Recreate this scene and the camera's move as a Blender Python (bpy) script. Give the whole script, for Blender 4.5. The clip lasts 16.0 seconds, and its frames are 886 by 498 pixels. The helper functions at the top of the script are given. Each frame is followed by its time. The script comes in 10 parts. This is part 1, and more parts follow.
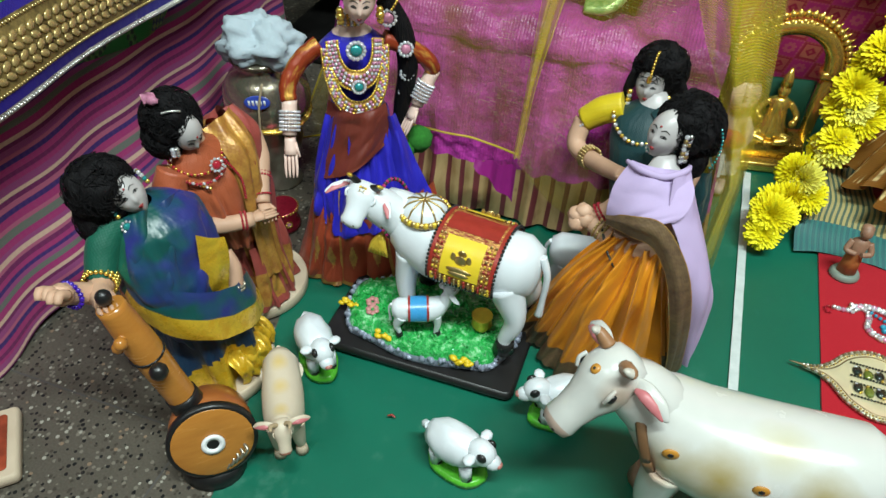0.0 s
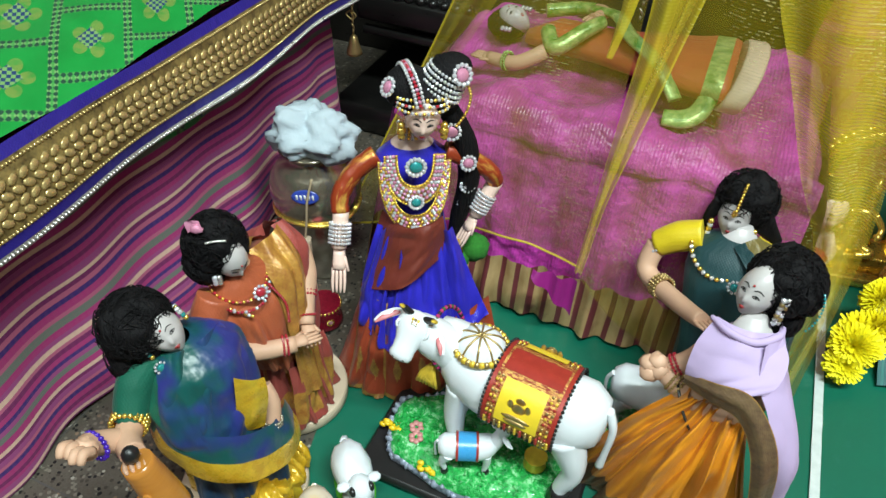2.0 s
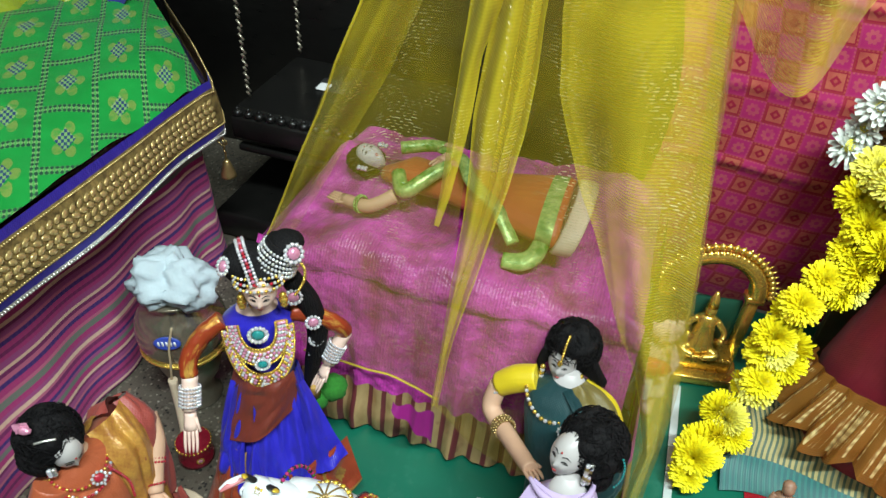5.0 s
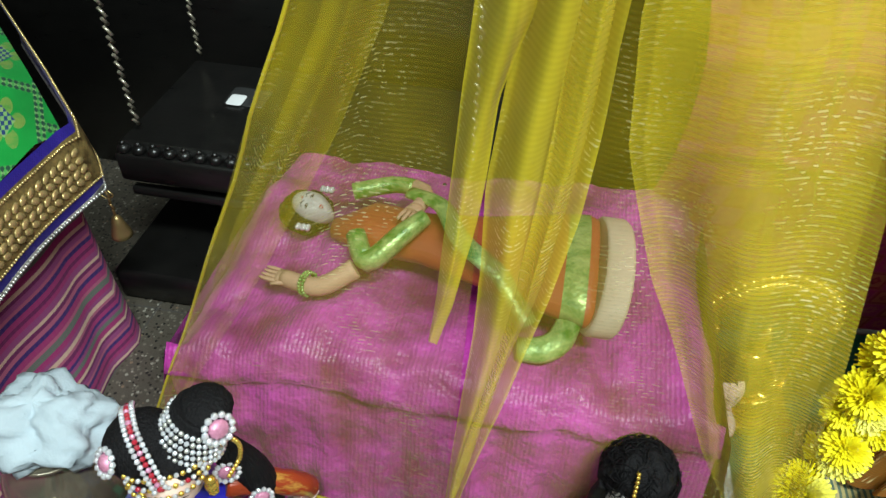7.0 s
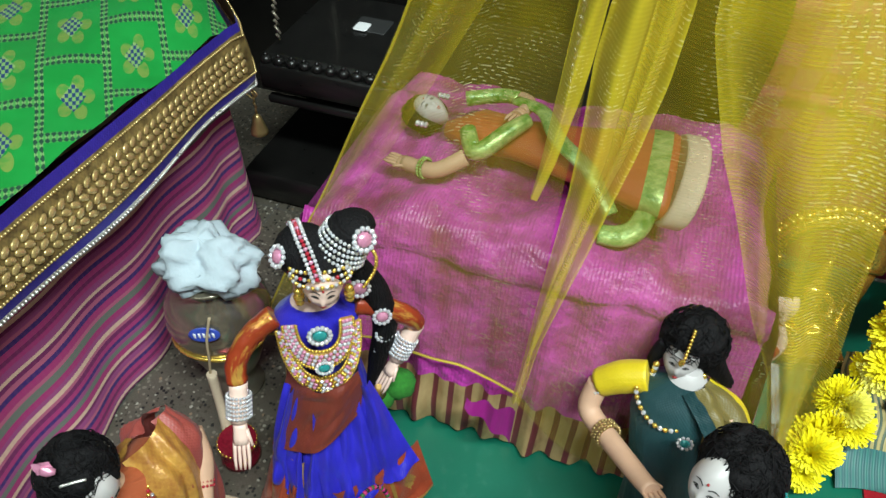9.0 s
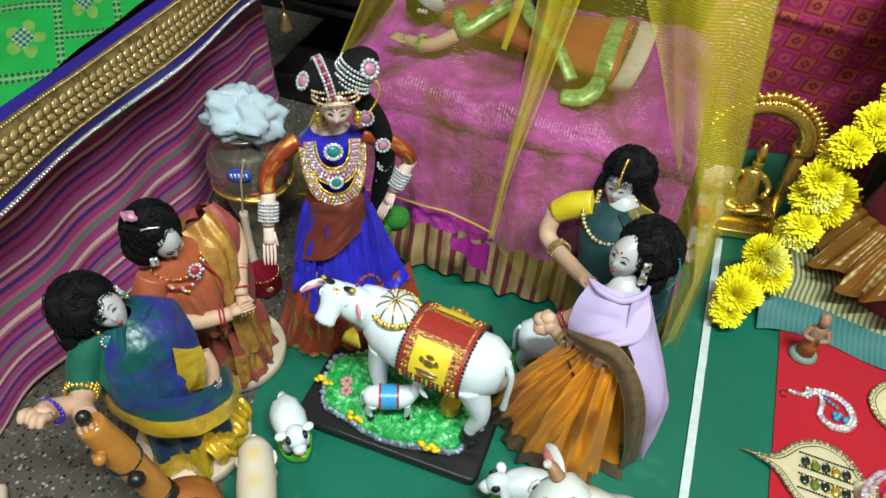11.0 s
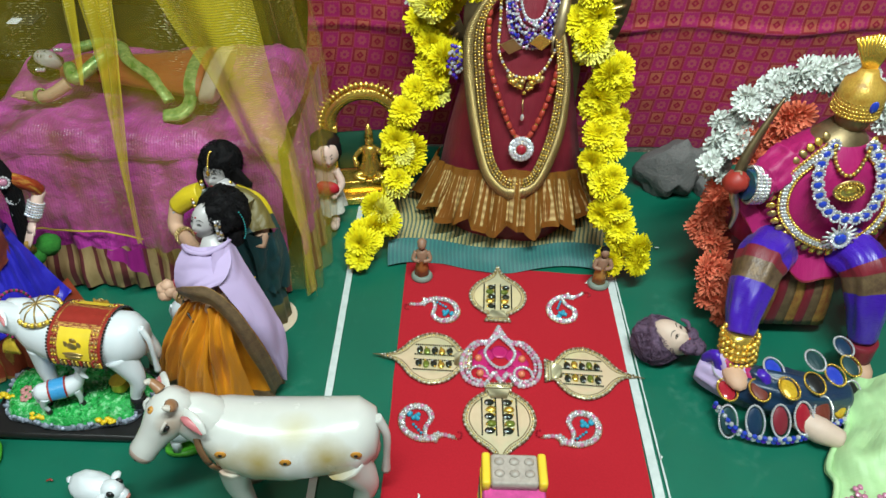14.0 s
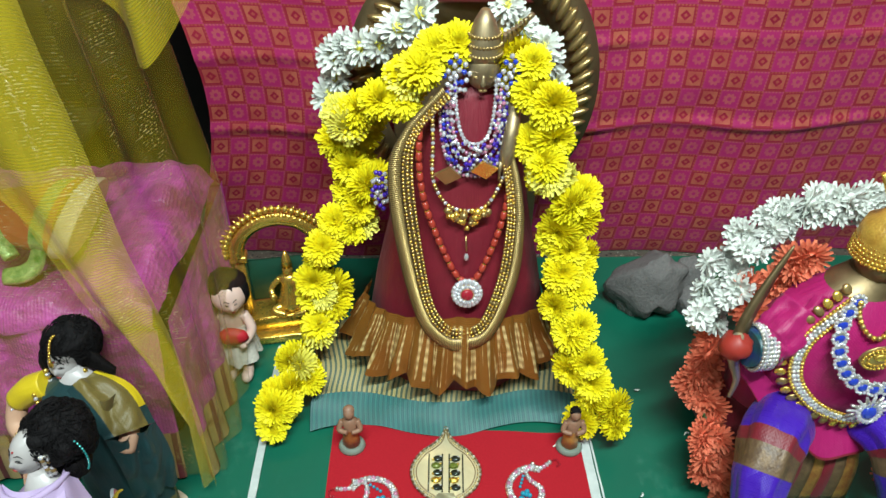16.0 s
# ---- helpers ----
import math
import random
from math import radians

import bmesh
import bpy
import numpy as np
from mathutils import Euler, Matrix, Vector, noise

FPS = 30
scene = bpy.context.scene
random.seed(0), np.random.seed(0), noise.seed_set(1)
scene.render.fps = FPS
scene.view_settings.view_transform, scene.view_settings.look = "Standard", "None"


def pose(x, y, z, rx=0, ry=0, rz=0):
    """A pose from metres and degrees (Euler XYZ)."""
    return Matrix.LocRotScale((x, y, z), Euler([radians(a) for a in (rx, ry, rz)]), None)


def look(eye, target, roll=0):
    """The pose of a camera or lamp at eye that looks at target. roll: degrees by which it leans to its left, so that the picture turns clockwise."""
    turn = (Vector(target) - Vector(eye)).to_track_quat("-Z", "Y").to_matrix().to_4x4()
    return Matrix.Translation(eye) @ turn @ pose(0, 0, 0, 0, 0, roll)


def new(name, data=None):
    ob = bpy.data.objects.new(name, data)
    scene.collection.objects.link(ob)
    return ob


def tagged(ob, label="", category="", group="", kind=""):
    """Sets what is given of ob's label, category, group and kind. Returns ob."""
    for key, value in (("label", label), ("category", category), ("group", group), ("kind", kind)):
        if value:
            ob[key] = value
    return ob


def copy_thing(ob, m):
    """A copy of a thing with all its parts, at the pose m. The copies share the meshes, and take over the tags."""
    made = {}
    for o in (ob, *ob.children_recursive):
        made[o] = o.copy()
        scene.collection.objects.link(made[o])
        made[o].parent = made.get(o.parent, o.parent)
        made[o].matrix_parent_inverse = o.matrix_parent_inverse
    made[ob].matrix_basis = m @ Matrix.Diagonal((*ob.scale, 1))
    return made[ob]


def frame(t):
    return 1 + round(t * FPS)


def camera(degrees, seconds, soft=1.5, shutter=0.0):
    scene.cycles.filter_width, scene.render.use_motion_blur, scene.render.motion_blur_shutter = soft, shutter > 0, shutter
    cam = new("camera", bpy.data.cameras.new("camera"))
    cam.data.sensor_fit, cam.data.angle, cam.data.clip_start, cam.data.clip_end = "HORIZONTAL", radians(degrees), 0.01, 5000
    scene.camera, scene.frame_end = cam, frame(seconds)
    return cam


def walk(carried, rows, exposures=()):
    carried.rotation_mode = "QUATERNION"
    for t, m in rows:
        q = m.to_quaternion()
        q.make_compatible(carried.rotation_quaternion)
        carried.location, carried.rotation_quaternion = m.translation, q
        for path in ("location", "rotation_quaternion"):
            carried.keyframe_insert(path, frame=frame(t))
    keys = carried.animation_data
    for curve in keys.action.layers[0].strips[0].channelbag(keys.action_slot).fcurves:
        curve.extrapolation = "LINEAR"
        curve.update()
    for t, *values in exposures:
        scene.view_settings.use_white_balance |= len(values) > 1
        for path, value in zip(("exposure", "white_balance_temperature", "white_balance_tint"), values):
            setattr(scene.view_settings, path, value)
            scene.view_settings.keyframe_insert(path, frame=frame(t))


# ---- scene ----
cam = camera(64.4, 16.0)
PATH = [
    (0, (0.035, 0.412, 0.654), (-0.443, 1.797, -0.708), 1.0),
    (0.5, (0.014, 0.454, 0.647), (-0.5, 1.795, -0.745), 1.0),
    (1, (-0.003, 0.497, 0.658), (-0.553, 1.824, -0.732), 2.0),
    (1.5, (-0.025, 0.521, 0.679), (-0.604, 1.866, -0.684), 2.6),
    (2, (-0.036, 0.516, 0.699), (-0.606, 1.898, -0.629), 1.9),
    (2.5, (-0.013, 0.497, 0.698), (-0.484, 1.896, -0.651), 2.1),
    (3, (0.018, 0.49, 0.702), (-0.381, 1.882, -0.677), 1.5),
    (3.5, (0.049, 0.499, 0.728), (-0.298, 1.931, -0.625), 2.5),
    (4, (0.047, 0.517, 0.767), (-0.343, 1.98, -0.54), 2.8),
    (4.5, (0.028, 0.561, 0.802), (-0.401, 2.047, -0.466), 3.1),
    (5, (0.037, 0.607, 0.831), (-0.401, 2.096, -0.431), 3.3),
    (5.2, (0.038, 0.63, 0.838), (-0.404, 2.12, -0.42), 3.9),
    (7.3, (-0.085, 0.862, 0.759), (-0.314, 2.316, -0.595), 1.4),
    (7.5, (-0.085, 0.862, 0.759), (-0.317, 2.317, -0.594), 1.1),
    (8, (-0.077, 0.832, 0.755), (-0.308, 2.272, -0.614), 2.0),
    (8.5, (-0.069, 0.763, 0.758), (-0.382, 2.183, -0.614), 1.3),
    (8.7, (-0.074, 0.738, 0.766), (-0.439, 2.142, -0.611), 1.7),
    (10.8, (0.01, 0.514, 0.775), (-0.508, 1.807, -0.66), 1.9),
    (11, (0.029, 0.496, 0.779), (-0.41, 1.82, -0.655), 3.0),
    (11.5, (0.065, 0.435, 0.79), (-0.266, 1.789, -0.644), 1.6),
    (12, (0.101, 0.399, 0.816), (-0.157, 1.814, -0.574), 1.6),
    (12.5, (0.151, 0.37, 0.824), (-0.009, 1.813, -0.552), 1.1),
    (13, (0.227, 0.344, 0.817), (0.143, 1.808, -0.543), 1.8),
    (13.5, (0.309, 0.317, 0.842), (0.26, 1.804, -0.496), 1.2),
    (14, (0.359, 0.326, 0.86), (0.348, 1.817, -0.472), 1.3),
    (14.5, (0.396, 0.362, 0.878), (0.368, 1.902, -0.398), 1.4),
    (15, (0.408, 0.44, 0.881), (0.418, 1.995, -0.376), 1.2),
    (15.5, (0.407, 0.532, 0.867), (0.507, 2.082, -0.393), 1.7),
    (16, (0.414, 0.616, 0.852), (0.479, 2.159, -0.419), 1.2),
]
walk(cam, [(t, look(eye, target, roll)) for t, eye, target, roll in PATH], [(0.0, -0.22), (1.0, -0.30), (2.0, 0.03), (2.5, 0.06), (3.0, -0.14), (3.5, -0.12), (5.0, 0.04), (7.5, 0.0), (8.5, 0.05), (11.0, -0.06), (11.5, -0.2), (12.0, -0.22), (13.0, -0.3), (14.5, -0.25), (16.0, -0.2)])

# ---- world and light ----
world = bpy.data.worlds.new("room_world")
scene.world = world
world.use_nodes = True
world.node_tree.nodes["Background"].inputs[0].default_value = (0.75, 0.85, 1.0, 1)
world.node_tree.nodes["Background"].inputs[1].default_value = 0.05


def area_lamp(name, eye, target, sx, sy, watts, colour):
    data = bpy.data.lights.new(name, "AREA")
    data.shape, data.size, data.size_y, data.energy, data.color = "RECTANGLE", sx, sy, watts, colour
    ob = new(name, data)
    ob.matrix_world = look(eye, target)
    return ob


# Key tube, out of view, inferred from the white overhead light and its shadows.
area_lamp("unseen_tube_light", (0.56, 0.32, 2.25), (0.3, 1.1, 0.0), 1.2, 0.10, 89.0, (0.85, 1.0, 0.98))
# Added fill with no known source; it lifts the left floor and cloths.
area_lamp("unseen_tube_light", (-0.9, -0.6, 2.45), (-0.2, 1.0, 0.0), 1.2, 0.10, 18.0, (0.85, 1.0, 0.98))


# ---- node helpers ----
class S:
    """A socket with arithmetic."""

    def __init__(self, tree, sock):
        self.tree, self.sock = tree, sock

    def op(self, kind, *others, clamp=False):
        n = self.tree.nodes.new("ShaderNodeMath")
        n.operation, n.use_clamp = kind, clamp
        for i, v in enumerate((self, *others)):
            if isinstance(v, S):
                self.tree.links.new(v.sock, n.inputs[i])
            else:
                n.inputs[i].default_value = v
        return S(self.tree, n.outputs[0])

    def __add__(self, o): return self.op("ADD", o)
    def __sub__(self, o): return self.op("SUBTRACT", o)
    def __mul__(self, o): return self.op("MULTIPLY", o)
    def __truediv__(self, o): return self.op("DIVIDE", o)
    def __gt__(self, o): return self.op("GREATER_THAN", o)
    def __lt__(self, o): return self.op("LESS_THAN", o)
    def fract(self): return self.op("FRACT")
    def floor(self): return self.op("FLOOR")
    def sin(self): return self.op("SINE")
    def abs(self): return self.op("ABSOLUTE")
    def sqrt(self): return self.op("SQRT")
    def max(self, o): return self.op("MAXIMUM", o)
    def min(self, o): return self.op("MINIMUM", o)
    def mod(self, o): return self.op("FLOORED_MODULO", o)
    def inv(self): return (self * -1.0) + 1.0
    def atan(self, o): return self.op("ARCTAN2", o)


class Mat:
    """A material under construction: coordinates, noises, mixes and the final surface."""

    def __init__(self, name):
        self.mat = bpy.data.materials.new(name)
        self.mat.use_nodes = True
        self.tree = self.mat.node_tree
        self.bsdf = self.tree.nodes["Principled BSDF"]
        self.tc = self.tree.nodes.new("ShaderNodeTexCoord")

    def coord(self, kind="Object", scale=(1, 1, 1), rot=(0, 0, 0)):
        n = self.tree.nodes.new("ShaderNodeMapping")
        n.inputs["Scale"].default_value, n.inputs["Rotation"].default_value = scale, rot
        self.tree.links.new(self.tc.outputs[kind], n.inputs[0])
        return n.outputs[0]

    def xyz(self, kind="UV", scale=(1, 1, 1), rot=(0, 0, 0)):
        n = self.tree.nodes.new("ShaderNodeSeparateXYZ")
        self.tree.links.new(self.coord(kind, scale, rot), n.inputs[0])
        return [S(self.tree, n.outputs[i]) for i in range(3)]

    def noise(self, scale, detail=3, kind="Object", stretch=(1, 1, 1), rough=0.55):
        n = self.tree.nodes.new("ShaderNodeTexNoise")
        n.inputs["Scale"].default_value, n.inputs["Detail"].default_value, n.inputs["Roughness"].default_value = scale, detail, rough
        self.tree.links.new(self.coord(kind, stretch), n.inputs["Vector"])
        return S(self.tree, n.outputs[0])

    def cells(self, scale, out="Distance", kind="Object", stretch=(1, 1, 1), feature="F1"):
        n = self.tree.nodes.new("ShaderNodeTexVoronoi")
        n.feature = feature
        n.inputs["Scale"].default_value = scale
        self.tree.links.new(self.coord(kind, stretch), n.inputs["Vector"])
        return S(self.tree, n.outputs[out])

    def ramp(self, fac, stops, mode="LINEAR"):
        n = self.tree.nodes.new("ShaderNodeValToRGB")
        n.color_ramp.interpolation = mode
        el = n.color_ramp.elements
        while len(el) < len(stops):
            el.new(0.5)
        for e, (p, c) in zip(el, stops):
            e.position, e.color = p, (*c, 1) if len(c) == 3 else c
        self.tree.links.new(fac.sock, n.inputs[0])
        return S(self.tree, n.outputs[0])

    def mix(self, fac, a, b):
        n = self.tree.nodes.new("ShaderNodeMix")
        n.data_type = "RGBA"
        for i, v in ((0, fac), (6, a), (7, b)):
            if isinstance(v, S):
                self.tree.links.new(v.sock, n.inputs[i])
            else:
                n.inputs[i].default_value = (*v, 1) if i else v
        return S(self.tree, n.outputs[2])

    def set(self, **values):
        for key, v in values.items():
            sock = self.bsdf.inputs[{"color": "Base Color", "rough": "Roughness", "metal": "Metallic", "sheen": "Sheen Weight", "alpha": "Alpha",
                                     "coat": "Coat Weight", "trans": "Transmission Weight", "spec": "Specular IOR Level", "sub": "Subsurface Weight",
                                     "sheencol": "Sheen Tint", "aniso": "Anisotropic"}[key]]
            if isinstance(v, S):
                self.tree.links.new(v.sock, sock)
            else:
                sock.default_value = (*v, 1) if isinstance(v, tuple) else v
        return self

    def bump(self, height, strength=0.3, distance=0.001):
        n = self.tree.nodes.new("ShaderNodeBump")
        n.inputs["Strength"].default_value, n.inputs["Distance"].default_value = strength, distance
        self.tree.links.new(height.sock, n.inputs["Height"])
        self.tree.links.new(n.outputs[0], self.bsdf.inputs["Normal"])
        return self


def mul(c, k):
    return tuple(min(1.0, v * k) for v in c)


def plain(name, c, rough=0.5, metal=0.0, vary=0.18, scale=40, bump=0.15, fine=600, coat=0.0, spec=0.5, sub=0.0):
    m = Mat(name)
    n = m.noise(scale, 4)
    m.set(color=m.mix(n, mul(c, 1 - vary), mul(c, 1 + vary)), rough=m.noise(scale * 3, 2) * 0.2 + (rough - 0.1), metal=metal, coat=coat, spec=spec, sub=sub)
    return m.bump(m.noise(fine, 2) + n, bump, 0.0006).mat


def silk(name, c, c2=None, rough=0.50, sheen=0.05, thread=900, vary=0.3):
    """Woven silk or cotton: two thread colours, soft folds of tone, fine weave."""
    m = Mat(name)
    u, v, _ = m.xyz("UV")
    warp, weft = (u * (thread * 2)).sin(), (v * (thread * 2)).sin()
    n = m.noise(22, 3)
    slub = m.noise(60, 2, "UV", (1, 14, 1))
    col = m.mix(n, mul(c, 1 - vary), mul(c2 or c, 1 + vary))
    col = m.mix(slub * 0.35, col, mul(c2 or c, 1.35))
    m.set(color=col, rough=slub * 0.2 + (rough - 0.1), sheen=sheen)
    return m.bump(warp * weft * 0.06 + m.noise(45, 3, "UV", (2.2, 0.5, 1)) * 1.6 + m.noise(18, 3) * 1.5, 0.5, 0.0022).mat


def zari(name, c=(0.55, 0.33, 0.07), dark=(0.22, 0.08, 0.02), metal=0.65, rough=0.33, lines=260, blotch=0.0, bc=(0.3, 0.04, 0.03)):
    """Gold thread border: ribs, small repeats and broken highlights painted into the colour by noise."""
    m = Mat(name)
    u, v, _ = m.xyz("UV")
    rib = (u * (lines * 6.28)).sin() * 0.5 + 0.5
    rep = ((u * 1400).sin() * (v * 1100).sin()) * 0.5 + 0.5
    n = m.noise(75, 4, rough=0.65)
    fac = ((n - 0.38) * 2.6 + rep * 0.15 + rib * 0.1)
    col = m.mix(fac.op("MULTIPLY", 1.0, clamp=True), dark, c)
    if blotch:
        col = m.mix(m.noise(38, 2, "UV", (1, 0.35, 1)) > blotch, col, bc)
    m.set(color=col, rough=n * 0.25 + (rough - 0.1), metal=fac.op("MULTIPLY", metal, clamp=True))
    return m.bump(rib * 0.1 + rep * 0.12 + n * 1.5, 0.5, 0.0016).mat


# ---- materials ----
def terrazzo():
    m = Mat("terrazzo_floor")
    small, big = m.cells(210, "Color"), m.cells(210)
    r = m.tree.nodes.new("ShaderNodeSeparateColor")
    m.tree.links.new(small.sock, r.inputs[0])
    pick, tint = S(m.tree, r.outputs[0]), S(m.tree, r.outputs[1])
    base = m.mix(m.noise(9, 4), (0.036, 0.030, 0.023), (0.074, 0.063, 0.048))
    base = m.mix(m.noise(420, 3), (0.125, 0.108, 0.085), base)
    chip = m.ramp(pick, [(0, (0.010, 0.010, 0.010)), (0.16, (0.055, 0.045, 0.035)), (0.32, (0.17, 0.15, 0.12)), (0.80, (0.33, 0.31, 0.26)), (0.93, (0.22, 0.15, 0.10))], "CONSTANT")
    inside = ((big < 0.45) * ((pick < 0.3) + (tint > 0.62))).min(1.0)
    grout_u, grout_v, _ = m.xyz("Object", (4.0, 4.0, 4.0))
    line = ((grout_u + 0.4).fract() < 0.008).max((grout_v + 0.15).fract() < 0.008)
    col = m.mix(inside, base, chip)
    m.set(color=m.mix(line, col, (0.08, 0.075, 0.07)), rough=m.noise(30, 3) * 0.25 + 0.28, spec=0.45)
    return m.bump(inside * 0.3 + m.noise(300, 2), 0.12, 0.0005).mat


def vinyl():
    m = Mat("green_vinyl_sheet")
    n, dust = m.noise(7, 5), m.noise(55, 6, rough=0.7)
    col = m.mix(n, (0.002, 0.092, 0.056), (0.004, 0.145, 0.086))
    smear = m.ramp(m.noise(5, 5, stretch=(1.8, 0.5, 1)) * dust, [(0.30, (0, 0, 0)), (0.5, (1, 1, 1))])
    col = m.mix(smear * 0.30, col, (0.09, 0.26, 0.19))
    m.set(color=col, rough=smear * 0.25 + (dust * 0.12 + 0.33), spec=0.5)
    return m.bump(m.noise(3.5, 2) * 2.0 + m.noise(700, 2) * 0.12, 0.25, 0.004).mat


def red_felt():
    m = Mat("red_felt")
    n = m.noise(350, 3)
    m.set(color=m.mix(n, (0.33, 0.006, 0.014), (0.47, 0.012, 0.024)), rough=0.9, sheen=0.15, spec=0.2)
    return m.bump(n + m.noise(1800, 2), 0.4, 0.0006).mat


def tape():
    m = Mat("white_tape")
    n = m.noise(60, 5, rough=0.7)
    m.set(color=m.mix(n, (0.35, 0.42, 0.40), (0.72, 0.76, 0.75)), rough=0.45)
    return m.bump(n, 0.2, 0.0006).mat


def striped_cloth():
    """Hand-woven cloth of many narrow bands across v."""
    m = Mat("striped_cotton_cloth")
    u, v, _ = m.xyz("UV")
    w = (v + m.noise(3, 2, "UV") * 0.004) / 0.165
    pink, rose, navy, plum, cream, sage, mauve = (0.44, 0.035, 0.19), (0.54, 0.13, 0.24), (0.035, 0.018, 0.18), (0.19, 0.016, 0.12), (0.78, 0.54, 0.40), (0.15, 0.20, 0.16), (0.36, 0.07, 0.24)
    order = [pink, mauve, cream, plum, rose, navy, pink, rose, sage, pink, mauve, cream, rose, plum, pink, navy, mauve, sage, pink, cream, plum, mauve, rose, navy, pink, plum]
    edges = [0, .035, .085, .11, .145, .185, .225, .28, .31, .37, .42, .455, .495, .52, .56, .60, .63, .665, .71, .76, .79, .82, .86, .89, .925, .965]
    col = m.ramp(w.fract(), list(zip(edges, order)), "CONSTANT")
    weft = (u * 800).sin() * 0.5 + 0.5
    slub = m.noise(120, 3, "UV", (6, 1, 1))
    col = m.mix(slub * 0.35 + weft * 0.15, col, m.mix(0.5, col, (0.34, 0.15, 0.2)))
    m.set(color=col, rough=0.8, sheen=0.03, spec=0.25)
    return m.bump(weft * 0.5 + (v * 2200).sin() * 0.5 + slub * 2, 0.35, 0.0008).mat


def green_brocade():
    """Green silk with a lattice of dark dots and gold and blue flower motifs."""
    m = Mat("green_brocade_silk")
    u, v, _ = m.xyz("UV", (1 / 0.105, 1 / 0.105, 1), (0, 0, 0.5))
    row = v.floor()
    fu, fv = (u + row * 0.5).fract() - 0.5, v.fract() - 0.5
    r, a = (fu * fu + fv * fv).sqrt(), fv.atan(fu)
    petal = (r < ((a * 2.5 + 0.6).sin().abs().sqrt() * 0.24 + 0.06)) * (r > 0.13) * ((a * 2.5 + 0.6).sin().abs() > 0.30)
    heart = ((fu + 0.02).abs() + (fv + 0.03).abs()) < 0.19
    check = ((u * 60).sin() * (v * 60).sin()) > 0.0
    edge = (fu.abs() > 0.435).max(fv.abs() > 0.435)
    dots = edge * (((u * 12).fract() - 0.5).abs() + ((v * 12).fract() - 0.5).abs() < 0.46)
    n = m.noise(25, 3)
    col = m.mix(n, (0.003, 0.17, 0.022), (0.006, 0.32, 0.050))
    worn = m.ramp(m.noise(90, 3), [(0.30, (0.25, 0.25, 0.25)), (0.55, (1, 1, 1))])
    col = m.mix(edge * 0.25, col, (0.20, 0.40, 0.12))
    col = m.mix(petal * worn * 0.62, col, (0.24, 0.27, 0.055))
    col = m.mix(heart * 0.5, col, (0.34, 0.44, 0.18))
    col = m.mix(heart * check * 0.95, col, (0.008, 0.03, 0.13))
    pale = edge * (((u * 12 + 0.5).fract() - 0.5).abs() + ((v * 12).fract() - 0.5).abs() < 0.40)
    col = m.mix(pale * 0.30, col, (0.40, 0.46, 0.24))
    col = m.mix(dots * 0.9, col, (0.008, 0.035, 0.03))
    m.set(color=col, rough=n * 0.2 + 0.32, sheen=0.05)
    return m.bump((u * 900).sin() * (v * 900).sin() + petal, 0.2, 0.0005).mat


def red_brocade():
    """Crimson backdrop silk with a check of outlined squares and small lozenges."""
    m = Mat("crimson_brocade_silk")
    u, v, _ = m.xyz("UV", (1 / 0.0325, 1 / 0.0325, 1))
    odd = (u.floor() + v.floor()).mod(2.0) > 0.5
    fu, fv = (u.fract() - 0.5).abs(), (v.fract() - 0.5).abs()
    box = fu.max(fv)
    loz = (fu + fv) < 0.25
    eye = (fu + fv) < 0.10
    a = (box < 0.36) * (loz * -1.0 + 1.0) + eye * 0.7
    r2, an = (fu * fu + fv * fv).sqrt(), fv.atan(fu)
    b = (r2 < ((an * 4.0).sin().abs() * 0.10 + 0.22)) * (r2 > 0.10) * 0.7
    gold = a * odd * 0.9 + b * odd.inv() * 0.8
    dash = ((u * 6.0).fract() > 0.5) * ((v * 6.0).fract() > 0.5)
    lines = (box > 0.42) * (dash * 0.5 + 0.15)
    n = m.noise(14, 3)
    ground = m.mix(odd, m.mix(n, (0.36, 0.012, 0.10), (0.46, 0.025, 0.15)), m.mix(n, (0.27, 0.008, 0.03), (0.35, 0.014, 0.045)))
    worn = m.ramp(m.noise(40, 3), [(0.3, (0.45, 0.45, 0.45)), (0.6, (1, 1, 1))])
    col = m.mix((gold + lines).min(1.0) * worn * 0.72, ground, (0.56, 0.17, 0.09))
    m.set(color=col, rough=n * 0.2 + 0.5, sheen=0.05, spec=0.3)
    return m.bump((u * 90).sin() * (v * 90).sin() + gold + m.noise(60, 2), 0.25, 0.0006).mat


def barred_hem():
    """Hem of upright cream-gold bars parted by maroon, the weave broken here and there."""
    m = Mat("barred_gold_hem")
    u, v, _ = m.xyz("UV")
    w = u + m.noise(5, 2, "UV") * 0.010
    bar = (w / 0.0215).fract() > 0.34
    n = m.noise(70, 4, "UV", (1, 0.3, 1), 0.65)
    gold = m.mix(n, (0.30, 0.15, 0.045), (0.66, 0.47, 0.24))
    col = m.mix(bar * m.ramp(m.noise(24, 3), [(0.28, (0.2, 0.2, 0.2)), (0.42, (1, 1, 1))]), (0.15, 0.030, 0.035), gold)
    m.set(color=col, rough=n * 0.2 + 0.38, metal=bar * 0.25)
    return m.bump(bar * 0.4 + n, 0.4, 0.0012).mat


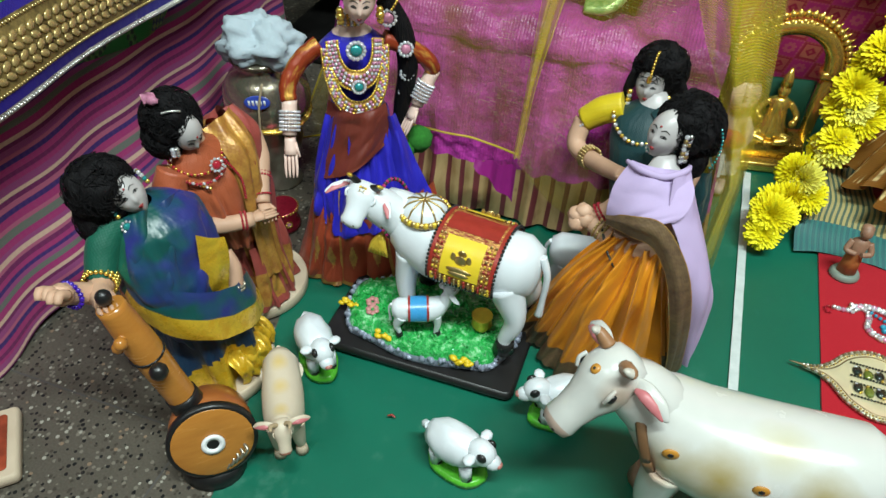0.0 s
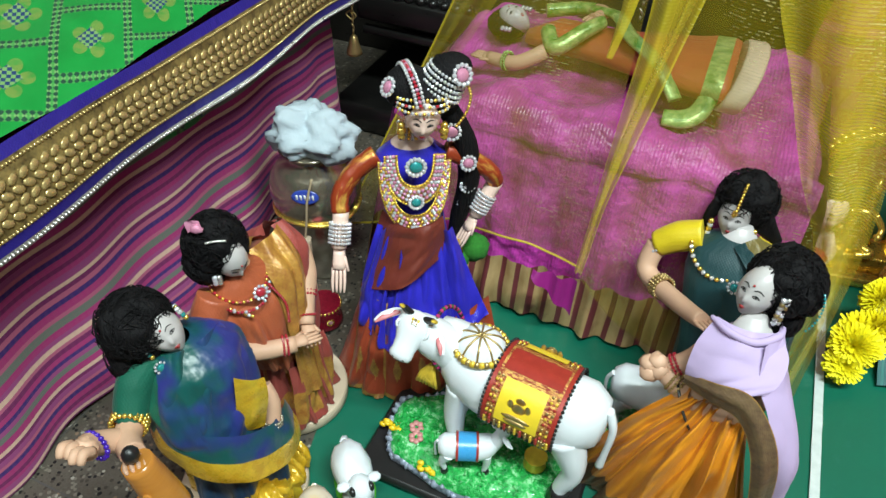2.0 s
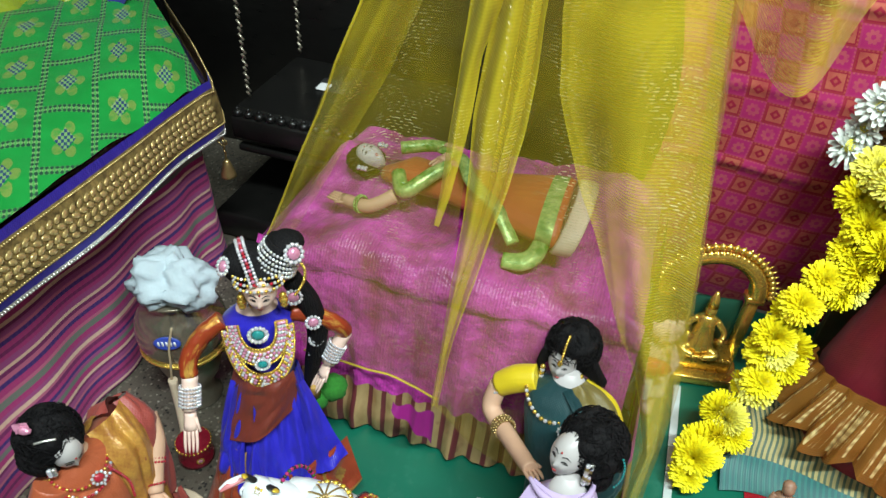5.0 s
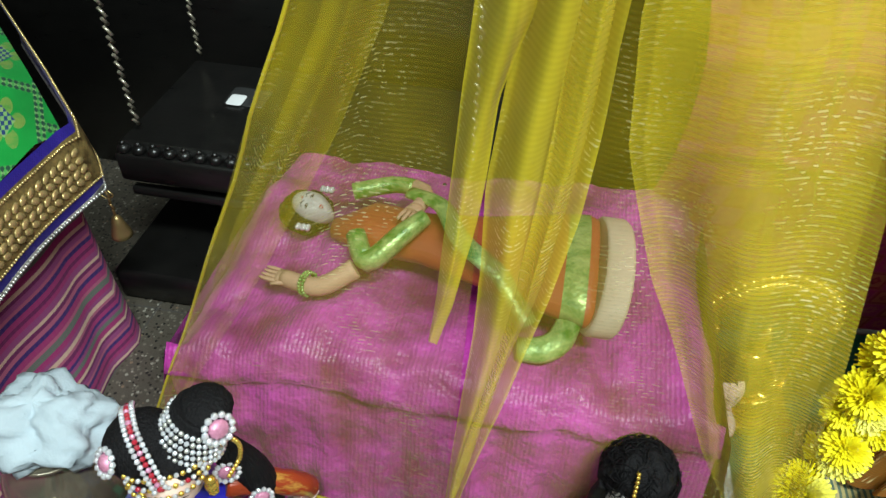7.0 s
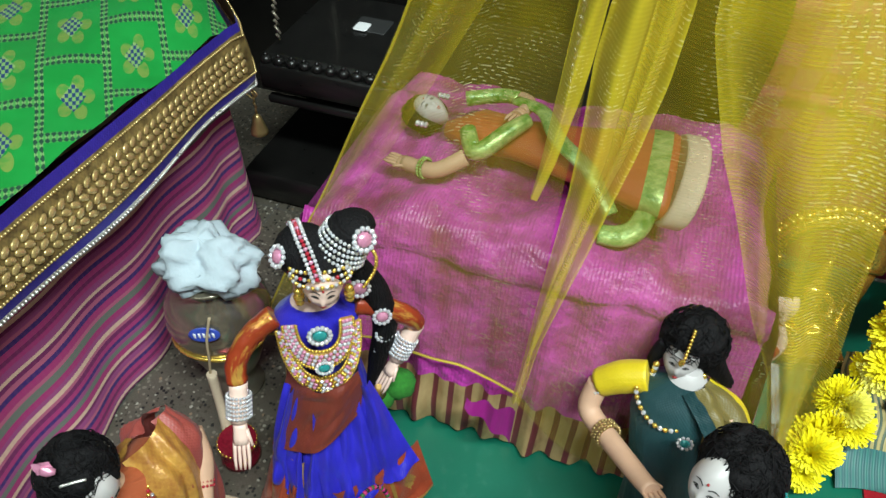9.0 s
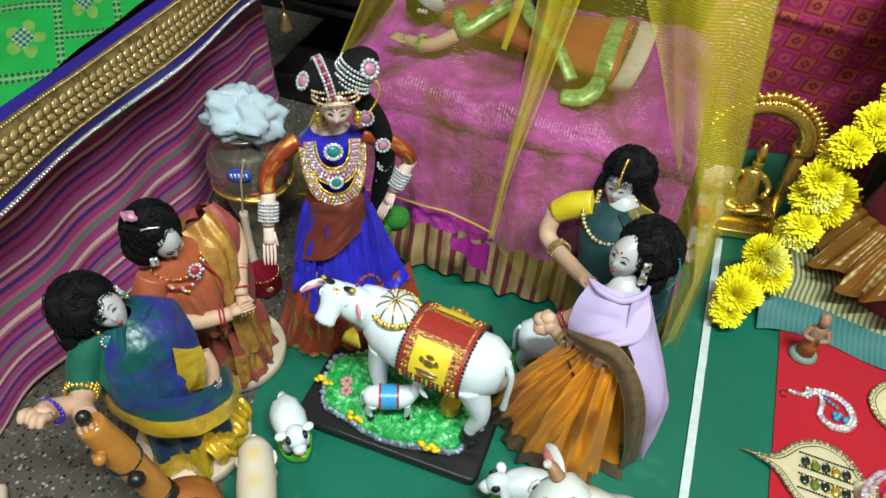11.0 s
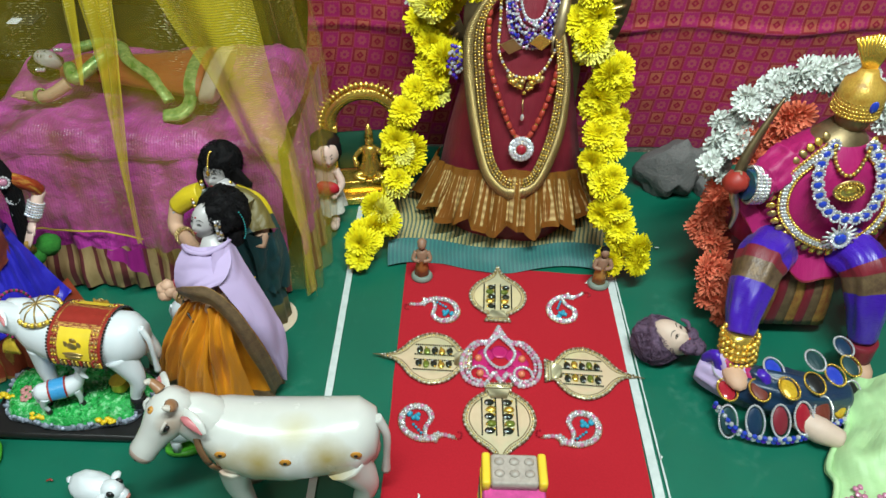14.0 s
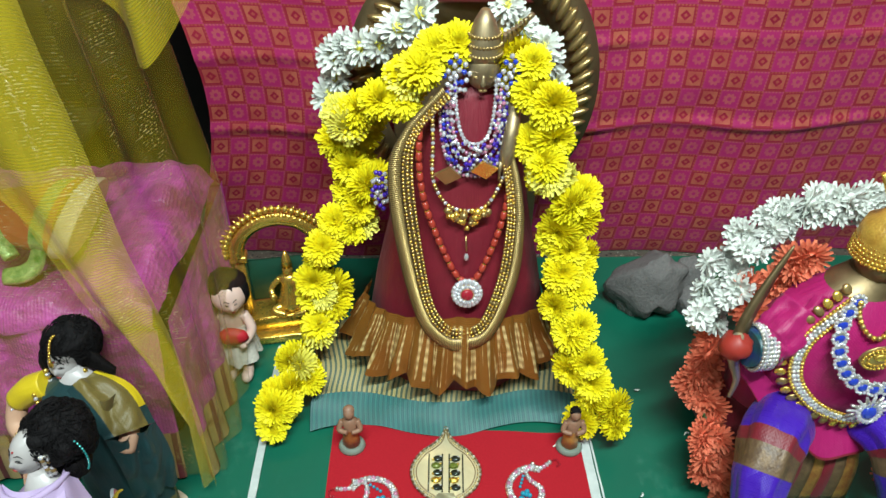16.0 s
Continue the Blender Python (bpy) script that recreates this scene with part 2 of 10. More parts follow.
def shot_silk_pink():
    m = Mat("pink_shot_silk")
    u, v, _ = m.xyz("UV")
    # Crumple tone painted into the colour: dark hollows, purple-pink highlights on ridges.
    crush = m.ramp(m.noise(15, 5, rough=0.6), [(0.35, (0, 0, 0)), (0.68, (1, 1, 1))])
    col = m.mix(crush, (0.22, 0.012, 0.11), (0.62, 0.055, 0.46))
    m.set(color=col, rough=crush * 0.2 + 0.3, sheen=0.05)
    return m.bump(crush * 3 + (u * 1500).sin() * 0.1, 0.5, 0.004).mat


def sheer(name, c, cover, rib=290):
    """Sheer net: thin threads over a clear ground; broken glitter threads, their glints painted in pale."""
    m = Mat(name)
    u, v, _ = m.xyz("UV")
    rows = ((v + m.noise(6, 2, "UV") * 0.004) * (rib * 6.28)).sin() * 0.5 + 0.5
    dash = m.noise(210, 1, "UV", (1.0, 1.6, 1)) > 0.55
    # regions where the painted glints gather
    patch = m.ramp(m.noise(13, 3, "UV", (1, 0.6, 1)), [(0.48, (0, 0, 0)), (0.72, (1, 1, 1))])
    glint = dash * (rows > 0.72) * patch
    n = m.noise(20, 3)
    col = m.mix(glint, m.mix(n, mul(c, 0.82), mul(c, 1.15)), (0.92, 0.84, 0.50))
    m.set(color=col, rough=glint * -0.1 + 0.42, sheen=0.05, metal=glint * 0.35)
    m.tree.links.new((rows * 0.05 + (cover - 0.09) + glint * 0.42 + n * 0.14).op("MINIMUM", 1.0).sock, m.bsdf.inputs["Alpha"])
    return m.mat


def streaked(name, ground, gold, amount=0.55, metal=0.55):
    """Dark silk shot with broken gold streaks along the cloth's length."""
    m = Mat(name)
    n = m.noise(80, 4, "UV", (1.0, 0.28, 1), 0.65)
    f = m.ramp(n, [(amount, (0, 0, 0)), (amount + 0.12, (1, 1, 1))])
    col = m.mix(f, m.mix(m.noise(30, 3), mul(ground, 0.7), mul(ground, 1.35)), gold)
    m.set(color=col, rough=0.34, metal=f * metal + 0.12)
    return m.bump(n * 2 + m.noise(50, 3), 0.5, 0.002).mat


def shot(name, c, c2, scale=13, rough=0.46):
    """Two-tone shot silk; noise between two colours stands in for its sheen shifting with angle."""
    m = Mat(name)
    f = m.ramp(m.noise(scale, 2), [(0.40, (0, 0, 0)), (0.60, (1, 1, 1))])
    slub = m.noise(60, 2, "UV", (1, 5, 1))
    col = m.mix(f, c, c2)
    col = m.mix(slub * 0.15, col, m.mix(0.5, col, (0.05, 0.07, 0.16)))
    m.set(color=col, rough=slub * 0.15 + (rough - 0.08), sheen=0.05)
    return m.bump(m.noise(30, 3, stretch=(1.5, 1.5, 0.6)) * 1.4 + m.noise(16, 3) * 1.8, 0.6, 0.0028).mat


def petals(name, c, c2):
    m = Mat(name)
    info = m.tree.nodes.new("ShaderNodeObjectInfo")
    geo = m.tree.nodes.new("ShaderNodeNewGeometry")
    isl = S(m.tree, geo.outputs["Random Per Island"])
    n = m.noise(120, 2)
    m.set(color=m.mix((isl * 0.5 + S(m.tree, info.outputs["Random"]) * 0.25 + n * 0.25), c, c2), rough=0.6, spec=0.3, sub=0.0)
    return m.bump(n, 0.2, 0.0006).mat


def painted(name, c, patches, rough=0.3, vary=0.06):
    """Glossy hand-painted body; patches: (x, y, z, radius, colour, softness) in the thing's own metres."""
    m = Mat(name)
    x, y, z = m.xyz("Object")
    n = m.noise(35, 4)
    col = m.mix(n, mul(c, 1 - vary), mul(c, 1 + vary))
    for px, py, pz, rad, pc, soft in patches:
        d = ((x - px) * (x - px) + (y - py) * (y - py) + (z - pz) * (z - pz)).sqrt() + (n - 0.5) * rad * 0.5
        f = ((d * -1.0 + rad) / (rad * soft)).op("MULTIPLY", 1.0, clamp=True)
        col = m.mix(f * 0.9, col, pc)
    m.set(color=col, rough=n * 0.15 + (rough - 0.05), coat=0.2)
    return m.bump(n + m.noise(500, 2) * 0.3, 0.12, 0.001).mat


def hair_mat(name, c=(0.008, 0.007, 0.008)):
    m = Mat(name)
    n = m.noise(500, 3, stretch=(1, 1, 0.15))
    m.set(color=m.mix(n, mul(c, 0.5), mul(c, 2.4)), rough=0.75, spec=0.18)
    return m.bump(n, 0.9, 0.002).mat


def wood(name, c, c2, rough=0.4):
    m = Mat(name)
    n = m.noise(30, 4, stretch=(1, 1, 6))
    m.set(color=m.mix(n, c, c2), rough=n * 0.15 + (rough - 0.07), coat=0.15)
    return m.bump(m.noise(160, 3, stretch=(1, 1, 4)), 0.2, 0.0008).mat


def stone():
    m = Mat("grey_stone")
    n, f = m.noise(14, 5, rough=0.65), m.noise(220, 4)
    m.set(color=m.mix(n * 0.6 + f * 0.4, (0.06, 0.06, 0.06), (0.24, 0.225, 0.215)), rough=0.85)
    return m.bump(f + n * 2, 0.6, 0.003).mat


def metal(name, c, rough=0.25, vary=0.25, scale=60):
    m = Mat(name)
    n = m.noise(scale, 4)
    m.set(color=m.mix(n, mul(c, 1 - vary), mul(c, 1 + vary)), rough=n * 0.25 + (rough - 0.08), metal=0.82)
    return m.bump(m.noise(400, 2), 0.15, 0.0005).mat


def green_stripe_cloth():
    m = Mat("teal_and_gold_striped_cloth")
    u, v, _ = m.xyz("UV")
    st = (u / 0.0075).fract() > 0.55
    gold = m.mix(st, (0.40, 0.32, 0.12), (0.06, 0.10, 0.06))
    teal = m.mix(st, (0.01, 0.11, 0.12), (0.015, 0.16, 0.15))
    n = m.noise(40, 3)
    m.set(color=m.mix(n * 0.3, m.mix(v > 0.05, teal, gold), (0.12, 0.14, 0.09)), rough=0.5, sheen=0.05)
    return m.bump((u * 2000).sin() + n, 0.25, 0.0006).mat


def zari_skirt():
    """Broad gold-woven border of the idol's pleated skirt."""
    m = Mat("copper_gold_zari")
    u, v, _ = m.xyz("UV")
    n = m.noise(40, 2, "UV", (4.4, 0.16, 1))
    bar = m.ramp(n, [(0.52, (0, 0, 0)), (0.58, (1, 1, 1))]) * ((v > 0.014) * (v < 0.098)) * ((v * 420).sin() * 0.3 + 0.7)
    col = m.mix(bar * 0.9, m.mix(m.noise(25, 3), (0.23, 0.085, 0.014), (0.40, 0.17, 0.03)), (0.95, 0.74, 0.34))
    m.set(color=col, rough=0.36, metal=bar * -0.1 + 0.35)
    return m.bump(bar + (v * 1900).sin() * 0.4, 0.4, 0.0008).mat


TERRAZZO, VINYL, FELT, TAPE = terrazzo(), vinyl(), red_felt(), tape()
STRIPES, GREENSILK, REDSILK, PINKSILK = striped_cloth(), green_brocade(), red_brocade(), shot_silk_pink()
VEIL = sheer("yellow_sheer_net", (0.54, 0.40, 0.012), 0.185)
# Same net in more layers; bright folds are also painted with a lighter yellow.
VEILMID = sheer("doubled_yellow_net", (0.66, 0.51, 0.025), 0.42)
VEILFOLD = sheer("gathered_yellow_net", (0.70, 0.54, 0.025), 0.54)
GOLDBORDER = zari("gold_lace_border", (0.36, 0.26, 0.09), (0.05, 0.03, 0.01), 0.5, 0.4, 120)
LEAFGOLD = plain("pale_gold_sequin", (0.62, 0.46, 0.19), 0.25, 0.6, 0.3, 300)
GOLDHEM = barred_hem()
BLUERIBBON = silk("royal_blue_ribbon", (0.02, 0.012, 0.20), rough=0.4)
PLASTER = plain("cream_wall_paint", (0.55, 0.52, 0.46), 0.8, vary=0.06, scale=6)
CEIL = plain("white_ceiling_paint", (0.75, 0.75, 0.72), 0.85, vary=0.04, scale=5)
BLACKWOOD = wood("black_lacquered_wood", (0.004, 0.004, 0.004), (0.012, 0.011, 0.010), 0.3)
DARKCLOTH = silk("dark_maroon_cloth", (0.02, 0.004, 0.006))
BRASS = metal("aged_brass", (0.50, 0.36, 0.15), 0.3)
PALEBRASS = metal("satin_pale_brass", (0.62, 0.47, 0.20), 0.38, 0.12, 40)
IDOLMETAL = metal("old_bell_metal", (0.40, 0.31, 0.18), 0.42)
BRONZE = metal("polished_bronze", (0.38, 0.33, 0.25), 0.14)
CORALBEAD = plain("coral_bead", (0.40, 0.045, 0.028), 0.3, 0, 0.25, 200)
PEACHSKIN = plain("pale_peach_cloth", (0.62, 0.46, 0.37), 0.6, vary=0.1, scale=60)
ANTIQUE = metal("antique_brass", (0.26, 0.19, 0.10), 0.4)
CROWNGOLD = zari("woven_gold_crown", (0.80, 0.52, 0.10), (0.42, 0.22, 0.03), 0.6, 0.36, 220)
GOLD = metal("polished_gold", (0.95, 0.60, 0.12), 0.2, 0.2)
SILVER = metal("silver_plate", (0.72, 0.70, 0.66), 0.25, 0.2)
STEEL = metal("dull_steel", (0.42, 0.38, 0.30), 0.3, 0.3)
STONEGEM = plain("clear_rhinestone", (0.85, 0.85, 0.9), 0.08, 0.6, 0.1, 900, 0.3, 2000, 1.0)
PINKGEM = plain("pink_rhinestone", (0.62, 0.25, 0.38), 0.12, 0.3, 0.4, 700, 0.3, 2000, 1.0)
BLUEGEM = plain("blue_glass_gem", (0.02, 0.05, 0.45), 0.08, 0.0, 0.2, 200, 0.0, 800, 1.0)
TEALGEM = plain("teal_glass_gem", (0.02, 0.25, 0.25), 0.08, 0.2, 0.3, 300, 0.0, 800, 1.0)
REDGEM = plain("red_glass_bead", (0.35, 0.015, 0.03), 0.12, 0.0, 0.2, 200, 0.0, 800, 1.0)
HAIR = hair_mat("black_doll_hair", (0.0035, 0.003, 0.0035))
SKIN = plain("peach_cloth_skin", (0.55, 0.33, 0.22), 0.6, vary=0.12, scale=60)
PALE = plain("pale_doll_face_paint", (0.45, 0.42, 0.415), 0.35, vary=0.07, scale=60)
PINKSKIN = plain("pink_painted_skin", (0.76, 0.54, 0.46), 0.4, vary=0.1, scale=80)
INK = plain("black_paint", (0.01, 0.01, 0.01), 0.35)
LIP = plain("red_paint", (0.35, 0.03, 0.03), 0.35)
STONE = stone()
YPETAL, WPETAL, OPETAL = petals("yellow_petals", (0.80, 0.62, 0.0), (0.95, 0.90, 0.02)), petals("white_petals", (0.62, 0.66, 0.60), (0.85, 0.86, 0.83)), petals("coral_paper_petals", (0.60, 0.10, 0.05), (0.80, 0.24, 0.13))
PALEY = petals("pale_yellow_petals", (0.82, 0.74, 0.06), (0.90, 0.86, 0.20))
STEM = plain("green_stem", (0.03, 0.09, 0.02), 0.6)


# ---- mesh helpers ----
def smooth_path(pts, k=6):
    """Points along a smooth curve through pts."""
    p = [Vector(q) for q in pts]
    out = []
    for i in range(len(p) - 1):
        a, b, c, d = p[max(i - 1, 0)], p[i], p[i + 1], p[min(i + 2, len(p) - 1)]
        for j in range(k):
            t = j / k
            out.append(0.5 * ((2 * b) + (c - a) * t + (2 * a - 5 * b + 4 * c - d) * t * t + (3 * b - a - 3 * c + d) * t ** 3))
    return out + [p[-1]]


def spaced(pts, gap):
    """Evenly spaced points along a polyline."""
    p = [Vector(q) for q in pts]
    out, left = [p[0].copy()], gap
    for a, b in zip(p, p[1:]):
        d = (b - a).length
        while left <= d:
            out.append(a.lerp(b, left / d))
            left += gap
        left -= d
    return out


class Shape:
    """Collects vertices, faces, materials and cloth coordinates of one mesh."""

    def __init__(self, m=None):
        self.v, self.f, self.mi, self.uv, self.mats, self.m, self.flat = [], [], [], [], [], m or Matrix(), set()

    def add(self, pts, faces, mat, uvs=None, world=False, flat=False):
        if mat not in self.mats:
            self.mats.append(mat)
        k, base = self.mats.index(mat), len(self.v)
        self.v += [tuple(p) for p in pts] if world else [tuple(self.m @ Vector(p)) for p in pts]
        for n, f in enumerate(faces):
            if flat:
                self.flat.add(len(self.f))
            self.f.append([base + i for i in f])
            self.mi.append(k)
            self.uv.append(uvs[n] if uvs else [(pts[i][0] + pts[i][1] * 0.31, pts[i][2] + pts[i][1] * 0.7) for i in f])
        return self

    def loft(self, rings, mat, mats=None, cap=True, world=False, closed=True, flat=False):
        n = len(rings[0])
        pts = [Vector(p) for r in rings for p in r]
        ulen = [0.0]
        mid = rings[len(rings) // 2]
        for i in range(n):
            ulen.append(ulen[-1] + (Vector(mid[i]) - Vector(mid[(i + 1) % n])).length)
        vlen = [0.0]
        for a, b in zip(rings, rings[1:]):
            vlen.append(vlen[-1] + sum((Vector(a[i]) - Vector(b[i])).length for i in range(0, n, max(1, n // 6))) / len(range(0, n, max(1, n // 6))))
        for j in range(len(rings) - 1):
            faces, uvs = [], []
            for i in range(n if closed else n - 1):
                q = (i + 1) % n
                faces.append((j * n + i, j * n + q, (j + 1) * n + q, (j + 1) * n + i))
                uvs.append([(ulen[i], vlen[j]), (ulen[i + 1], vlen[j]), (ulen[i + 1], vlen[j + 1]), (ulen[i], vlen[j + 1])])
            m = mats[j] if mats else mat
            if m not in self.mats:
                self.mats.append(m)
            k, base = self.mats.index(m), len(self.v)
            for f, uvf in zip(faces, uvs):
                if flat:
                    self.flat.add(len(self.f))
                self.f.append([base + i for i in f])
                self.mi.append(k)
                self.uv.append(uvf)
        base = len(self.v)
        self.v += [tuple(p) for p in pts] if world else [tuple(self.m @ p) for p in pts]
        # the bands above were indexed from one shared base
        if cap and closed:
            for ring, rev in ((0, True), (len(rings) - 1, False)):
                ids = [base + ring * n + i for i in range(n)]
                self.f.append(ids[::-1] if rev else ids)
                self.mi.append(self.mats.index(mats[0 if rev else -1] if mats else mat))
                self.uv.append([(self.v[i][0], self.v[i][1]) for i in self.f[-1]])
                self.flat.add(len(self.f) - 1)
        return self

    def body(self, secs, mat, mats=None, n=32, pleats=0, phase=0.0, cap=True, flat=False):
        """Stacked ellipses (z, rx, ry, cx, cy, depth of pleats)."""
        rings = []
        for sec in secs:
            z, rx, ry, cx, cy, amp = (*sec, *(0, 0, 0))[:6] if len(sec) < 6 else sec
            ring = []
            for i in range(n):
                a = 2 * math.pi * i / n
                k = 1 + amp * (math.sin(a * pleats + phase + z * 9) * 0.7 + 0.3 * math.sin(a * (pleats * 2 + 1) + z * 17)) if pleats else 1
                ring.append((cx + rx * k * math.cos(a), cy + ry * k * math.sin(a), z))
            rings.append(ring)
        return self.loft(rings, mat, mats, cap, flat=flat)

    def tube(self, pts, rad, mat, n=10, world=False, k=5, squash=1.0, mats=None, cap=True):
        p = smooth_path(pts, k) if k > 1 else [Vector(q) for q in pts]
        if not isinstance(rad, (list, tuple)):
            rad = [rad] * len(pts)
        rr = []
        for i in range(len(p)):
            s = i / (len(p) - 1) * (len(rad) - 1)
            j = min(int(s), len(rad) - 2)
            rr.append(rad[j] + (rad[j + 1] - rad[j]) * (s - j))
        rings, ref = [], None
        for i, q in enumerate(p):
            t = (p[min(i + 1, len(p) - 1)] - p[max(i - 1, 0)]).normalized()
            if ref is None:
                ref = Vector((0, 0, 1)) if abs(t.z) < 0.9 else Vector((0, 1, 0))
            x = t.cross(ref).normalized()
            ref = x.cross(t)
            rings.append([q + (x * math.cos(2 * math.pi * a / n) + ref * squash * math.sin(2 * math.pi * a / n)) * rr[i] for a in range(n)])
        return self.loft(rings, mat, mats, cap, world)

    def puffy(self, pts, rad, mat, folds=7, amp=0.10, mats=None, seed=0.0, n=44, k=10):
        """A sleeve or trouser leg of gathered cloth: folds that run along and wrinkle across it."""
        p = smooth_path(pts, k)
        rings, ref = [], None
        for i, q in enumerate(p):
            s = i / (len(p) - 1)
            j = min(int(s * (len(rad) - 1)), len(rad) - 2)
            r = rad[j] + (rad[j + 1] - rad[j]) * (s * (len(rad) - 1) - j)
            t = (p[min(i + 1, len(p) - 1)] - p[max(i - 1, 0)]).normalized()
            if ref is None:
                ref = Vector((0, 0, 1)) if abs(t.z) < 0.9 else Vector((0, 1, 0))
            x = t.cross(ref).normalized()
            ref = x.cross(t)
            ring = []
            for m in range(n):
                a = 2 * math.pi * m / n
                f = 0.5 * math.sin(a * folds + s * 2.5 + seed) + 0.9 * (0.45 - 1.9 * abs(wob(math.cos(a) * 1.6 + seed, math.sin(a) * 1.6 + s * 2.2, s * 3.4 + seed))) + 0.5 * wob(math.cos(a) * 4, math.sin(a) * 4, s * 9 + seed)
                ring.append(q + (x * math.cos(a) + ref * math.sin(a)) * r * (1 + amp * f * min(1.0, 6 * s + 0.2, 6 * (1 - s) + 0.2)))
            rings.append(ring)
        band = [mats[min(int(i / (len(rings) - 1) * len(mats)), len(mats) - 1)] for i in range(len(rings) - 1)] if mats else None
        return self.loft(rings, mat, band, True, True)

    def ball(self, c, r, mat, n=12, rows=8, world=False, rough=0.0, rot=None, seed=0.0):
        r = (r, r, r) if isinstance(r, (int, float)) else r
        c = Vector(c)
        pts = []
        for j in range(rows + 1):
            th = math.pi * j / rows
            for i in range(n):
                a = 2 * math.pi * i / n
                d = Vector((math.sin(th) * math.cos(a), math.sin(th) * math.sin(a), math.cos(th)))
                k = 1 + rough * noise.noise(d * 2.3 + Vector((seed, seed * 1.7, 0))) if rough else 1
                q = Vector((d.x * r[0], d.y * r[1], d.z * r[2])) * k
                pts.append(c + (rot @ q if rot else q))
        faces = [(j * n + i, (j + 1) * n + i, (j + 1) * n + (i + 1) % n, j * n + (i + 1) % n) for j in range(rows) for i in range(n)]
        return self.add(pts, faces, mat, world=world)

    def beads(self, pts, r, mat, gap=None, world=False, mats=None):
        for i, q in enumerate(spaced(pts, gap or r * 1.9)):
            self.ball(q, r, mats[i % len(mats)] if mats else mat, 6, 4, world)
        return self

    def sheet(self, fn, nu, nv, mat, mats=None, thick=0.0):
        """A cloth given by fn(u, v) for u, v in 0..1; mats(u, v) may choose the material."""
        grid = [[Vector(fn(i / nu, j / nv)) for i in range(nu + 1)] for j in range(nv + 1)]
        us, vs = [0.0], [0.0]
        for i in range(nu):
            us.append(us[-1] + (grid[nv // 2][i + 1] - grid[nv // 2][i]).length)
        for j in range(nv):
            vs.append(vs[-1] + (grid[j + 1][nu // 2] - grid[j][nu // 2]).length)
        pts = [p for row in grid for p in row]
        groups = {}
        for j in range(nv):
            for i in range(nu):
                m = mats((i + 0.5) / nu, (j + 0.5) / nv) if mats else mat
                w = nu + 1
                groups.setdefault(m, []).append(((j * w + i, j * w + i + 1, (j + 1) * w + i + 1, (j + 1) * w + i),
                                                 [(us[i], vs[j]), (us[i + 1], vs[j]), (us[i + 1], vs[j + 1]), (us[i], vs[j + 1])]))
        base = len(self.v)
        self.v += [tuple(self.m @ p) for p in pts]
        for m, items in groups.items():
            if m not in self.mats:
                self.mats.append(m)
            for f, uvf in items:
                self.f.append([base + i for i in f])
                self.mi.append(self.mats.index(m))
                self.uv.append(uvf)
        return self

    def skirt(self, c, z0, z1, r0, r1, pleats, amp, mat, pick=None, ry=1.0, ease=1.0, lean=(0, 0), nu=132, nv=24, seed=0.0):
        """A hanging pleated skirt round c from z0 down to z1."""
        def fn(u, v):
            a = 2 * math.pi * u
            t = v ** ease
            r = r0 + (r1 - r0) * t
            pl = math.sin(a * pleats + seed + 0.6 * v + 0.8 * wob(a * 1.1, seed, v))
            k = 1 + amp * (0.25 + v) * (0.75 * math.copysign(abs(pl) ** 0.6, pl) - 0.7 * abs(wob(math.cos(a) * 5.5, math.sin(a) * 5.5 + seed, v * 2.2)) + 1.3 * wob(math.cos(a) * 2.6 + seed, math.sin(a) * 2.6, v * 0.9) + 0.25 * math.sin(a * (pleats * 2 + 1)))
            hem = 0.006 * v * wob(math.cos(a) * 4, math.sin(a) * 4, seed)
            return c[0] + lean[0] * t + r * k * math.cos(a), c[1] + lean[1] * t + r * ry * k * math.sin(a), z0 + (z1 - z0) * v + max(hem, 0)
        return self.sheet(fn, nu, nv, mat, pick)

    def drape(self, left, right, mat, pick=None, folds=3, amp=0.004, bulge=(0, 0, 0), nu=26, nv=44, seed=0.0, slant=1.5):
        """Cloth between two edges, gathered into folds that run along it."""
        a, b = smooth_path(left, 10), smooth_path(right, 10)
        def at(p, v):
            s = v * (len(p) - 1)
            i = min(int(s), len(p) - 2)
            return p[i].lerp(p[i + 1], s - i)
        bulge = Vector(bulge)
        def fn(u, v):
            l, r = at(a, v), at(b, v)
            q = l.lerp(r, u)
            tang = at(a, min(1, v + 0.05)) - at(a, max(0, v - 0.05))
            n = (r - l).cross(tang)
            n = n.normalized() if n.length > 1e-9 else Vector((0, 0, 1))
            f = math.sin(u * folds * 6.283 + v * slant * 3 + seed) * 0.6 + 0.9 * wob(u * folds * 1.3 + seed, v * 2.5, seed)
            f += 0.75 * (0.5 - 2.0 * abs(wob(u * folds * 1.9 + 7 + v * 1.3, v * 3.2 + seed, 2.0)))
            return q + bulge * math.sin(math.pi * u) + n * amp * f * (0.35 + math.sin(math.pi * min(max(u, 0.08), 0.92)))
        return self.sheet(fn, nu, nv, mat, pick)

    def slab(self, cx, cy, w, d, z0, z1, mat, r=0.004, bev=0.002, rot=0.0, topmat=None):
        """A block with rounded corners and edges."""
        def ring(z, inset):
            out = []
            for sx, sy, a0 in ((1, 1, 0), (-1, 1, 90), (-1, -1, 180), (1, -1, 270)):
                for a in (0, 30, 60, 90):
                    an = radians(a0 + a)
                    x = sx * (w / 2 - r) + (r - inset) * math.cos(an)
                    y = sy * (d / 2 - r) + (r - inset) * math.sin(an)
                    out.append((cx + x * math.cos(rot) - y * math.sin(rot), cy + x * math.sin(rot) + y * math.cos(rot), z))
            return out
        b = min(bev, r * 0.99)
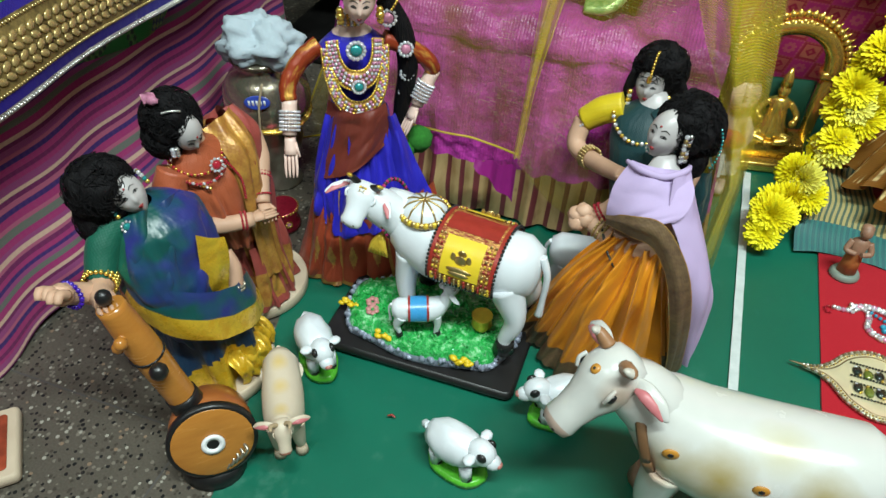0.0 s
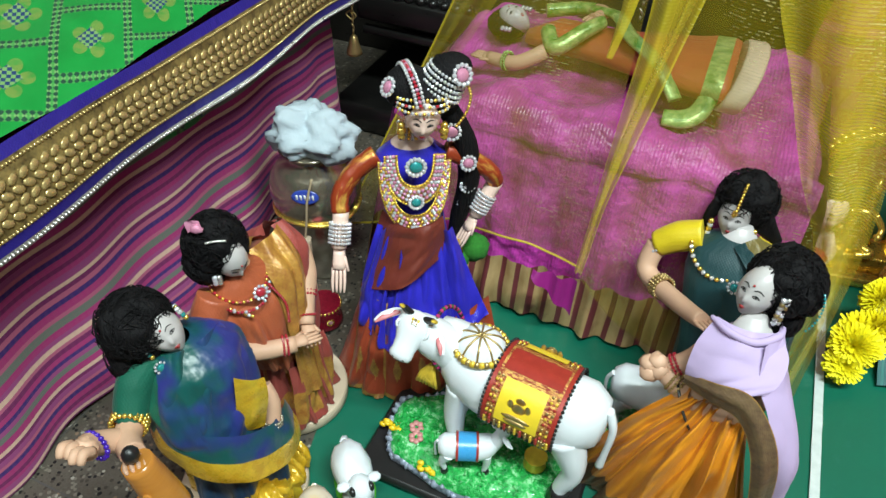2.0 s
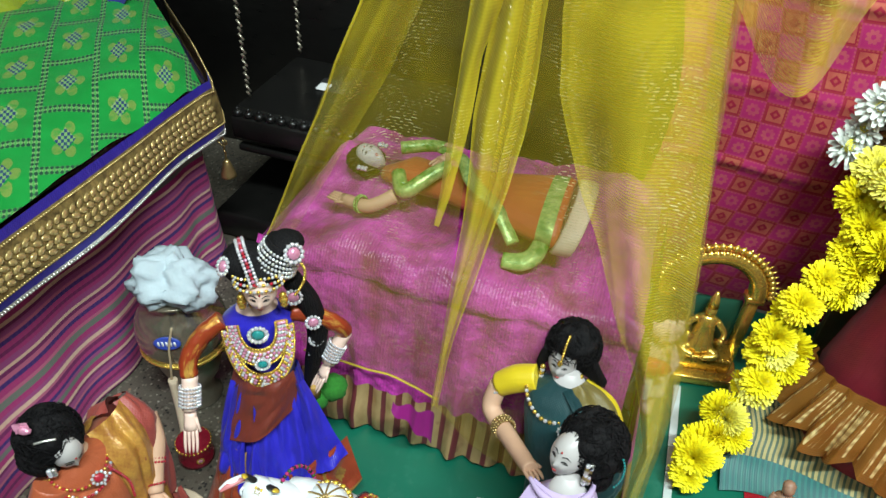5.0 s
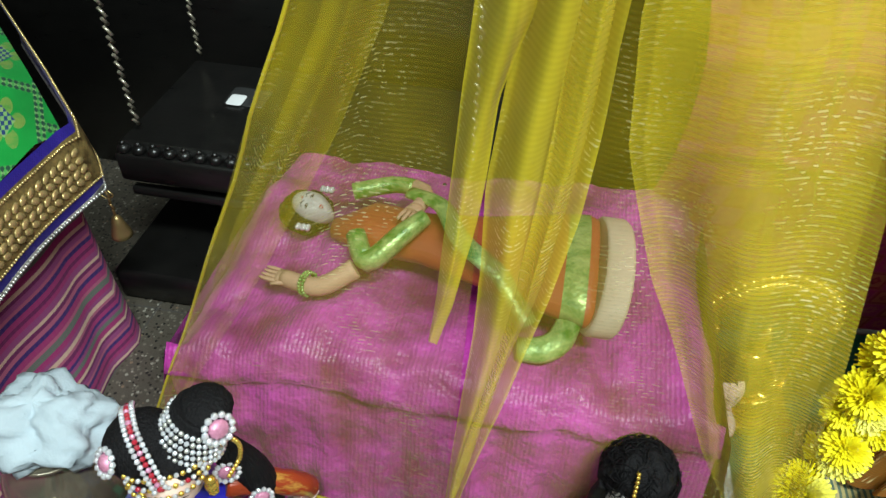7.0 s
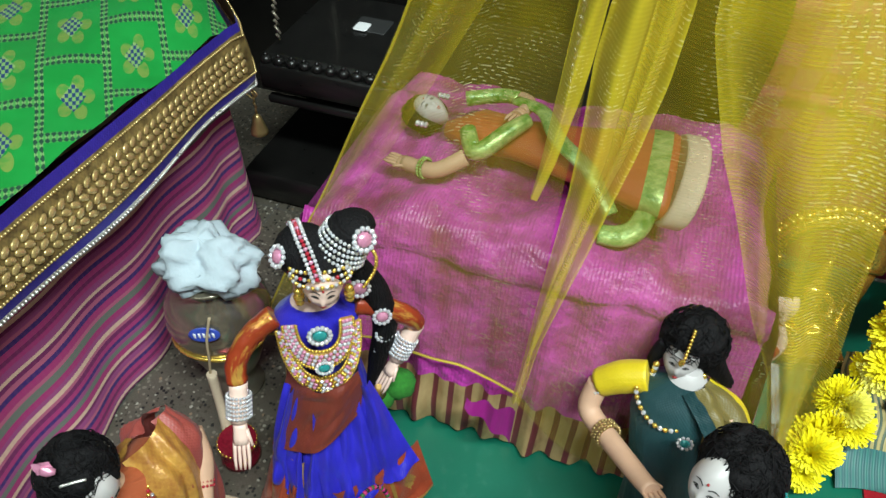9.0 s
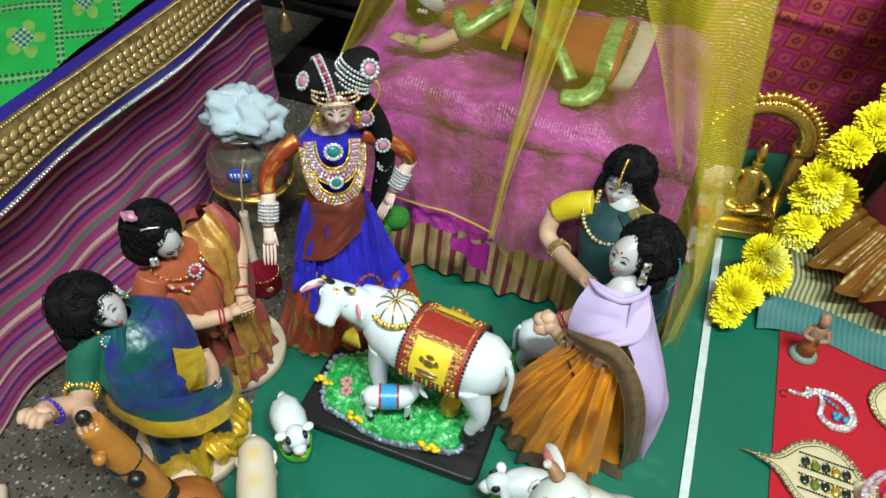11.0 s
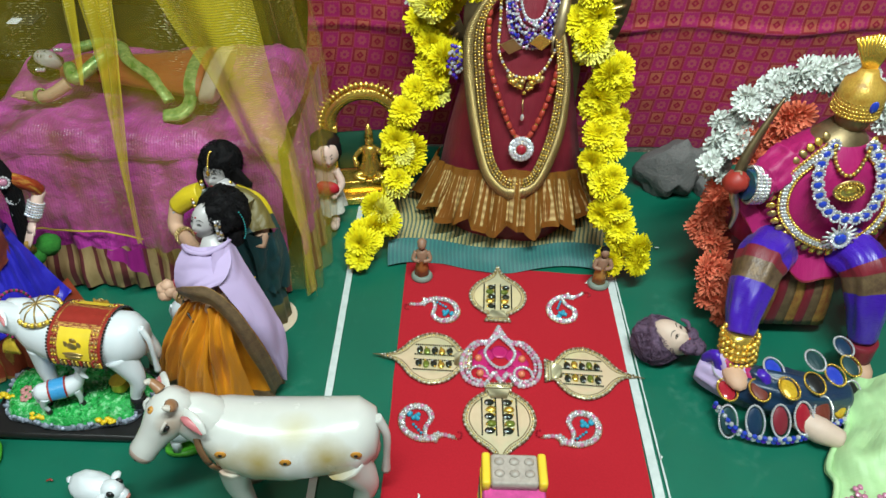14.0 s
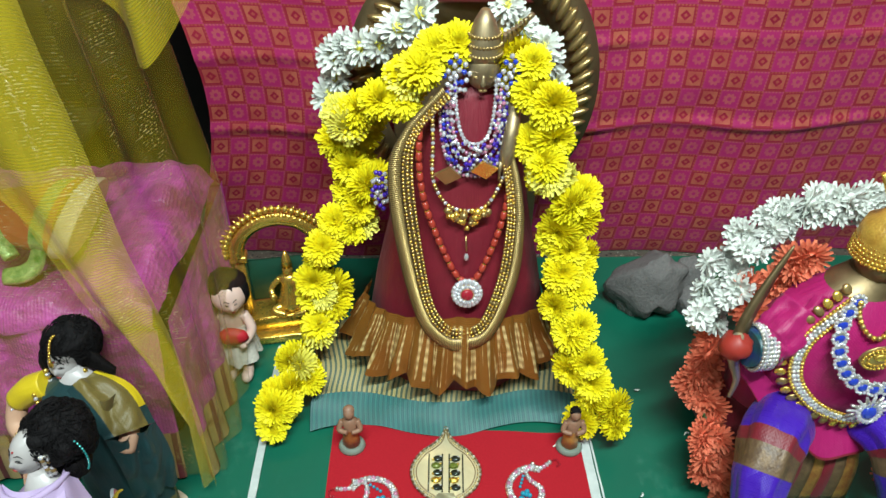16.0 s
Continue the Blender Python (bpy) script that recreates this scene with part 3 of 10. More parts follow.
        return self.loft([ring(z0, b), ring(z0 + b, 0), ring(z1 - b, 0), ring(z1, b)], mat, [mat, mat, topmat or mat], flat=False)

    def jewel(self, c, normal, r, rim, stone, world=False, n=10):
        """A round gem in a beaded rim."""
        c, normal = Vector(c), Vector(normal).normalized()
        x = normal.orthogonal().normalized()
        y = normal.cross(x)
        rot = Matrix((x, y, normal)).transposed()
        self.ball(c, (r * 0.62, r * 0.62, r * 0.32), stone, 10, 6, world, rot=rot)
        for i in range(n):
            a = 2 * math.pi * i / n
            self.ball(c + (x * math.cos(a) + y * math.sin(a)) * r * 0.82, r * 0.24, rim, 6, 4, world)
        return self

    def make(self, name, origin=(0, 0, 0), parent=None):
        me = bpy.data.meshes.new(name)
        o = Vector(origin)
        me.from_pydata([tuple(Vector(p) - o) for p in self.v], [], self.f)
        for m in self.mats:
            me.materials.append(m)
        me.polygons.foreach_set("material_index", self.mi)
        me.polygons.foreach_set("use_smooth", [i not in self.flat for i in range(len(self.f))])
        layer = me.uv_layers.new(name="cloth")
        layer.data.foreach_set("uv", [c for face in self.uv for p in face for c in p])
        me.update()
        ob = new(name, me)
        ob.location = o
        if parent:
            ob.parent = parent
            ob.location = o - parent.location
        return ob


def part(name, shape, parent, label=""):
    """One mesh under a thing or under a part, built in the world's metres."""
    ob = shape.make(name)
    ob.parent = parent
    ob.matrix_parent_inverse = Matrix.Translation(-world_place(parent))
    return tagged(ob, label)


def world_place(ob):
    place = ob.location.copy()
    if ob.parent:
        place = world_place(ob.parent) + ob.matrix_parent_inverse.translation + ob.location
    return place


def thing(name, x, y, z, label, category, group="", kind=""):
    ob = new(name)
    ob.location = (x, y, z)
    ob.empty_display_size = 0.02
    return tagged(ob, label, category, group, kind)


def wave(u, k, ph=0.0):
    return math.sin(u * k * 2 * math.pi + ph)


def wob(x, y, z=0.0):
    return noise.noise(Vector((x, y, z)))


# ---- the room ----
s = Shape()
s.add([(-3, -2.2, 0), (3, -2.2, 0), (3, 2.6, 0), (-3, 2.6, 0)], [(0, 1, 2, 3)], TERRAZZO)
tagged(s.make("floor"), "grey terrazzo floor with dark and pale stone chips", "floor", kind="structure")
# Walls and ceiling are unseen, added to enclose and bounce the lamp light.
for nm, cx, cy, w, d in (("wall_north", 0, 2.65, 6.2, 0.1), ("wall_south", 0, -2.25, 6.2, 0.1), ("wall_west", -3.05, 0.2, 0.1, 4.8), ("wall_east", 3.05, 0.2, 0.1, 4.8)):
    tagged(Shape().slab(cx, cy, w, d, 0, 2.8, PLASTER).make(nm), "unseen plain cream wall added to close the room", "wall", kind="structure")
tagged(Shape().slab(0, 0.2, 6.2, 5.0, 2.8, 2.9, CEIL).make("ceiling"), "unseen plain white ceiling added to close the room", "ceiling", kind="structure")


def ground_sheet():
    """Green vinyl laid on the floor, lifting slightly along its edges."""
    def fn(u, v):
        y = 0.60 + v * 1.02
        left = -0.285 - max(0, y - 0.66) * 0.24
        x = left + u * (1.75 - left)
        lift = 0.0016 + 0.0012 * (wob(x * 5, y * 5) + 0.6)
        if y > 1.55:
            lift += (y - 1.55) * 0.02
        return x, y, lift
    return tagged(Shape().sheet(fn, 90, 60, VINYL).make("vinyl_sheet"), "green glossy vinyl sheet laid over the floor", "floor covering", kind="structure")


ground_sheet()


def strip(name, x0, y0, x1, y1, w, z, mat, label, cat, ragged=0.0006):
    d = Vector((x1 - x0, y1 - y0, 0))
    nrm = Vector((-d.y, d.x, 0)).normalized()
    s = Shape()
    k = 40
    top = []
    for i in range(k + 1):
        q = Vector((x0, y0, 0)) + d * (i / k)
        a = w / 2 + ragged * wob(i * 0.9, x0 * 10)
        b = w / 2 + ragged * wob(i * 0.9, x0 * 10 + 5)
        top.append((q + nrm * a, q - nrm * b))
    pts = [Vector((p.x, p.y, zz)) for zz in (z - 0.0015, z) for pr in top for p in pr]
    n = 2 * (k + 1)
    faces = [(n + 2 * i, n + 2 * i + 1, n + 2 * i + 3, n + 2 * i + 2) for i in range(k)]
    faces += [(2 * i, 2 * i + 2, n + 2 * i + 2, n + 2 * i) for i in range(k)] + [(2 * i + 1, n + 2 * i + 1, n + 2 * i + 3, 2 * i + 3) for i in range(k)]
    s.add(pts, faces, mat, flat=True)
    return tagged(s.make(name, (x0, y0, 0)), label, cat)


strip("tape_line", 0.19, 0.62, 0.19, 1.40, 0.0105, 0.0062, TAPE, "worn white tape line stuck along the green sheet", "tape")
strip("tape_line", 0.6495, 0.62, 0.6455, 1.235, 0.013, 0.0062, TAPE, "worn white tape line beside the red mat", "tape")
strip("tape_line", 0.664, 0.62, 0.655, 1.22, 0.0025, 0.0058, TAPE, "thin white line beside the wider tape", "tape")


def red_mat():
    s = Shape()
    fl, fr, br, bl = Vector((0.279, 0.60, 0)), Vector((0.636, 0.60, 0)), Vector((0.643, 1.222, 0)), Vector((0.288, 1.247, 0))
    def fn(u, v):
        q = fl.lerp(fr, u).lerp(bl.lerp(br, u), v)
        return q.x + 0.0015 * wob(v * 9, 3), q.y + 0.0015 * wob(u * 9, 7), 0.0058 + 0.0006 * wob(u * 6, v * 6)
    s.sheet(fn, 24, 36, FELT)
    n = 25
    rim = [fn(i / 24, 0) for i in range(25)] + [fn(1, j / 36) for j in range(1, 37)] + [fn(1 - i / 24, 1) for i in range(1, 25)] + [fn(0, 1 - j / 36) for j in range(1, 36)]
    s.loft([[(x, y, z) for x, y, z in rim], [(x, y, 0.002) for x, y, z in rim]], FELT, cap=False)
    return tagged(s.make("felt_mat", (0.46, 0.9, 0)), "plain red felt mat laid on the green sheet", "mat")


red_mat()


# ---- left step with its cloths ----
def step_stage():
    st = thing("display_step", -0.9, 1.0, 0, "covered display step hung with green silk over striped cotton", "display step")
    block = [(-0.645, 0.13), (-0.645, 1.350), (-0.96, 1.64), (-1.35, 1.64), (-1.35, 0.13)]
    part("body", Shape().loft([[(x, y, z) for x, y in block] for z in (0.0, 0.365)], BLACKWOOD, flat=True), st, "plain hidden block under the cloths")

    def far(q, out=0.0):
        """A point q metres along the slanted far end from the front corner, pushed out of it."""
        return -0.537 - 0.735 * q + 0.678 * out, 1.366 + 0.678 * q + 0.735 * out

    def striped(u, v):
        # u runs along the step and round its far end, v from top to floor
        s = u * 1.52
        z = 0.345 * (1 - v) + 0.004
        fold = 0.010 * wob(s * 5, v * 1.4) + 0.004 * wave(s, 7, v * 2) * (0.3 + v)
        out = 0.02 * v + fold
        turn = min(1.0, max(0.0, (s - 1.20) / 0.06))
        if s < 1.23:
            x, y = -0.612 + out, 0.15 + s
            x += 0.010 * turn
        else:
            q = s - 1.23
            x, y = -0.600 + out * 0.7 - 0.735 * q, 1.385 + 0.678 * q + out * 0.6 + 0.012 * wave(s, 13) * v
        return x, y, z + (0.012 * wob(s * 7, 2) if v > 0.97 else 0)
    part("striped_cloth", Shape().sheet(striped, 190, 40, STRIPES), st, "magenta, plum and cream striped cotton cloth hanging to the floor")

    def under(u, v):
        y = 0.2 + u * 0.98
        return -0.575 + 0.012 * wob(y * 8, v) - 0.03 * v, y, 0.315 - v * (0.05 + 0.02 * wave(u, 1.5) + 0.03 * wob(y * 5, 4))
    part("under_cloth", Shape().sheet(under, 60, 6, GREENSILK), st, "dull green silk edge under the border")

    def border_edge(y):
        return -0.548 + 0.010 * wob(y * 4, 1.0)

    def top(u, v):
        e = border_edge(0.10 + v * 1.26)
        x = e - 0.004 - (1 - u) * 0.75
        y = 0.10 + v * (1.266 + (e - x) * 0.92)
        sag = 0.008 * wob(x * 7, y * 6) + 0.004 * wob(x * 19, y * 17)
        z = 0.378 + sag * min(1.0, (1 - v) * 12 + 0.15) + min(1 - u, 0.12) * 0.16
        return x, y, z - 0.012 * max(0.0, v - 0.97) / 0.03
    part("silk_cloth", Shape().sheet(top, 70, 100, GREENSILK), st, "bright green brocade silk with gold and blue flowers")

    def hang(u, v):
        # over the front edge, then round the far corner
        s = u * 1.62
        drop = v * 0.085
        tuck = 0.006 * wave(s, 3.2) * v
        if s < 1.262:
            y = 0.10 + s
            x = border_edge(y) + 0.012 * math.sin(v * 2.2) + tuck
            z = 0.377 - drop + 0.004 * wob(y * 6, 9)
        else:
            q = s - 1.262
            x, y = far(q, 0.012 * math.sin(v * 2.2) + 0.004)
            x += (border_edge(1.362) + 0.537) * max(0.0, 1 - q / 0.03) * 0.6
            z = 0.377 - drop + min(q, 0.12) * 0.16
        return x, y, z

    def bands(u, v):
        return BLUERIBBON if v < 0.13 or 0.80 < v < 0.92 else (SILVER if v >= 0.92 else GOLDBORDER)
    border = part("gold_border", Shape().sheet(hang, 170, 24, None, bands), st, "gold leaf-patterned lace border edged with royal blue")
    leaf = Shape()
    for row in range(2):
        k = 0
        for i in range(86):
            s0 = (0.30 + i * 0.0113) / 1.62
            for side in (-1, 1):
                vv = 0.36 + row * 0.22 + side * 0.055
                a, b = Vector(hang(s0, vv)), Vector(hang(s0 + 0.0045, vv + side * 0.05))
                d = (b - a).normalized()
                nrm = Vector((1, 0, 0.15)).normalized()
                side_v = d.cross(nrm).normalized()
                rot = Matrix((d, side_v, nrm)).transposed()
                leaf.ball(a + nrm * 0.0012, (0.0066, 0.0042, 0.0012), LEAFGOLD, 7, 4, rot=rot)
    part("leaf_sequin_band", leaf, border, "small stamped gold leaf sequins")
    bead = Shape()
    for vv, r in ((0.16, 0.0016), (0.76, 0.0016), (0.965, 0.0018)):
        bead.beads([Vector(hang(i / 240, vv)) + Vector((0.001, 0, 0)) for i in range(36, 241)], r, SILVER if vv > 0.9 else LEAFGOLD, r * 2.3)
    part("bead_edging", bead, border, "silver and gold bead edging")


step_stage()


def black_swing():
    sw = thing("wooden_swing", -0.48, 1.62, 0, "black lacquered carved swing seat hung on twisted chains", "swing")
    s = Shape().slab(-0.37, 1.622, 0.48, 0.225, 0.238, 0.258, BLACKWOOD, 0.01, 0.006)
    part("seat", s, sw)
    rail = part("front_rail", Shape().slab(-0.37, 1.506, 0.48, 0.018, 0.205, 0.247, BLACKWOOD, 0.006, 0.004), sw)
    part("lower_rail", Shape().slab(-0.37, 1.510, 0.47, 0.014, 0.178, 0.192, BLACKWOOD, 0.004, 0.003), sw)
    for i in range(23):
        knob = Shape().ball((-0.598 + i * 0.0205, 1.506, 0.252), (0.0085, 0.0085, 0.0070), BLACKWOOD, 12, 7)
        knob.ball((-0.598 + i * 0.0205, 1.506, 0.2595), 0.0038, BLACKWOOD, 8, 5)
        part("turned_knob", knob, rail)
    for x, y in ((-0.588, 1.532), (-0.592, 1.722), (-0.16, 1.54)):
        c = Shape()
        for i in range(60):
            z = 0.27 + i * 0.011
            c.tube([(x + (0.004 if i % 2 else 0), y + (0 if i % 2 else 0.004), z), (x - (0.004 if i % 2 else 0), y - (0 if i % 2 else 0.004), z + 0.011)], 0.0022, STEEL, 5, k=1)
        part("chain", c, sw, "twisted dark metal chain")
    part("base_plinth", Shape().slab(-0.37, 1.60, 0.58, 0.25, 0.0, 0.055, BLACKWOOD, 0.01, 0.006), sw)
    # Added black board that fills the dark region behind the seat.
    part("back_panel", Shape().slab(-0.44, 1.80, 1.1, 0.03, 0.0, 1.0, BLACKWOOD), sw)
    part("price_tag", Shape().slab(-0.500, 1.632, 0.022, 0.026, 0.2595, 0.2620, plain("white_paper", (0.75, 0.75, 0.76), 0.6)), sw, "small white paper tag")
    part("tag_card", Shape().slab(-0.488, 1.645, 0.055, 0.045, 0.2578, 0.2594, plain("dark_grey_card", (0.03, 0.03, 0.03), 0.4)), sw)
    b = thing("hanging_bell", -0.572, 1.42, 0.19, "small brass bell hanging on a short chain", "bell")
    bell = Shape()
    bell.body([(0.185, 0.013, 0.013, -0.572, 1.42), (0.19, 0.012, 0.012, -0.572, 1.42), (0.203, 0.008, 0.008, -0.572, 1.42), (0.212, 0.006, 0.006, -0.572, 1.42), (0.217, 0.002, 0.002, -0.572, 1.42)], BRASS, n=14)
    part("bell_body", bell, b)
    ch = Shape()
    for i in range(9):
        ch.tube([(-0.572 + 0.002 * (i % 2), 1.42, 0.217 + i * 0.009), (-0.572 - 0.002 * (i % 2), 1.42, 0.226 + i * 0.009)], 0.0017, BRASS, 5, k=1)
    ch.tube([(-0.575, 1.421, 0.24), (-0.566, 1.421, 0.247), (-0.575, 1.421, 0.254), (-0.583, 1.421, 0.247), (-0.575, 1.421, 0.24)], 0.0013, BRASS, 5)
    part("bell_chain", ch, b)


black_swing()


def backdrop():
    def fn(u, v):
        x = 0.10 + u * 1.75
        z = 1.15 * v
        left = 0.05 * math.sin(z * 5.5) if u < 0.02 else 0
        f = 0.012 * wave(u, 5.3, v * 1.7) * (0.5 + 0.5 * v) + 0.010 * wob(x * 3, z * 5) + 0.003 * wob(x * 11, z * 16)
        for z0, tilt, deep in ((0.285, 0.02, 0.007), (0.52, -0.03, 0.006), (0.43, 0.05, 0.004), (0.70, 0.01, 0.006)):
            q = (z - z0 - tilt * (x - 0.8) - 0.012 * wob(x * 4, z0 * 9)) / 0.008
            f -= deep * math.exp(-q * q) * (0.4 + 0.6 * min(1.0, abs(wob(x * 2.5, z0 * 7)) * 4))
        edge = -0.065 + 0.05 * math.sin((z - 0.1) * 6.5)
        return x + (1 - u) ** 3 * edge, 1.605 + f + (0.03 * (1 - v) ** 8), z + 0.004
    tagged(Shape().sheet(fn, 150, 220, REDSILK).make("backdrop_cloth", (0.9, 1.6, 0)), "crimson brocade silk backdrop with a gold check pattern", "backdrop cloth", kind="structure")
    # Added dark sheet that backs the dark gap beside the backdrop.
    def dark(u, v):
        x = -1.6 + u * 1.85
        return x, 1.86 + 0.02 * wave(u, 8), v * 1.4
    tagged(Shape().sheet(dark, 60, 4, DARKCLOTH).make("dark_curtain", (-0.6, 1.86, 0)), "dark maroon sheet added behind the swing", "curtain", kind="structure")


backdrop()


# ---- the canopied bed ----
def bed():
    b = thing("doll_bed", -0.14, 1.36, 0, "doll bed draped in pink silk with a gold hem", "doll bed")
    part("frame", Shape().slab(-0.145, 1.37, 0.44, 0.28, 0.0, 0.255, BLACKWOOD, 0.02, 0.01), b, "plain hidden block under the silk")

    def drape(u, v):
        # u round the bed from the far left to the far right, v from middle of the top to the hem
        x = -0.388 + 0.488 * u
        f = wave(u, 10.5, 0.6) * 0.5 + wave(u, 17.3) * 0.3 + wob(u * 14, 3) * 0.5
        if v < 0.42:
            q = v / 0.42
            y = 1.52 - q * 0.30
            z = 0.270 + 0.020 * wob(x * 10, y * 9) + 0.018 * abs(wob(x * 17, y * 15)) + 0.007 * abs(wob(x * 42, y * 38))
            edge = max(0, abs(u - 0.5) - 0.44) / 0.06
            z -= 0.03 * edge * edge
        else:
            q = (v - 0.42) / 0.58
            y = 1.22 - 0.06 * q ** 0.8 - 0.012 * f * q - 0.008 * wob(x * 16, q * 5)
            z = 0.272 - 0.262 * q + (0.016 * wob(x * 10, y * 9) + 0.012 * abs(wob(x * 19, y * 17))) * (1 - q) + (0.004 * f if q > 0.95 else 0)
            if q < 0.12:
                y, z = y - 0.01 * q / 0.12, z + 0.004
        return x, y, max(z, 0.006)

    def hem(u, v):
        return GOLDHEM if v > 0.84 else PINKSILK
    part("silk_cover", Shape().sheet(drape, 150, 60, None, hem), b, "shot pink silk cover with a pleated gold hem")
    for sx, x0 in ((-1, -0.388), (1, 0.10)):
        def flank(u, v, sx=sx, x0=x0):
            y = 1.22 - 0.06 * v ** 0.8 + u * 0.3
            return x0 + sx * (0.012 + 0.02 * v + 0.008 * wave(u, 5) * v), y, max(0.245 - 0.24 * v, 0.006)
        part("side_drape", Shape().sheet(flank, 30, 20, None, lambda u, v: GOLDHEM if v > 0.72 else PINKSILK), b)
    gap = Shape()
    gap.sheet(lambda u, v: (-0.172 + 0.055 * u, 1.135 - 0.008 * v - 0.004 * wave(u, 2), 0.118 - 0.052 * v * (0.15 + 0.85 * u)), 16, 8, silk("magenta_lining", (0.25, 0.008, 0.16)))
    part("lining", gap, b, "deep magenta lining showing below the net")


bed()


def veil():
    cn = thing("net_canopy", -0.1, 1.2, 0, "yellow sheer net canopy with glitter threads over the bed", "canopy")

    def edge(z, zs, xs):
        return float(np.interp(z, zs, xs))

    out_z, out_x = (0.045, 0.15, 0.27, 0.30, 0.41, 0.488, 0.535, 0.60, 0.86), (-0.470, -0.424, -0.373, -0.358, -0.310, -0.273, -0.255, -0.226, -0.130)
    right_zs, right_xs = (0.01, 0.15, 0.30, 0.42, 0.52, 0.60, 0.65, 0.86), (0.150, 0.152, 0.142, 0.124, 0.108, 0.096, 0.090, 0.066)

    def front(x, z, k=0.0):
        """Depth of the hanging net: it leans out towards the hem and ripples."""
        v = (0.86 - z) / 0.86
        return 1.212 - 0.070 * v + 0.012 * math.sin(x * 34 + v * 1.5) * (1.1 - v) + 0.008 * wob(x * 9, z * 4) + 0.004 * wob(x * 26, z * 11) + k

    def left(u, v):
        # from the gathered top to a lifted hem
        z_bot = 0.045 + 0.08 * min(1, u * 2.2) if u < 0.5 else 0.125
        z = 0.86 + (z_bot - 0.86) * v
        a, b = edge(z, out_z, out_x), edge(z, (0.12, 0.62, 0.86), (-0.120, -0.108, -0.09))
        x = a + (b - a) * u
        return x, front(x, z) + 0.045 * (1 - u) * v, z
    part("left_panel", Shape().sheet(left, 90, 70, VEIL), cn)
    part("hem", Shape().tube([left(i / 30, 1.0) for i in range(31)], 0.0018, VEILFOLD, 5, True, 1), cn, "rolled edge of the net")
    part("edge_roll", Shape().tube([left(0.0, j / 30) for j in range(31)], 0.0014, VEILFOLD, 5, True, 1), cn, "rolled edge of the net")

    def layer(name, z_end, zs, la, ra, off, mat, ripple=2.0, label=""):
        """A second thickness of net between two falling edges."""
        def fn(u, v):
            z = 0.86 + (z_end - 0.86) * v
            a, b = edge(z, zs, la), edge(z, zs, ra)
            x = a + (b - a) * u + 0.004 * wob(v * 5, u * 2, off * 900)
            lean = 0.045 * max(0.0, (-0.12 - x) / 0.3) * v
            return x, front(x, z, off) + lean + min(0.010, 0.30 * (b - a)) * math.sin(u * ripple * 6.283 + v * 2.2), z
        part(name, Shape().sheet(fn, 44, 70, mat), cn, label)
    # outer fold along the open side, thinning to nothing near the floor
    layer("outer_fold", 0.10, (0.10, 0.27, 0.41, 0.535, 0.60, 0.86), (-0.446, -0.371, -0.308, -0.253, -0.224, -0.128), (-0.440, -0.345, -0.265, -0.200, -0.172, -0.100), -0.006, VEIL, 1.2)
    layer("outer_fold", 0.28, (0.28, 0.41, 0.535, 0.60, 0.86), (-0.368, -0.296, -0.236, -0.206, -0.120), (-0.364, -0.272, -0.204, -0.176, -0.105), -0.010, VEIL, 1.0)
    # middle fall: a pointed sliver and the long strip drawn down to the hem
    layer("pointed_fold", 0.388, (0.388, 0.43, 0.482, 0.534, 0.574, 0.62, 0.86), (-0.137, -0.133, -0.130, -0.128, -0.126, -0.122, -0.095), (-0.135, -0.124, -0.115, -0.108, -0.103, -0.090, -0.070), -0.016, VEILFOLD, 1.0)
    layer("middle_fold", 0.128, (0.128, 0.22, 0.32, 0.40, 0.46, 0.52, 0.574, 0.62, 0.86), (-0.123, -0.118, -0.112, -0.107, -0.106, -0.108, -0.103, -0.098, -0.075), (-0.117, -0.106, -0.090, -0.074, -0.062, -0.054, -0.052, -0.052, -0.040), -0.014, VEILFOLD, 1.6)
    layer("middle_fold", 0.20, (0.20, 0.32, 0.46, 0.574, 0.86), (-0.116, -0.104, -0.084, -0.076, -0.060), (-0.113, -0.096, -0.068, -0.058, -0.045), -0.020, VEILMID, 1.0)

    def right(u, v):
        z = 0.86 + (0.012 + 0.1 * (1 - u) ** 3 - 0.86) * v
        a, b = edge(z, (0.12, 0.62, 0.86), (-0.120, -0.098, -0.07)), edge(z, right_zs, right_xs)
        x = a + (b - a) * u
        return x, front(x, z) + 0.030 * u * u, z
    part("right_panel", Shape().sheet(right, 90, 70, VEIL), cn)
    # broad doubled fall that narrows to the corner of the bed
    layer("broad_fold", 0.03, (0.03, 0.15, 0.25, 0.30, 0.40, 0.45, 0.55, 0.62, 0.86), (0.126, 0.132, 0.098, 0.070, 0.026, 0.002, -0.034, -0.044, -0.040), (0.150, 0.151, 0.145, 0.140, 0.124, 0.116, 0.100, 0.090, 0.062), -0.004, VEILMID, 1.3)
    layer("broad_fold", 0.30, (0.30, 0.40, 0.45, 0.55, 0.62, 0.86), (0.074, 0.032, 0.010, -0.026, -0.036, -0.030), (0.082, 0.058, 0.050, 0.046, 0.050, 0.030), -0.012, VEIL, 1.0)

    def side_panel(u, v):
        # wraps the right end of the bed from front to back
        z = 0.86 + (0.012 - 0.86) * v
        y = right(1.0, v)[1] + (0.16 + 0.10 * math.sin(v * 3.0)) * u
        return edge(z, right_zs, right_xs) - 0.004 * u + min(1.0, u * 6) * (0.009 * wave(u, 2.4, v * 2) + 0.006 * wob(u * 6, v * 4)), y, z
    part("side_panel", Shape().sheet(side_panel, 60, 40, VEIL), cn)


    def swag(u, v):
        x = 0.09 + 0.12 * u
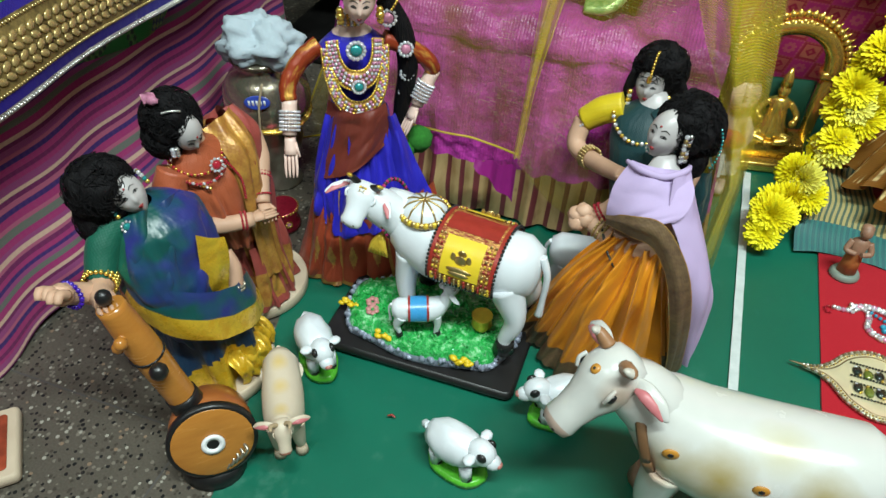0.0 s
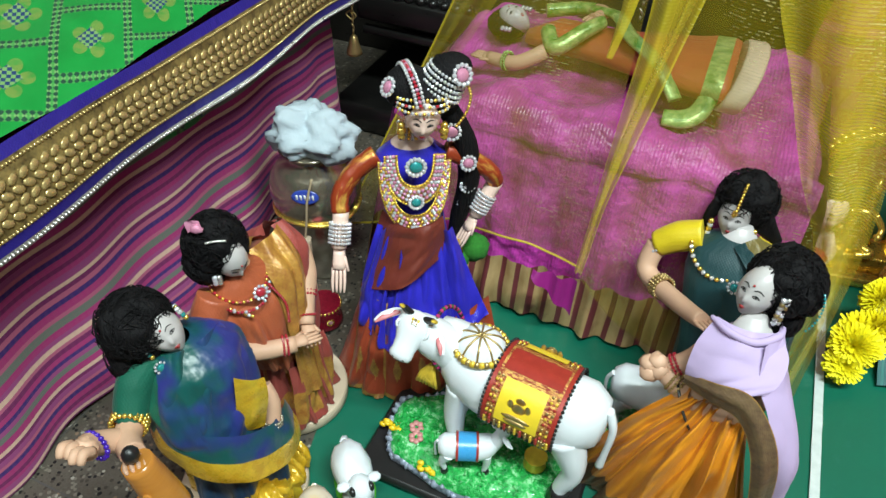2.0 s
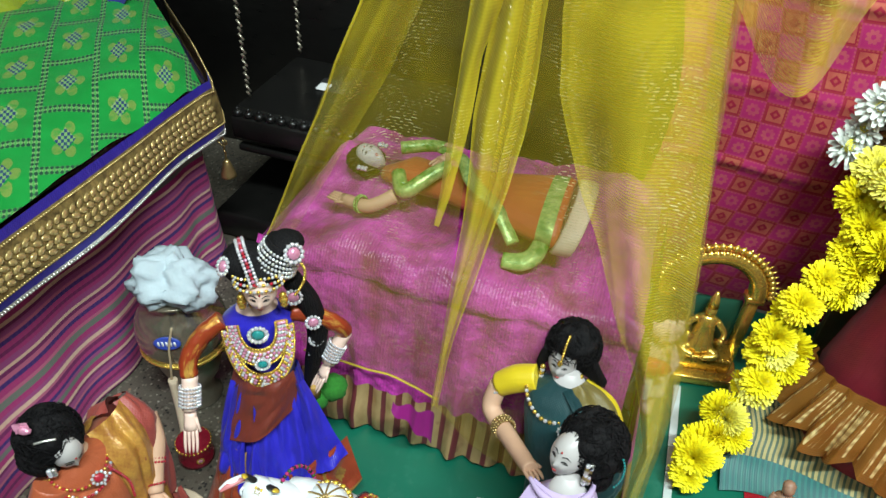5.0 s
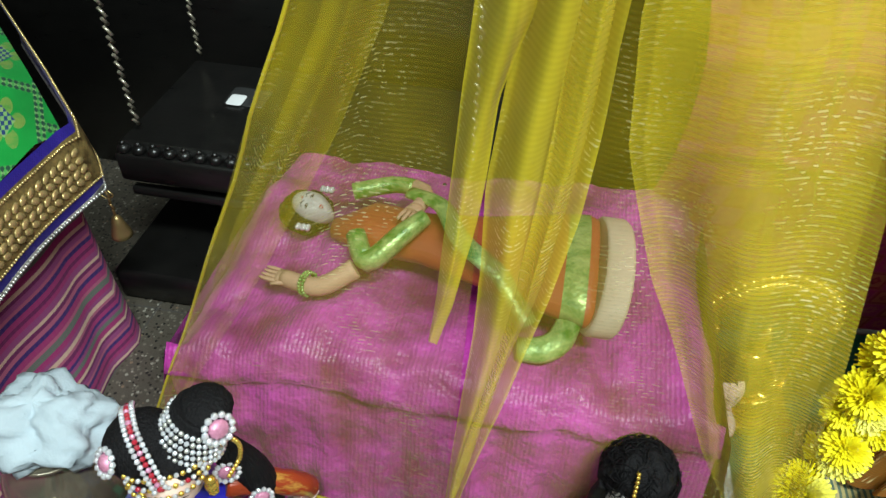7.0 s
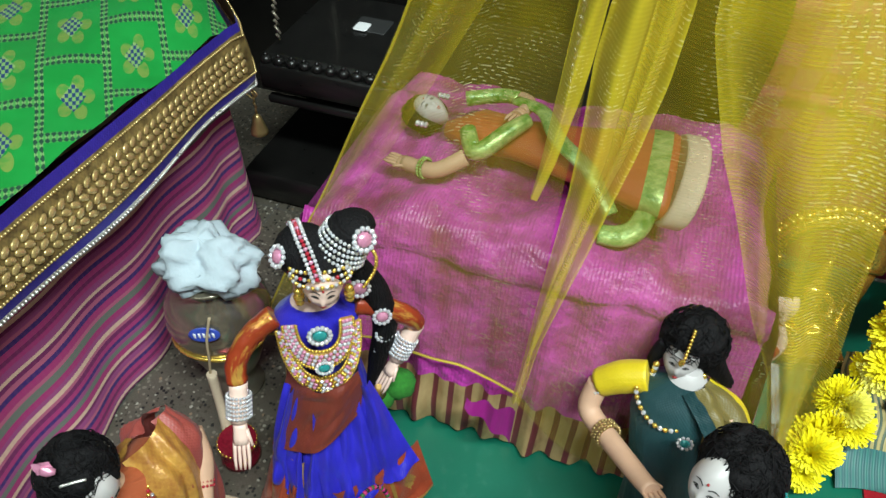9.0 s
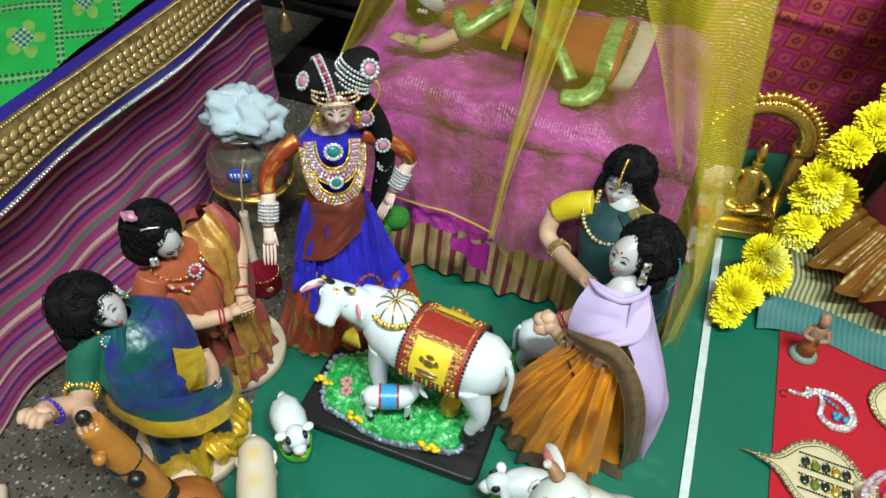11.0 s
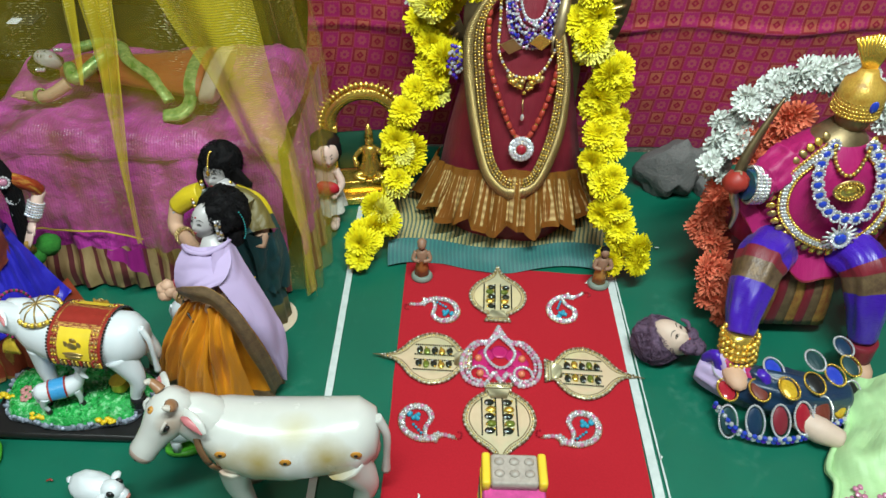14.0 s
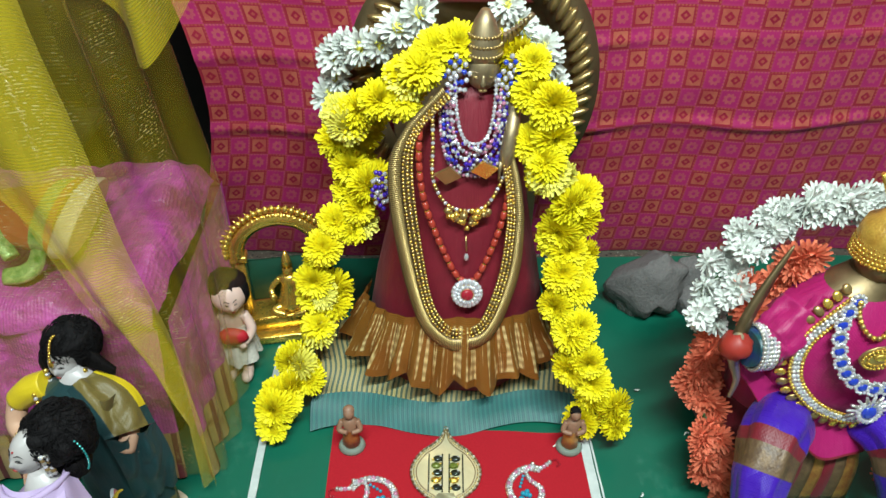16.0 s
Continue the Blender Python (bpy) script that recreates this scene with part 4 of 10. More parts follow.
        return x, 1.27 + 0.04 * wave(u, 1.2), 0.86 - 0.23 * v - 0.07 * math.sin(u * 3.14) * v
    part("swag", Shape().sheet(swag, 30, 20, VEILMID), cn)


veil()


# ---- dolls and figures ----
def face(s, c, r, front, skin, up=(0, 0, 1), bindi=True, eyes=INK):
    """Modelled doll head: tapered jaw, nose, lips and painted eyes; front: the way it looks."""
    c, f = Vector(c), Vector(front).normalized()
    x = f.cross(Vector(up)).normalized()
    u = x.cross(f).normalized()

    def at(a, h, b):
        jaw = 1 - 0.36 * max(0.0, -h) ** 1.4
        q = Vector((a * 0.80 * jaw, b * 0.95, h * 1.18))
        if b > 0:
            q.y += 0.17 * math.exp(-(a / 0.12) ** 2) * math.exp(-((h + 0.14) / 0.17) ** 2)
            q.y += 0.05 * math.exp(-(a / 0.20) ** 2 - ((h + 0.47) / 0.07) ** 2) + 0.07 * math.exp(-(a / 0.25) ** 2 - ((h + 0.78) / 0.15) ** 2)
            for k in (-1, 1):
                q.y -= 0.055 * math.exp(-((a - k * 0.36) / 0.17) ** 2 - ((h - 0.10) / 0.12) ** 2)
                q.y += 0.04 * math.exp(-((a - k * 0.48) / 0.18) ** 2 - ((h + 0.22) / 0.18) ** 2)
        return c + (x * q.x + f * q.y + u * q.z) * r

    nu, nv = 52, 36
    pts = []
    for j in range(nv + 1):
        th = math.pi * j / nv
        pts += [at(math.sin(th) * math.sin(2 * math.pi * i / nu), math.cos(th), math.sin(th) * math.cos(2 * math.pi * i / nu)) for i in range(nu)]
    s.add(pts, [(j * nu + i, j * nu + (i + 1) % nu, (j + 1) * nu + (i + 1) % nu, (j + 1) * nu + i) for j in range(nv) for i in range(nu)], skin, world=True)

    def on(a, h):
        return at(a, h, math.sqrt(max(0.0, 1 - a * a - h * h))) + f * r * 0.012
    for k in (-1, 1):
        s.tube([on(k * 0.20, 0.10), on(k * 0.36, 0.155), on(k * 0.56, 0.09)], [r * 0.016, r * 0.032, r * 0.012], INK, 5, True, 4)
        s.tube([on(k * 0.22, 0.08), on(k * 0.37, 0.055), on(k * 0.54, 0.085)], r * 0.012, INK, 5, True, 4)
        s.ball(on(k * 0.37, 0.10), r * 0.045, eyes, 8, 5, True)
        s.tube([on(k * 0.14, 0.30), on(k * 0.36, 0.37), on(k * 0.60, 0.28)], [r * 0.018, r * 0.026, r * 0.010], INK, 5, True, 4)
    s.tube([on(-0.19, -0.46), on(-0.07, -0.435), on(0, -0.445), on(0.07, -0.435), on(0.19, -0.46)], [r * 0.012, r * 0.040, r * 0.040, r * 0.012], LIP, 6, True, 3)
    s.tube([on(-0.14, -0.50), on(0, -0.535), on(0.14, -0.50)], [r * 0.012, r * 0.042, r * 0.012], LIP, 6, True, 3)
    if bindi:
        s.ball(on(0, 0.44), r * 0.06, LIP, 6, 4, True)
    return x, u, f


def strands(s, c, radii, mat, count, seed, rot=None, keep=None, size=0.0010, loose=0.10, flow=(0, 0, -1)):
    """Fine curled wool strands laid over an ellipsoid and lifting off it here and there."""
    rng = random.Random(seed)
    c, flow = Vector(c), Vector(flow)
    rad = Vector(radii) if not isinstance(radii, (int, float)) else Vector((radii, radii, radii))
    made = 0
    while made < count:
        made += 1
        d = Vector((rng.gauss(0, 1), rng.gauss(0, 1), rng.gauss(0, 1))).normalized()
        if keep and not keep(d):
            continue
        t = (flow - d * flow.dot(d)) + d.cross(Vector((rng.uniform(-1, 1), rng.uniform(-1, 1), rng.uniform(-1, 1)))) * 0.6
        t = t.normalized() if t.length > 1e-6 else d.orthogonal()
        side = d.cross(t)
        lift, curl, ln = rng.uniform(0, loose) ** 1.2, rng.uniform(-0.28, 0.28), rng.uniform(0.35, 0.95)
        pts = []
        for k in range(5):
            q = (d + t * ln * k / 4 + side * curl * math.sin(k * 1.3)).normalized() * (1.0 + lift * math.sin(k * 0.785) + 0.012)
            q = Vector((q.x * rad.x, q.y * rad.y, q.z * rad.z))
            pts.append(c + (rot @ q if rot else q))
        w = size * rng.uniform(0.5, 1.2)
        s.tube(pts, [w * 0.5, w, w, w * 0.3], mat, 3, True, 2, cap=False)


def wool(s, c, radii, mat, seed, count=160, rot=None, size=0.0006, loose=0.10, flow=(0, 0, -1)):
    """A lump of wool hair: a knobbly core under strands."""
    rad = (radii, radii, radii) if isinstance(radii, (int, float)) else radii
    s.ball(c, rad, mat, 22, 16, True, 0.22, rot, seed)
    strands(s, c, rad, mat, count * 2, seed, rot, None, size, loose, flow)


def hair_cap(s, c, r, f, mat, seed=1, tall=1.0, up=(0, 0, 1), head=None, count=800, open_az=1.02, line=0.66, low=-0.60):
    """Hair shell round a head that leaves the face free below the hairline, under loose strands."""
    c, f = Vector(c), Vector(f).normalized()
    x = f.cross(Vector(up)).normalized()
    u = x.cross(f).normalized()
    hc = Vector(head) if head is not None else c

    def free(d):
        """1 over the face, 0 under the hair, for a direction seen from the head."""
        a, b, h = d.dot(x), d.dot(f), d.dot(u)
        az, el = math.atan2(abs(a), b), math.asin(max(-1, min(1, h)))
        top = line - 0.22 * (az / open_az) ** 2 + 0.06 * wob(a * 6, seed, h * 3)
        k = min(1.0, max(0.0, (open_az + 0.10 * wob(h * 5, seed) - az) / 0.16)) * min(1.0, max(0.0, (top - el) / 0.14))
        return max(k, min(1.0, max(0.0, (low - el) / 0.2)) if b > -0.2 else 0.0)
    nu, nv = 56, 40
    pts = []
    for j in range(nv + 1):
        th = math.pi * j / nv
        for i in range(nu):
            a = 2 * math.pi * i / nu
            d = x * (math.sin(th) * math.sin(a)) + f * (math.sin(th) * math.cos(a)) + u * math.cos(th)
            q = c + Vector((d.x, d.y, d.z * tall)) * r * (1 + 0.20 * wob(d.x * 2.1 + seed, d.y * 2.1, d.z * 2.1) + 0.06 * wob(d.x * 7 + seed, d.y * 7, d.z * 7))
            e = (q - hc)
            k = free(e.normalized())
            pts.append(q.lerp(hc, 0.75 * k))
    s.add(pts, [(j * nu + i, j * nu + (i + 1) % nu, (j + 1) * nu + (i + 1) % nu, (j + 1) * nu + i) for j in range(nv) for i in range(nu)], mat, world=True)

    def keep(d):
        q = c + Vector((d.x, d.y, d.z * tall)) * r
        return free((q - hc).normalized()) < 0.1 and d.dot(u) > -0.85
    strands(s, c, (r * 1.02, r * 1.02, r * 1.02 * tall), mat, count, seed, None, keep, r * 0.019, 0.12, -u * 0.8 - f * 0.4)


def hand(s, wrist, tip, r, skin):
    """A mitten hand with fingers."""
    w, t = Vector(wrist), Vector(tip)
    d = (t - w)
    side = d.cross(Vector((0, 0, 1))).normalized()
    s.tube([w, w + d * 0.45], [r * 0.8, r], skin, 8, True, 3, 0.6)
    for k in (-0.75, -0.25, 0.25, 0.75):
        a = w + d * 0.42 + side * r * k
        s.tube([a, a + d * 0.35 + side * r * k * 0.1, a + d * 0.58], [r * 0.26, r * 0.24, r * 0.14], skin, 5, True, 2)
    s.tube([w + d * 0.15 - side * r * 0.7, w + d * 0.5 - side * r * 1.3], [r * 0.28, r * 0.18], skin, 5, True, 2)


def bangles(s, a, b, t0, count, r, mat, step=0.004, mats=None):
    """Rings round a limb from a to b, from the part t0 on."""
    a, b = Vector(a), Vector(b)
    d = (b - a).normalized()
    x = d.orthogonal().normalized()
    y = d.cross(x)
    for i in range(count):
        c = a.lerp(b, t0) + d * step * i
        ring = [c + (x * math.cos(q * 0.5236) + y * math.sin(q * 0.5236)) * r for q in range(13)]
        s.beads(ring, r * 0.16, (mats[i % len(mats)] if mats else mat), r * 0.3, True)


plain_white = plain("white_eye_paint", (0.8, 0.8, 0.8), 0.4)
SILK_TEAL = shot("blue_green_shot_silk", (0.018, 0.024, 0.17), (0.002, 0.070, 0.060), 22, 0.36)
SILK_NAVY = silk("navy_silk", (0.012, 0.012, 0.085), (0.004, 0.035, 0.06), rough=0.36)
SILK_GREENJ = silk("sea_green_silk", (0.003, 0.09, 0.055))
SILK_YELLOW = zari("yellow_gold_border", (0.86, 0.58, 0.05), (0.50, 0.27, 0.01), 0.6, 0.26, 90)
SILK_RUST = silk("rust_orange_silk", (0.32, 0.06, 0.018), (0.38, 0.09, 0.035))
SILK_GOLD = zari("old_gold_silk", (0.58, 0.31, 0.06), (0.30, 0.11, 0.025), 0.35, 0.36, 80, 0.64, (0.26, 0.06, 0.03))
SILK_ROSE = silk("rose_brown_silk", (0.28, 0.05, 0.04))
SILK_BLUE = silk("royal_blue_satin", (0.016, 0.010, 0.26), (0.025, 0.022, 0.45), rough=0.34)
SILK_MAROON = silk("maroon_silk", (0.13, 0.006, 0.016), (0.19, 0.010, 0.022))
SILK_BROWNRED = silk("brick_red_silk", (0.14, 0.022, 0.012))
SILK_BRICK = silk("brick_red_satin", (0.22, 0.030, 0.012), (0.30, 0.050, 0.020), rough=0.34)
COPPER = streaked("copper_zari", (0.27, 0.035, 0.010), (0.76, 0.40, 0.08), 0.50)
SILK_ORANGE = silk("mustard_orange_silk", (0.50, 0.165, 0.004), (0.58, 0.21, 0.006), rough=0.45)
LAVENDER = plain("lavender_felt", (0.46, 0.35, 0.56), 0.85, 0, 0.06, 30, 0.3, 900)
BROWNBAND = zari("brown_gold_band", (0.22, 0.14, 0.07), (0.09, 0.05, 0.03), 0.35, 0.45, 150)
DARKGREEN = silk("bottle_green_silk", (0.004, 0.022, 0.030), (0.005, 0.040, 0.044))
OLIVEGOLD = silk("olive_gold_silk", (0.10, 0.075, 0.02), (0.16, 0.12, 0.03))
YELLOWCLOTH = silk("lemon_yellow_cotton", (0.62, 0.46, 0.01))
MAGENTA = silk("magenta_satin", (0.30, 0.004, 0.085), (0.38, 0.008, 0.12))
VIOLET = silk("violet_satin", (0.032, 0.006, 0.24), (0.055, 0.012, 0.38), rough=0.3)
ZARISKIRT = zari_skirt()
PALEWOOD = wood("pale_plywood", (0.52, 0.40, 0.28), (0.66, 0.54, 0.40), 0.6)
HONEYWOOD = wood("honey_varnished_wood", (0.36, 0.13, 0.02), (0.52, 0.22, 0.04), 0.25)
CEDAR = wood("reddish_varnished_wood", (0.28, 0.08, 0.02), (0.40, 0.13, 0.03), 0.3)


GOLDBAND = zari("copper_gold_band", (0.50, 0.28, 0.07), (0.22, 0.06, 0.02), 0.45, 0.38, 140)
GOLDCLOTH = zari("gold_mesh_cloth", (0.55, 0.34, 0.08), (0.25, 0.10, 0.03), 0.55, 0.35, 200)


def wood_disc(s, x, y, r, h):
    s.body([(0.003, r * 0.97, r * 0.97, x, y), (0.005, r, r, x, y), (h - 0.002, r, r, x, y), (h, r * 0.97, r * 0.97, x, y)], PALEWOOD, n=40)


def sari_doll_seated_front():
    """Doll in a blue-green sari that holds the veena."""
    s = Shape()
    x0, y0 = -0.370, 0.800
    wood_disc(s, x0, y0, 0.066, 0.020)
    # gathered hem over the disc, gold with navy above
    s.skirt((x0 + 0.006, y0), 0.140, 0.021, 0.044, 0.052, 7, 0.16, SILK_NAVY, lambda u, v: SILK_YELLOW if v > 0.64 + 0.10 * math.sin(u * 19) else SILK_NAVY, lean=(0.002, 0.0), seed=1.0, nu=150)
    for k, a in enumerate((0.15, 0.55, -0.25)):
        q = Vector((x0 + 0.056 * math.cos(a), y0 + 0.056 * math.sin(a), 0.034))
        s.drape([q + Vector((-0.016, -0.014, 0.026)), q + Vector((0.002, -0.016, 0.010)), q + Vector((0.002, -0.012, -0.012))], [q + Vector((-0.014, 0.016, 0.026)), q + Vector((0.004, 0.016, 0.012)), q + Vector((0.004, 0.014, -0.012))], SILK_YELLOW, None, 2.2, 0.004, (0.004, 0, 0.004), 24, 24, k * 1.7)
    # boat-shaped flap of the sari across the lap, with a broad gold border
    def flap(u, v):
        a = -2.45 + 3.35 * u
        r = 0.053 + 0.011 * math.sin(v * 1.57) + 0.003 * wob(a * 2.2, v * 2, 4)
        z = 0.098 + 0.027 * max(0.0, -a) - 0.020 * max(0.0, a) + 0.056 * (1 - v) + 0.0025 * wob(a * 3, v * 4, 1)
        return x0 + 0.002 + r * math.cos(a), y0 - 0.002 + r * math.sin(a), z
    s.sheet(flap, 90, 26, SILK_TEAL, lambda u, v: SILK_YELLOW if v > 0.54 else SILK_TEAL)
    s.sheet(lambda u, v: tuple(Vector(flap(u, 1.0)).lerp(Vector((x0, y0, 0.120)), 0.25 * v) + Vector((0, 0, 0.004 * v))), 90, 3, SILK_NAVY)
    # bundled shawl over the body: broad soft folds from the shoulder to the lap
    secs = ((0.248, 0.012, 0.012, -0.388, 0.788), (0.242, 0.024, 0.027, -0.382, 0.794), (0.230, 0.034, 0.039, -0.378, 0.794), (0.205, 0.040, 0.046, -0.374, 0.790), (0.175, 0.043, 0.048, -0.370, 0.788), (0.145, 0.041, 0.045, -0.368, 0.790), (0.115, 0.040, 0.043, -0.368, 0.796), (0.080, 0.038, 0.040, -0.370, 0.797))
    zs = [q[0] for q in secs][::-1]
    def col(i, z):
        return float(np.interp(z, zs, [q[i] for q in secs][::-1]))
    def shawl(u, v):
        a, z = -3.14159 + 6.28318 * u, 0.248 - 0.168 * v
        slant = a * 1.6 + z * 26
        f = 0.0040 * math.sin(slant) + 0.0060 * (0.5 - 2.0 * abs(wob(math.cos(a) * 1.5 + z * 16, math.sin(a) * 1.5, z * 9))) + 0.003 * wob(math.cos(a) * 5, math.sin(a) * 5, z * 40)
        k = min(1.0, v * 5)
        return col(3, z) + (col(1, z) + f * k) * math.cos(a), col(4, z) + (col(2, z) + f * k) * math.sin(a), z
    s.sheet(shawl, 120, 60, SILK_TEAL, lambda u, v: SILK_GREENJ if 0.16 < u < 0.235 and v < 0.62 else SILK_TEAL)
    s.drape([(-0.392, 0.766, 0.244), (-0.376, 0.748, 0.222), (-0.362, 0.744, 0.190), (-0.358, 0.750, 0.168)], [(-0.368, 0.822, 0.244), (-0.346, 0.820, 0.215), (-0.334, 0.812, 0.180), (-0.330, 0.810, 0.130)], SILK_TEAL, None, 2.2, 0.0055, (0.010, -0.010, 0.004), 60, 60, 0.5, 3.2)
    s.drape([(-0.332, 0.786, 0.226), (-0.332, 0.781, 0.195), (-0.338, 0.777, 0.155)], [(-0.318, 0.806, 0.212), (-0.315, 0.803, 0.190), (-0.321, 0.797, 0.150)], SILK_YELLOW, None, 0.6, 0.0012, (0.002, -0.002, 0), 24, 30, 0.5)
    # sleeve, cuff and forearm that reaches the veena
    s.tube([(-0.398, 0.772, 0.240), (-0.404, 0.750, 0.220), (-0.400, 0.730, 0.198)], [0.015, 0.0165, 0.0140], SILK_GREENJ, 14, True, 6)
    bangles(s, (-0.400, 0.731, 0.199), (-0.390, 0.712, 0.200), 0.0, 3, 0.0145, GOLD)
    s.tube([(-0.400, 0.732, 0.196), (-0.388, 0.714, 0.200), (-0.368, 0.702, 0.208)], [0.0115, 0.011, 0.010], SKIN, 10, True)
    hand(s, (-0.37, 0.702, 0.207), (-0.352, 0.690, 0.216), 0.009, SKIN)
    s.tube([(-0.392, 0.712, 0.200), (-0.398, 0.694, 0.216), (-0.394, 0.684, 0.227)], [0.010, 0.010, 0.0085], SKIN, 10, True)
    wrist = Vector((-0.392, 0.684, 0.226))
    s.ball(wrist, (0.0105, 0.009, 0.010), SKIN, 14, 10, True, 0.25)
    for i in range(4):
        b = wrist + Vector((0.006 * (i - 1.5), -0.003 + 0.002 * (i % 2), 0.004))
        s.tube([b, b + Vector((0.001, -0.007, 0.007)), b + Vector((0.003, -0.013, 0.003))], [0.0046, 0.0044, 0.0030], SKIN, 8, True, 3)
    s.beads([Vector((-0.396, 0.694, 0.214)) + Vector((math.cos(a), 0.3 * math.sin(a), math.sin(a))) * 0.0115 for a in np.linspace(0, 6.28, 16)], 0.0024, VIOLET, 0.004, True)
    s.tube([(-0.336, 0.820, 0.172), (-0.326, 0.816, 0.158), (-0.322, 0.808, 0.140)], [0.0085, 0.0085, 0.0080], SKIN, 10, True)
    bangles(s, (-0.322, 0.809, 0.150), (-0.322, 0.804, 0.136), 0.3, 2, 0.0100, STEEL)
    h = Vector((-0.392, 0.782, 0.261))
    f, up = Vector((0.80, -0.44, 0.26)).normalized(), Vector((-0.33, -0.22, 0.84))
    face(s, h, 0.0198, f, PALE, up)
    hair_cap(s, Vector((-0.412, 0.775, 0.266)), 0.0290, f, HAIR, 3, 1.0, up, h)
    wool(s, (-0.415, 0.766, 0.236), (0.023, 0.021, 0.026), HAIR, 4, 140)
    wool(s, (-0.413, 0.760, 0.208), (0.015, 0.014, 0.026), HAIR, 9, 90)
    e = Vector((0.17, 0.90, 0.37)).normalized()
    for base in (h + e * 0.0205 + f * 0.004, h - e * 0.0205 + f * 0.002):
        for i in range(12):
            s.ball(base + f * (0.0030 * (i % 3) - 0.003) - up * (0.0042 * (i // 3) - 0.006), 0.0025, (STONEGEM, GOLD, STONEGEM, TEALGEM, SILVER)[i % 5], 6, 4, True)
    s.jewel((-0.382, 0.762, 0.240), (0.7, -0.6, 0.4), 0.006, STONEGEM, TEALGEM, True)
    return tagged(s.make("sari_doll", (x0, y0, 0)), "doll in a blue-green sari with yellow borders on a disc", "doll", "dolls of the scene")


def sari_doll_rust():
    """Doll in rust and gold with clasped arms."""
    s = Shape()
    x0, y0 = -0.388, 0.916
    wood_disc(s, -0.391, 0.927, 0.063, 0.020)
    def skirt_cloth(u, v):
        k = (u * 9) % 1.0
        if v > 0.90:
            return SILK_ROSE
        return SILK_GOLD if (v > 0.66 and k > 0.25) or k > 0.72 else SILK_ROSE
    s.skirt((x0, y0 - 0.008), 0.150, 0.022, 0.032, 0.042, 9, 0.17, SILK_ROSE, skirt_cloth, lean=(0.006, 0.010), seed=0.4, nu=190, nv=30)
    # fan of pleats in front
    for k, (yy, xx) in enumerate(((0.886, -0.346), (0.902, -0.340), (0.922, -0.342), (0.938, -0.352))):
        s.drape([(-0.356, yy - 0.004, 0.115), (-0.350, yy - 0.010, 0.070), (xx - 0.004, yy - 0.014, 0.024)], [(-0.354, yy + 0.008, 0.115), (-0.346, yy + 0.010, 0.070), (xx + 0.004, yy + 0.010, 0.024)], SILK_GOLD, lambda u, v: SILK_ROSE if v > 0.88 or v < 0.40 or u > 0.72 else SILK_GOLD, 1.0, 0.0030, (0.005, 0, 0), 22, 30, k * 1.3)
    s.body([(0.120, 0.032, 0.036, x0 + 0.002, 0.902, 0), (0.160, 0.031, 0.038, x0 + 0.001, 0.896, 0), (0.200, 0.031, 0.043, x0, 0.892, 0), (0.232, 0.027, 0.046, x0, 0.889, 0), (0.250, 0.020, 0.036, x0, 0.886, 0), (0.260, 0.009, 0.010, x0 + 0.004, 0.876, 0), (0.272, 0.008, 0.008, x0 + 0.006, 0.872, 0)], SILK_RUST, [SILK_RUST] * 5 + [SKIN], 36)
    # pleated gold end of the sari from the far shoulder down the front
    s.drape([(-0.386, 0.892, 0.262), (-0.358, 0.886, 0.236), (-0.350, 0.884, 0.190), (-0.348, 0.886, 0.130), (-0.346, 0.886, 0.070)], [(-0.384, 0.938, 0.264), (-0.358, 0.934, 0.238), (-0.351, 0.928, 0.190), (-0.350, 0.926, 0.130), (-0.346, 0.928, 0.066)], SILK_GOLD, None, 2.0, 0.0034, (0.008, 0, 0.003), 44, 60, 1.5)
    s.drape([(-0.386, 0.930, 0.264), (-0.358, 0.930, 0.238), (-0.352, 0.926, 0.190), (-0.352, 0.926, 0.120)], [(-0.392, 0.952, 0.256), (-0.370, 0.957, 0.226), (-0.366, 0.952, 0.180), (-0.366, 0.944, 0.110)], SILK_ROSE, None, 1.0, 0.0026, (0.006, 0.004, 0.002), 26, 50, 2.5)
    s.drape([(-0.386, 0.892, 0.262), (-0.412, 0.890, 0.235), (-0.420, 0.892, 0.160)], [(-0.390, 0.952, 0.256), (-0.412, 0.952, 0.22), (-0.416, 0.955, 0.10)], SILK_ROSE, lambda u, v: SILK_GOLD if u < 0.3 else SILK_ROSE, 3, 0.004, (-0.006, 0.004, 0.0), seed=2.5)
    s.drape([(-0.408, 0.846, 0.240), (-0.384, 0.838, 0.214), (-0.368, 0.848, 0.170), (-0.366, 0.862, 0.130)], [(-0.372, 0.892, 0.246), (-0.352, 0.890, 0.212), (-0.350, 0.890, 0.165), (-0.352, 0.892, 0.125)], SILK_RUST, lambda u, v: SILK_GOLD if v < 0.07 or u > 0.90 else SILK_RUST, 2.4, 0.0035, (0.006, -0.006, 0.002), 34, 44, 3.5)
    # sleeve and arms
    s.tube([(-0.394, 0.848, 0.240), (-0.396, 0.834, 0.214), (-0.382, 0.836, 0.186)], [0.0165, 0.0175, 0.0135], SILK_RUST, 14, True, 6)
    s.beads([Vector((-0.382, 0.836, 0.185)) + Vector((0.4 * math.cos(a), 0.9 * math.sin(a), math.cos(a) * 0.9)) * 0.0135 for a in np.linspace(0, 6.28, 26)], 0.0012, SILK_GOLD, 0.0024, True)
    s.tube([(-0.383, 0.837, 0.188), (-0.362, 0.850, 0.176), (-0.336, 0.876, 0.172)], [0.0105, 0.0095, 0.0080], SKIN, 12, True)
